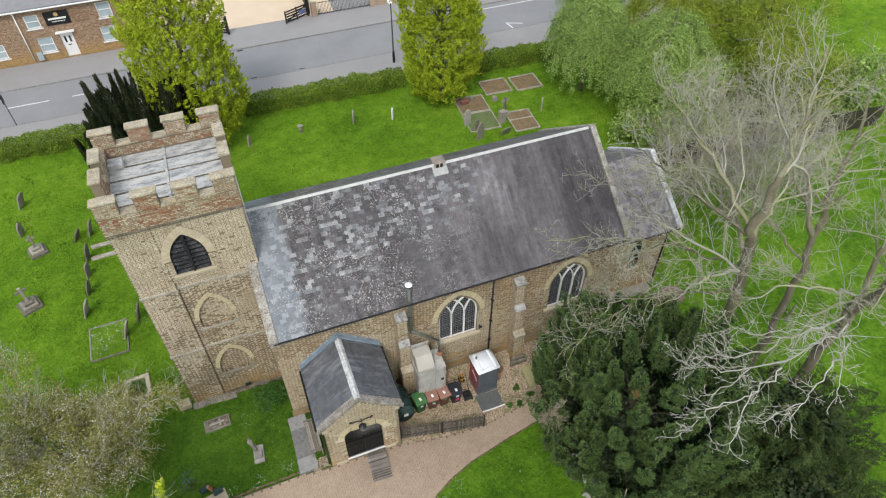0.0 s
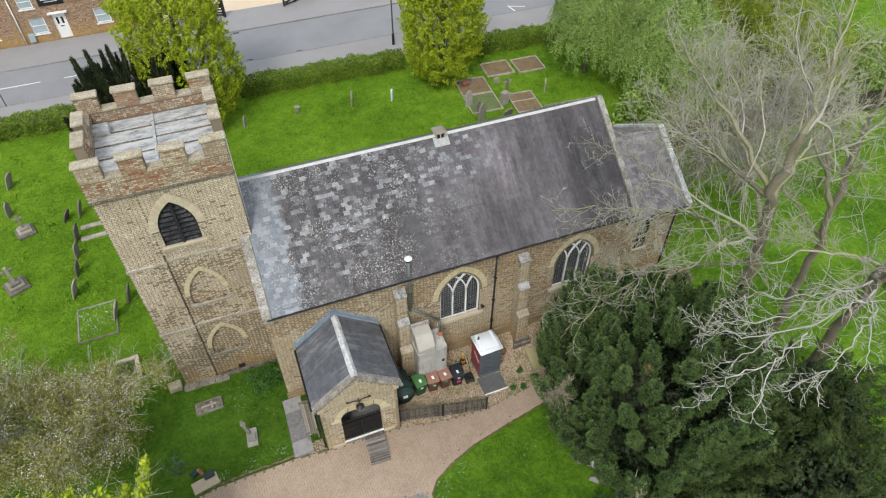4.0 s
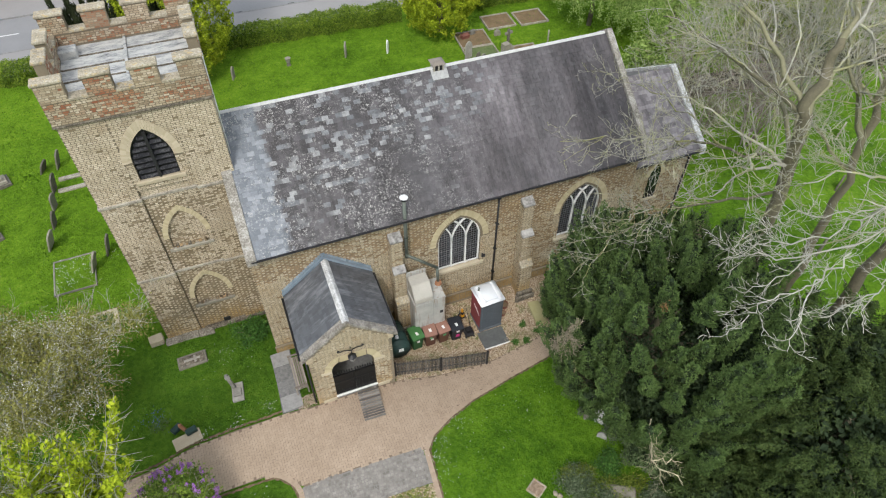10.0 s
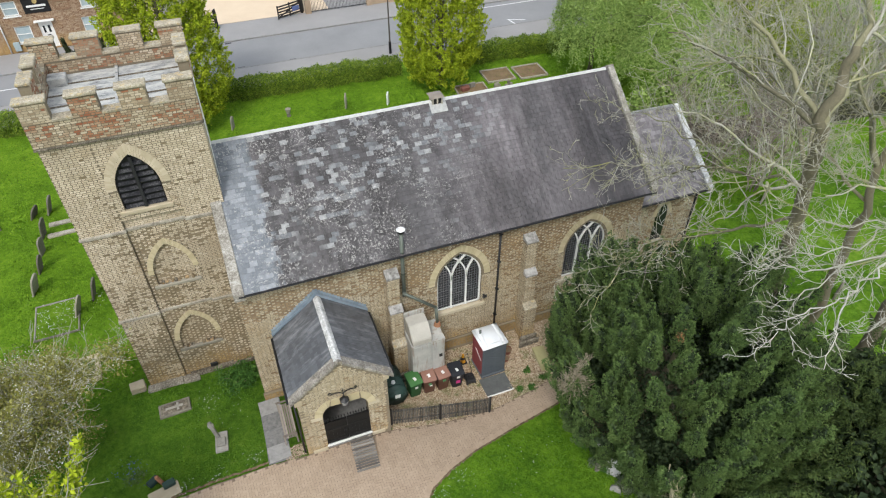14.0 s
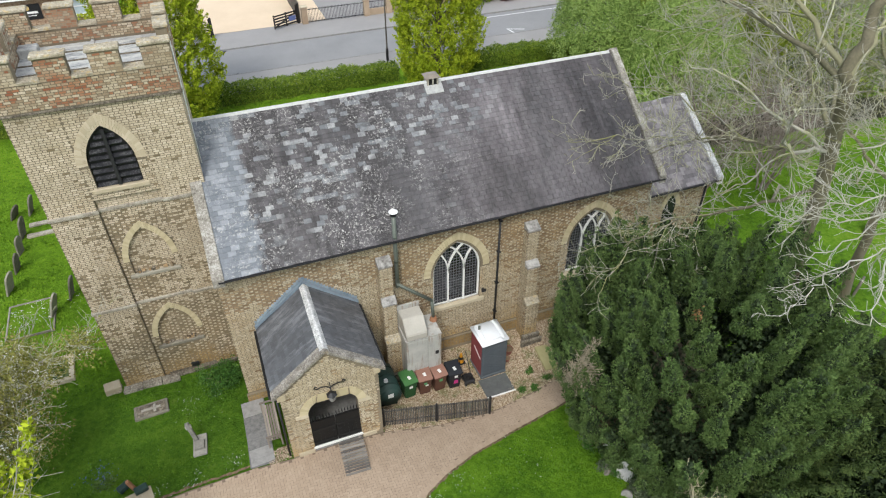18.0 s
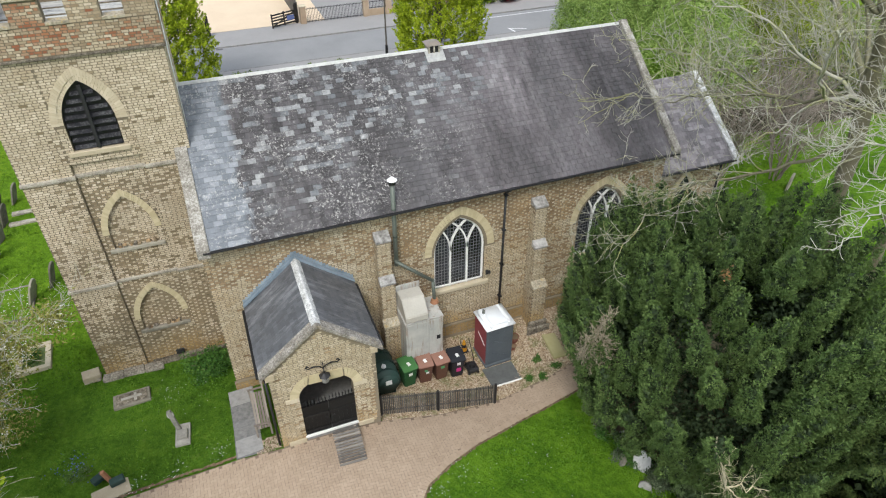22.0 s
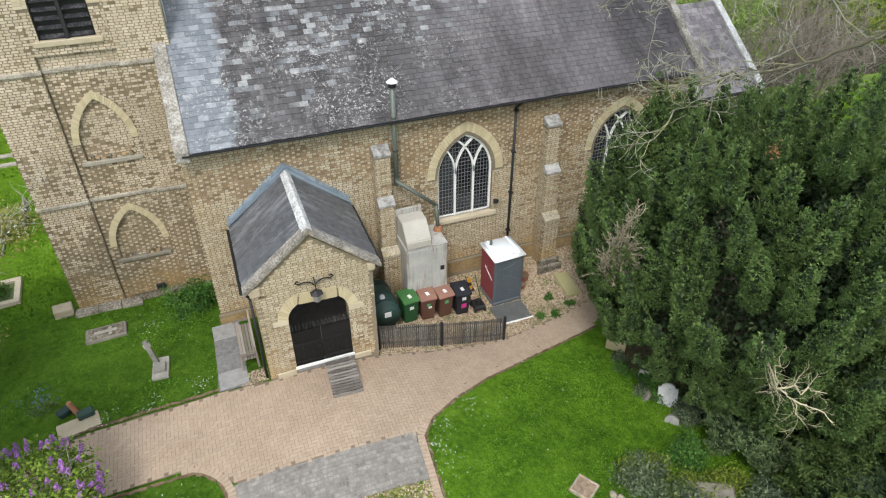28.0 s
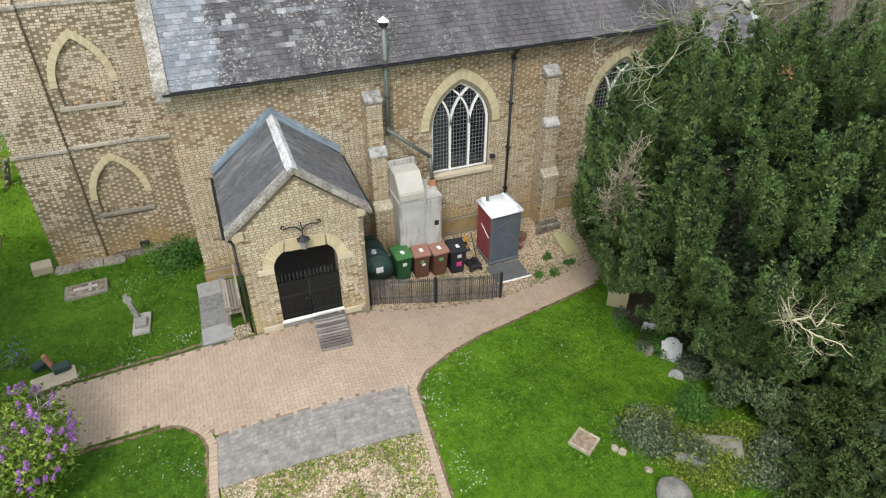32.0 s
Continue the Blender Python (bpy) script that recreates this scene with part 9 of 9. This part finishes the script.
PAVE.append((setts_ob, st[:300], st[300:], M_SETT, "sett", "sett_rest"))
for owner, nr, rest, m, one, many in PAVE:
    pieces(one, nr, m, owner)
    blocks(many, rest, m, owner)
side_ob = next(o for o in scene.objects if o.name == "side_paving")
for i in range(4):
    for j in range(1):
        y0 = 14.66 + i * 0.78
        pieces("slab", [flat_block(-0.95, y0 + 0.38, 0.42, 0.375, 0.02 * (i % 2), 0.008, 0.012)], M_SLABS, side_ob)
# edge course along the lawns
ed = []
EDGE = [(-2.62, 12.22), (-2.3, 12.2), (-2.02, 12.03), (-1.75, 11.76), (-1.55, 11.45), (-1.44, 11.1), (-1.55, 9.9), (-1.5, 6.0)]
EDGE2 = [(10.66, 13.6), (8.16, 13.12), (6.2, 12.62), (4.95, 12.1), (4.0, 11.55), (3.56, 11.0), (3.45, 9.7), (3.3, 8.0), (3.1, 4.0)]
for line in (EDGE, EDGE2):
    for (a, b), (c, d) in zip(line, line[1:]):
        L = math.hypot(c - a, d - b)
        n = max(1, int(L / 0.11))
        for i in range(n):
            f = (i + 0.5) / n
            ed.append(flat_block(a + (c - a) * f, b + (d - b) * f, L / n / 2 - 0.005, 0.1, math.atan2(d - b, c - a), 0.02))
# bare soil where the turf meets the paving
soil = []
for line, s in ((PATH[-4:], -1), (EDGE, 1), (EDGE2, -1), (PATH[1:6], -1)):
    for (a, b), (c, d) in zip(line, line[1:]):
        L = math.hypot(c - a, d - b)
        n = max(1, int(L / 0.07))
        for i in range(n):
            f, g = (i + rng.random()) / n, s * (0.13 + rng.uniform(-0.02, 0.035))
            soil.append(flat_block(a + (c - a) * f + (d - b) / L * g, b + (d - b) * f - (c - a) / L * g, rng.uniform(0.04, 0.08), rng.uniform(0.015, 0.04), math.atan2(d - b, c - a) + rng.uniform(-0.4, 0.4), 0.012))
tagged(blocks("soil_edge", soil, M_SOIL, path_ob, "crumbs of bare soil at the turf edge"), kind="stuff")
pieces("edging", ed[:160], M_PAVER, path_ob)
blocks("edging_rest", ed[160:], M_PAVER, path_ob)


def scatter(n, x0, x1, y0, y1, keep):
    xy = np.stack([RNG.uniform(x0, x1, n), RNG.uniform(y0, y1, n)], 1)
    return np.array([p for p in xy if keep(p[0], p[1])])


GRAVELP = [(-1.41, 9.87), (3.37, 9.67), (3.2, 8.0), (3.0, 4), (2.8, -6), (-1.3, -6), (-1.45, 4)]


def lawn(x, y):
    if inside(PATH, x, y) or inside(SETTS, x, y) or inside(GRAVELP, x, y):
        return False
    if -1.4 < x < 21 and 14.3 < y < 27 or -5.7 < x < -0.5 and 20 < y < 25:
        return False
    return not (3.4 < x < 12 and 14 < y < 18)


# tufts of longer grass
xy = np.concatenate([scatter(90000, -14, 24, 4, 20, lawn), scatter(70000, -18, 30, 18, 44, lawn)])
h = np.array([0.5 + 0.9 * max(0, noise.noise(Vector((x * 0.8, y * 0.8, 0))) + 0.3) for x, y in xy])
n = len(xy)
z = np.array([gz(x, y) for x, y in xy])
ang = RNG.uniform(0, 6.283, n)
far = np.where(xy[:, 1] > 20, 1.9, 1.0)
w, hh = 0.026 * h * far, 0.045 * h * far * RNG.uniform(0.6, 1.5, n)
ca, sa = np.cos(ang) * w, np.sin(ang) * w
lean = RNG.normal(size=(n, 2)) * 0.05
v = np.stack([np.stack([xy[:, 0] - ca, xy[:, 1] - sa, z - 0.01], 1), np.stack([xy[:, 0] + ca, xy[:, 1] + sa, z - 0.01], 1), np.stack([xy[:, 0] + lean[:, 0], xy[:, 1] + lean[:, 1], z + hh], 1)], 1)
for side, m, lab in ((xy[:, 1] < 21.5, M_BLADE, "tufts of rough green grass"), (xy[:, 1] >= 21.5, M_PALEBLADE, "paler green grass north of the church")):
    tagged(npart("grass", v[side].reshape(-1, 3), np.arange(side.sum() * 3).reshape(-1, 3), m), lab, "grass", kind="stuff")
# daisies
spots = [(3.9, 10.6, 0.35), (4.1, 10.0, 0.4), (4.3, 11.2, 0.3), (3.9, 8.6, 0.35), (4.0, 8.0, 0.3), (-1.9, 10.6, 0.3), (-3.2, 14.95, 0.4), (-4.6, 14.9, 0.35), (-1.9, 15.2, 0.4), (-2.2, 19.0, 0.5), (-3.2, 18.6, 0.4), (6.0, 10.5, 1.6), (8.0, 11.5, 1.2), (-3, 11.2, 0.7), (-3, 17.5, 1.3), (-7.6, 26.5, 0.6), (5.2, 11.7, 0.4), (-1.0, 7.4, 0.6)]
ds = []
for x, y, r in spots:
    for i in range(30):
        a, b = x + RNG.normal() * r * 0.6, y + RNG.normal() * r * 0.6
        if lawn(a, b):
            ds.append((a, b, gz(a, b) + 0.07))
leaf_mesh("daisies", np.array(ds), 0.03, M_DAISY, None, 3.0, 1.0)
tagged(scene.objects["daisies"], "scattered white daisies in the lawn", "flowers", kind="stuff")
ds = RNG.uniform(0, 1, (170, 2)) * np.array((1.7, 2.1)) + np.array((-10.25, 24.9))
leaf_mesh("grave_flowers", np.array([(x, y, 0.16 + RNG.uniform(0, 0.08)) for x, y in ds]), 0.045, M_DAISY, None, 2.0, 1.0)
tagged(scene.objects["grave_flowers"], "small white flowers filling a kerbed grave", "flowers", kind="stuff")
bb = np.array([(-6.3 + RNG.normal() * 0.35, 16.3 + RNG.normal() * 0.3, 0.2 + RNG.uniform(0, 0.15)) for i in range(90)])
leaf_mesh("bluebells", bb, 0.04, M_BLUEBELL, None, 1.0, 1.2)
tagged(scene.objects["bluebells"], "small blue flowers among the weeds", "flowers", kind="stuff")
# loose stones of the gravel
gp = np.concatenate([scatter(5200, -1.4, 3.3, 6.5, 9.8, lambda x, y: inside(GRAVELP, x, y)), scatter(4200, 7.2, 11.6, 14.4, 17.7, lambda x, y: not inside(PATH, x, y)), scatter(500, -0.75, 0.05, 14.5, 15.1, lambda x, y: not inside(PATH, x, y))])
gb = []
for x, y in gp:
    s = rng.uniform(0.008, 0.02)
    gb.append(flat_block(x, y, s, s * rng.uniform(0.6, 1.0), rng.uniform(0, 3.1), s * 0.9))
tagged(blocks("gravel_stones", gb, M_PEBBLE, None), "loose buff gravel stones", "gravel", kind="stuff")
# weeds in the gravel path
pw = scatter(6500, -1.4, 3.3, 6.5, 9.8, lambda x, y: inside(GRAVELP, x, y) and noise.noise(Vector((x * 1.3, y * 1.3, 7))) > -0.12)
leaf_mesh("weeds", np.array([(x, y, gz(x, y) + 0.04) for x, y in pw]), 0.05, M_VARIEG, None, 1.0, 1.8)
tagged(scene.objects["weeds"], "green weeds growing through the gravel path", "weeds", kind="stuff")

# ---- bricks and slates ----
for owner, near, rest, m in LATER:
    pieces("brick" if m is not M_SLATE2 else "slate", near, m, owner)
    blocks("brick_rest" if m is not M_SLATE2 else "slate_rest", rest, m, owner)
for owner, lst, lo, hi in ((nave_roof, S_NAVE, 1.0, 9.0), (nave_roof, S_NORTH, 99, 99), (chancel_roof, S_CHANCEL, 99, 99)):
    near = [c for c in lst if lo < c[0][0] < hi and c[0][2] < 7.9][:300]
    chosen = {id(c) for c in near}
    pieces("slate", near, M_SLATE, owner)
    blocks("slate_rest", [c for c in lst if id(c) not in chosen], M_SLATE, owner)
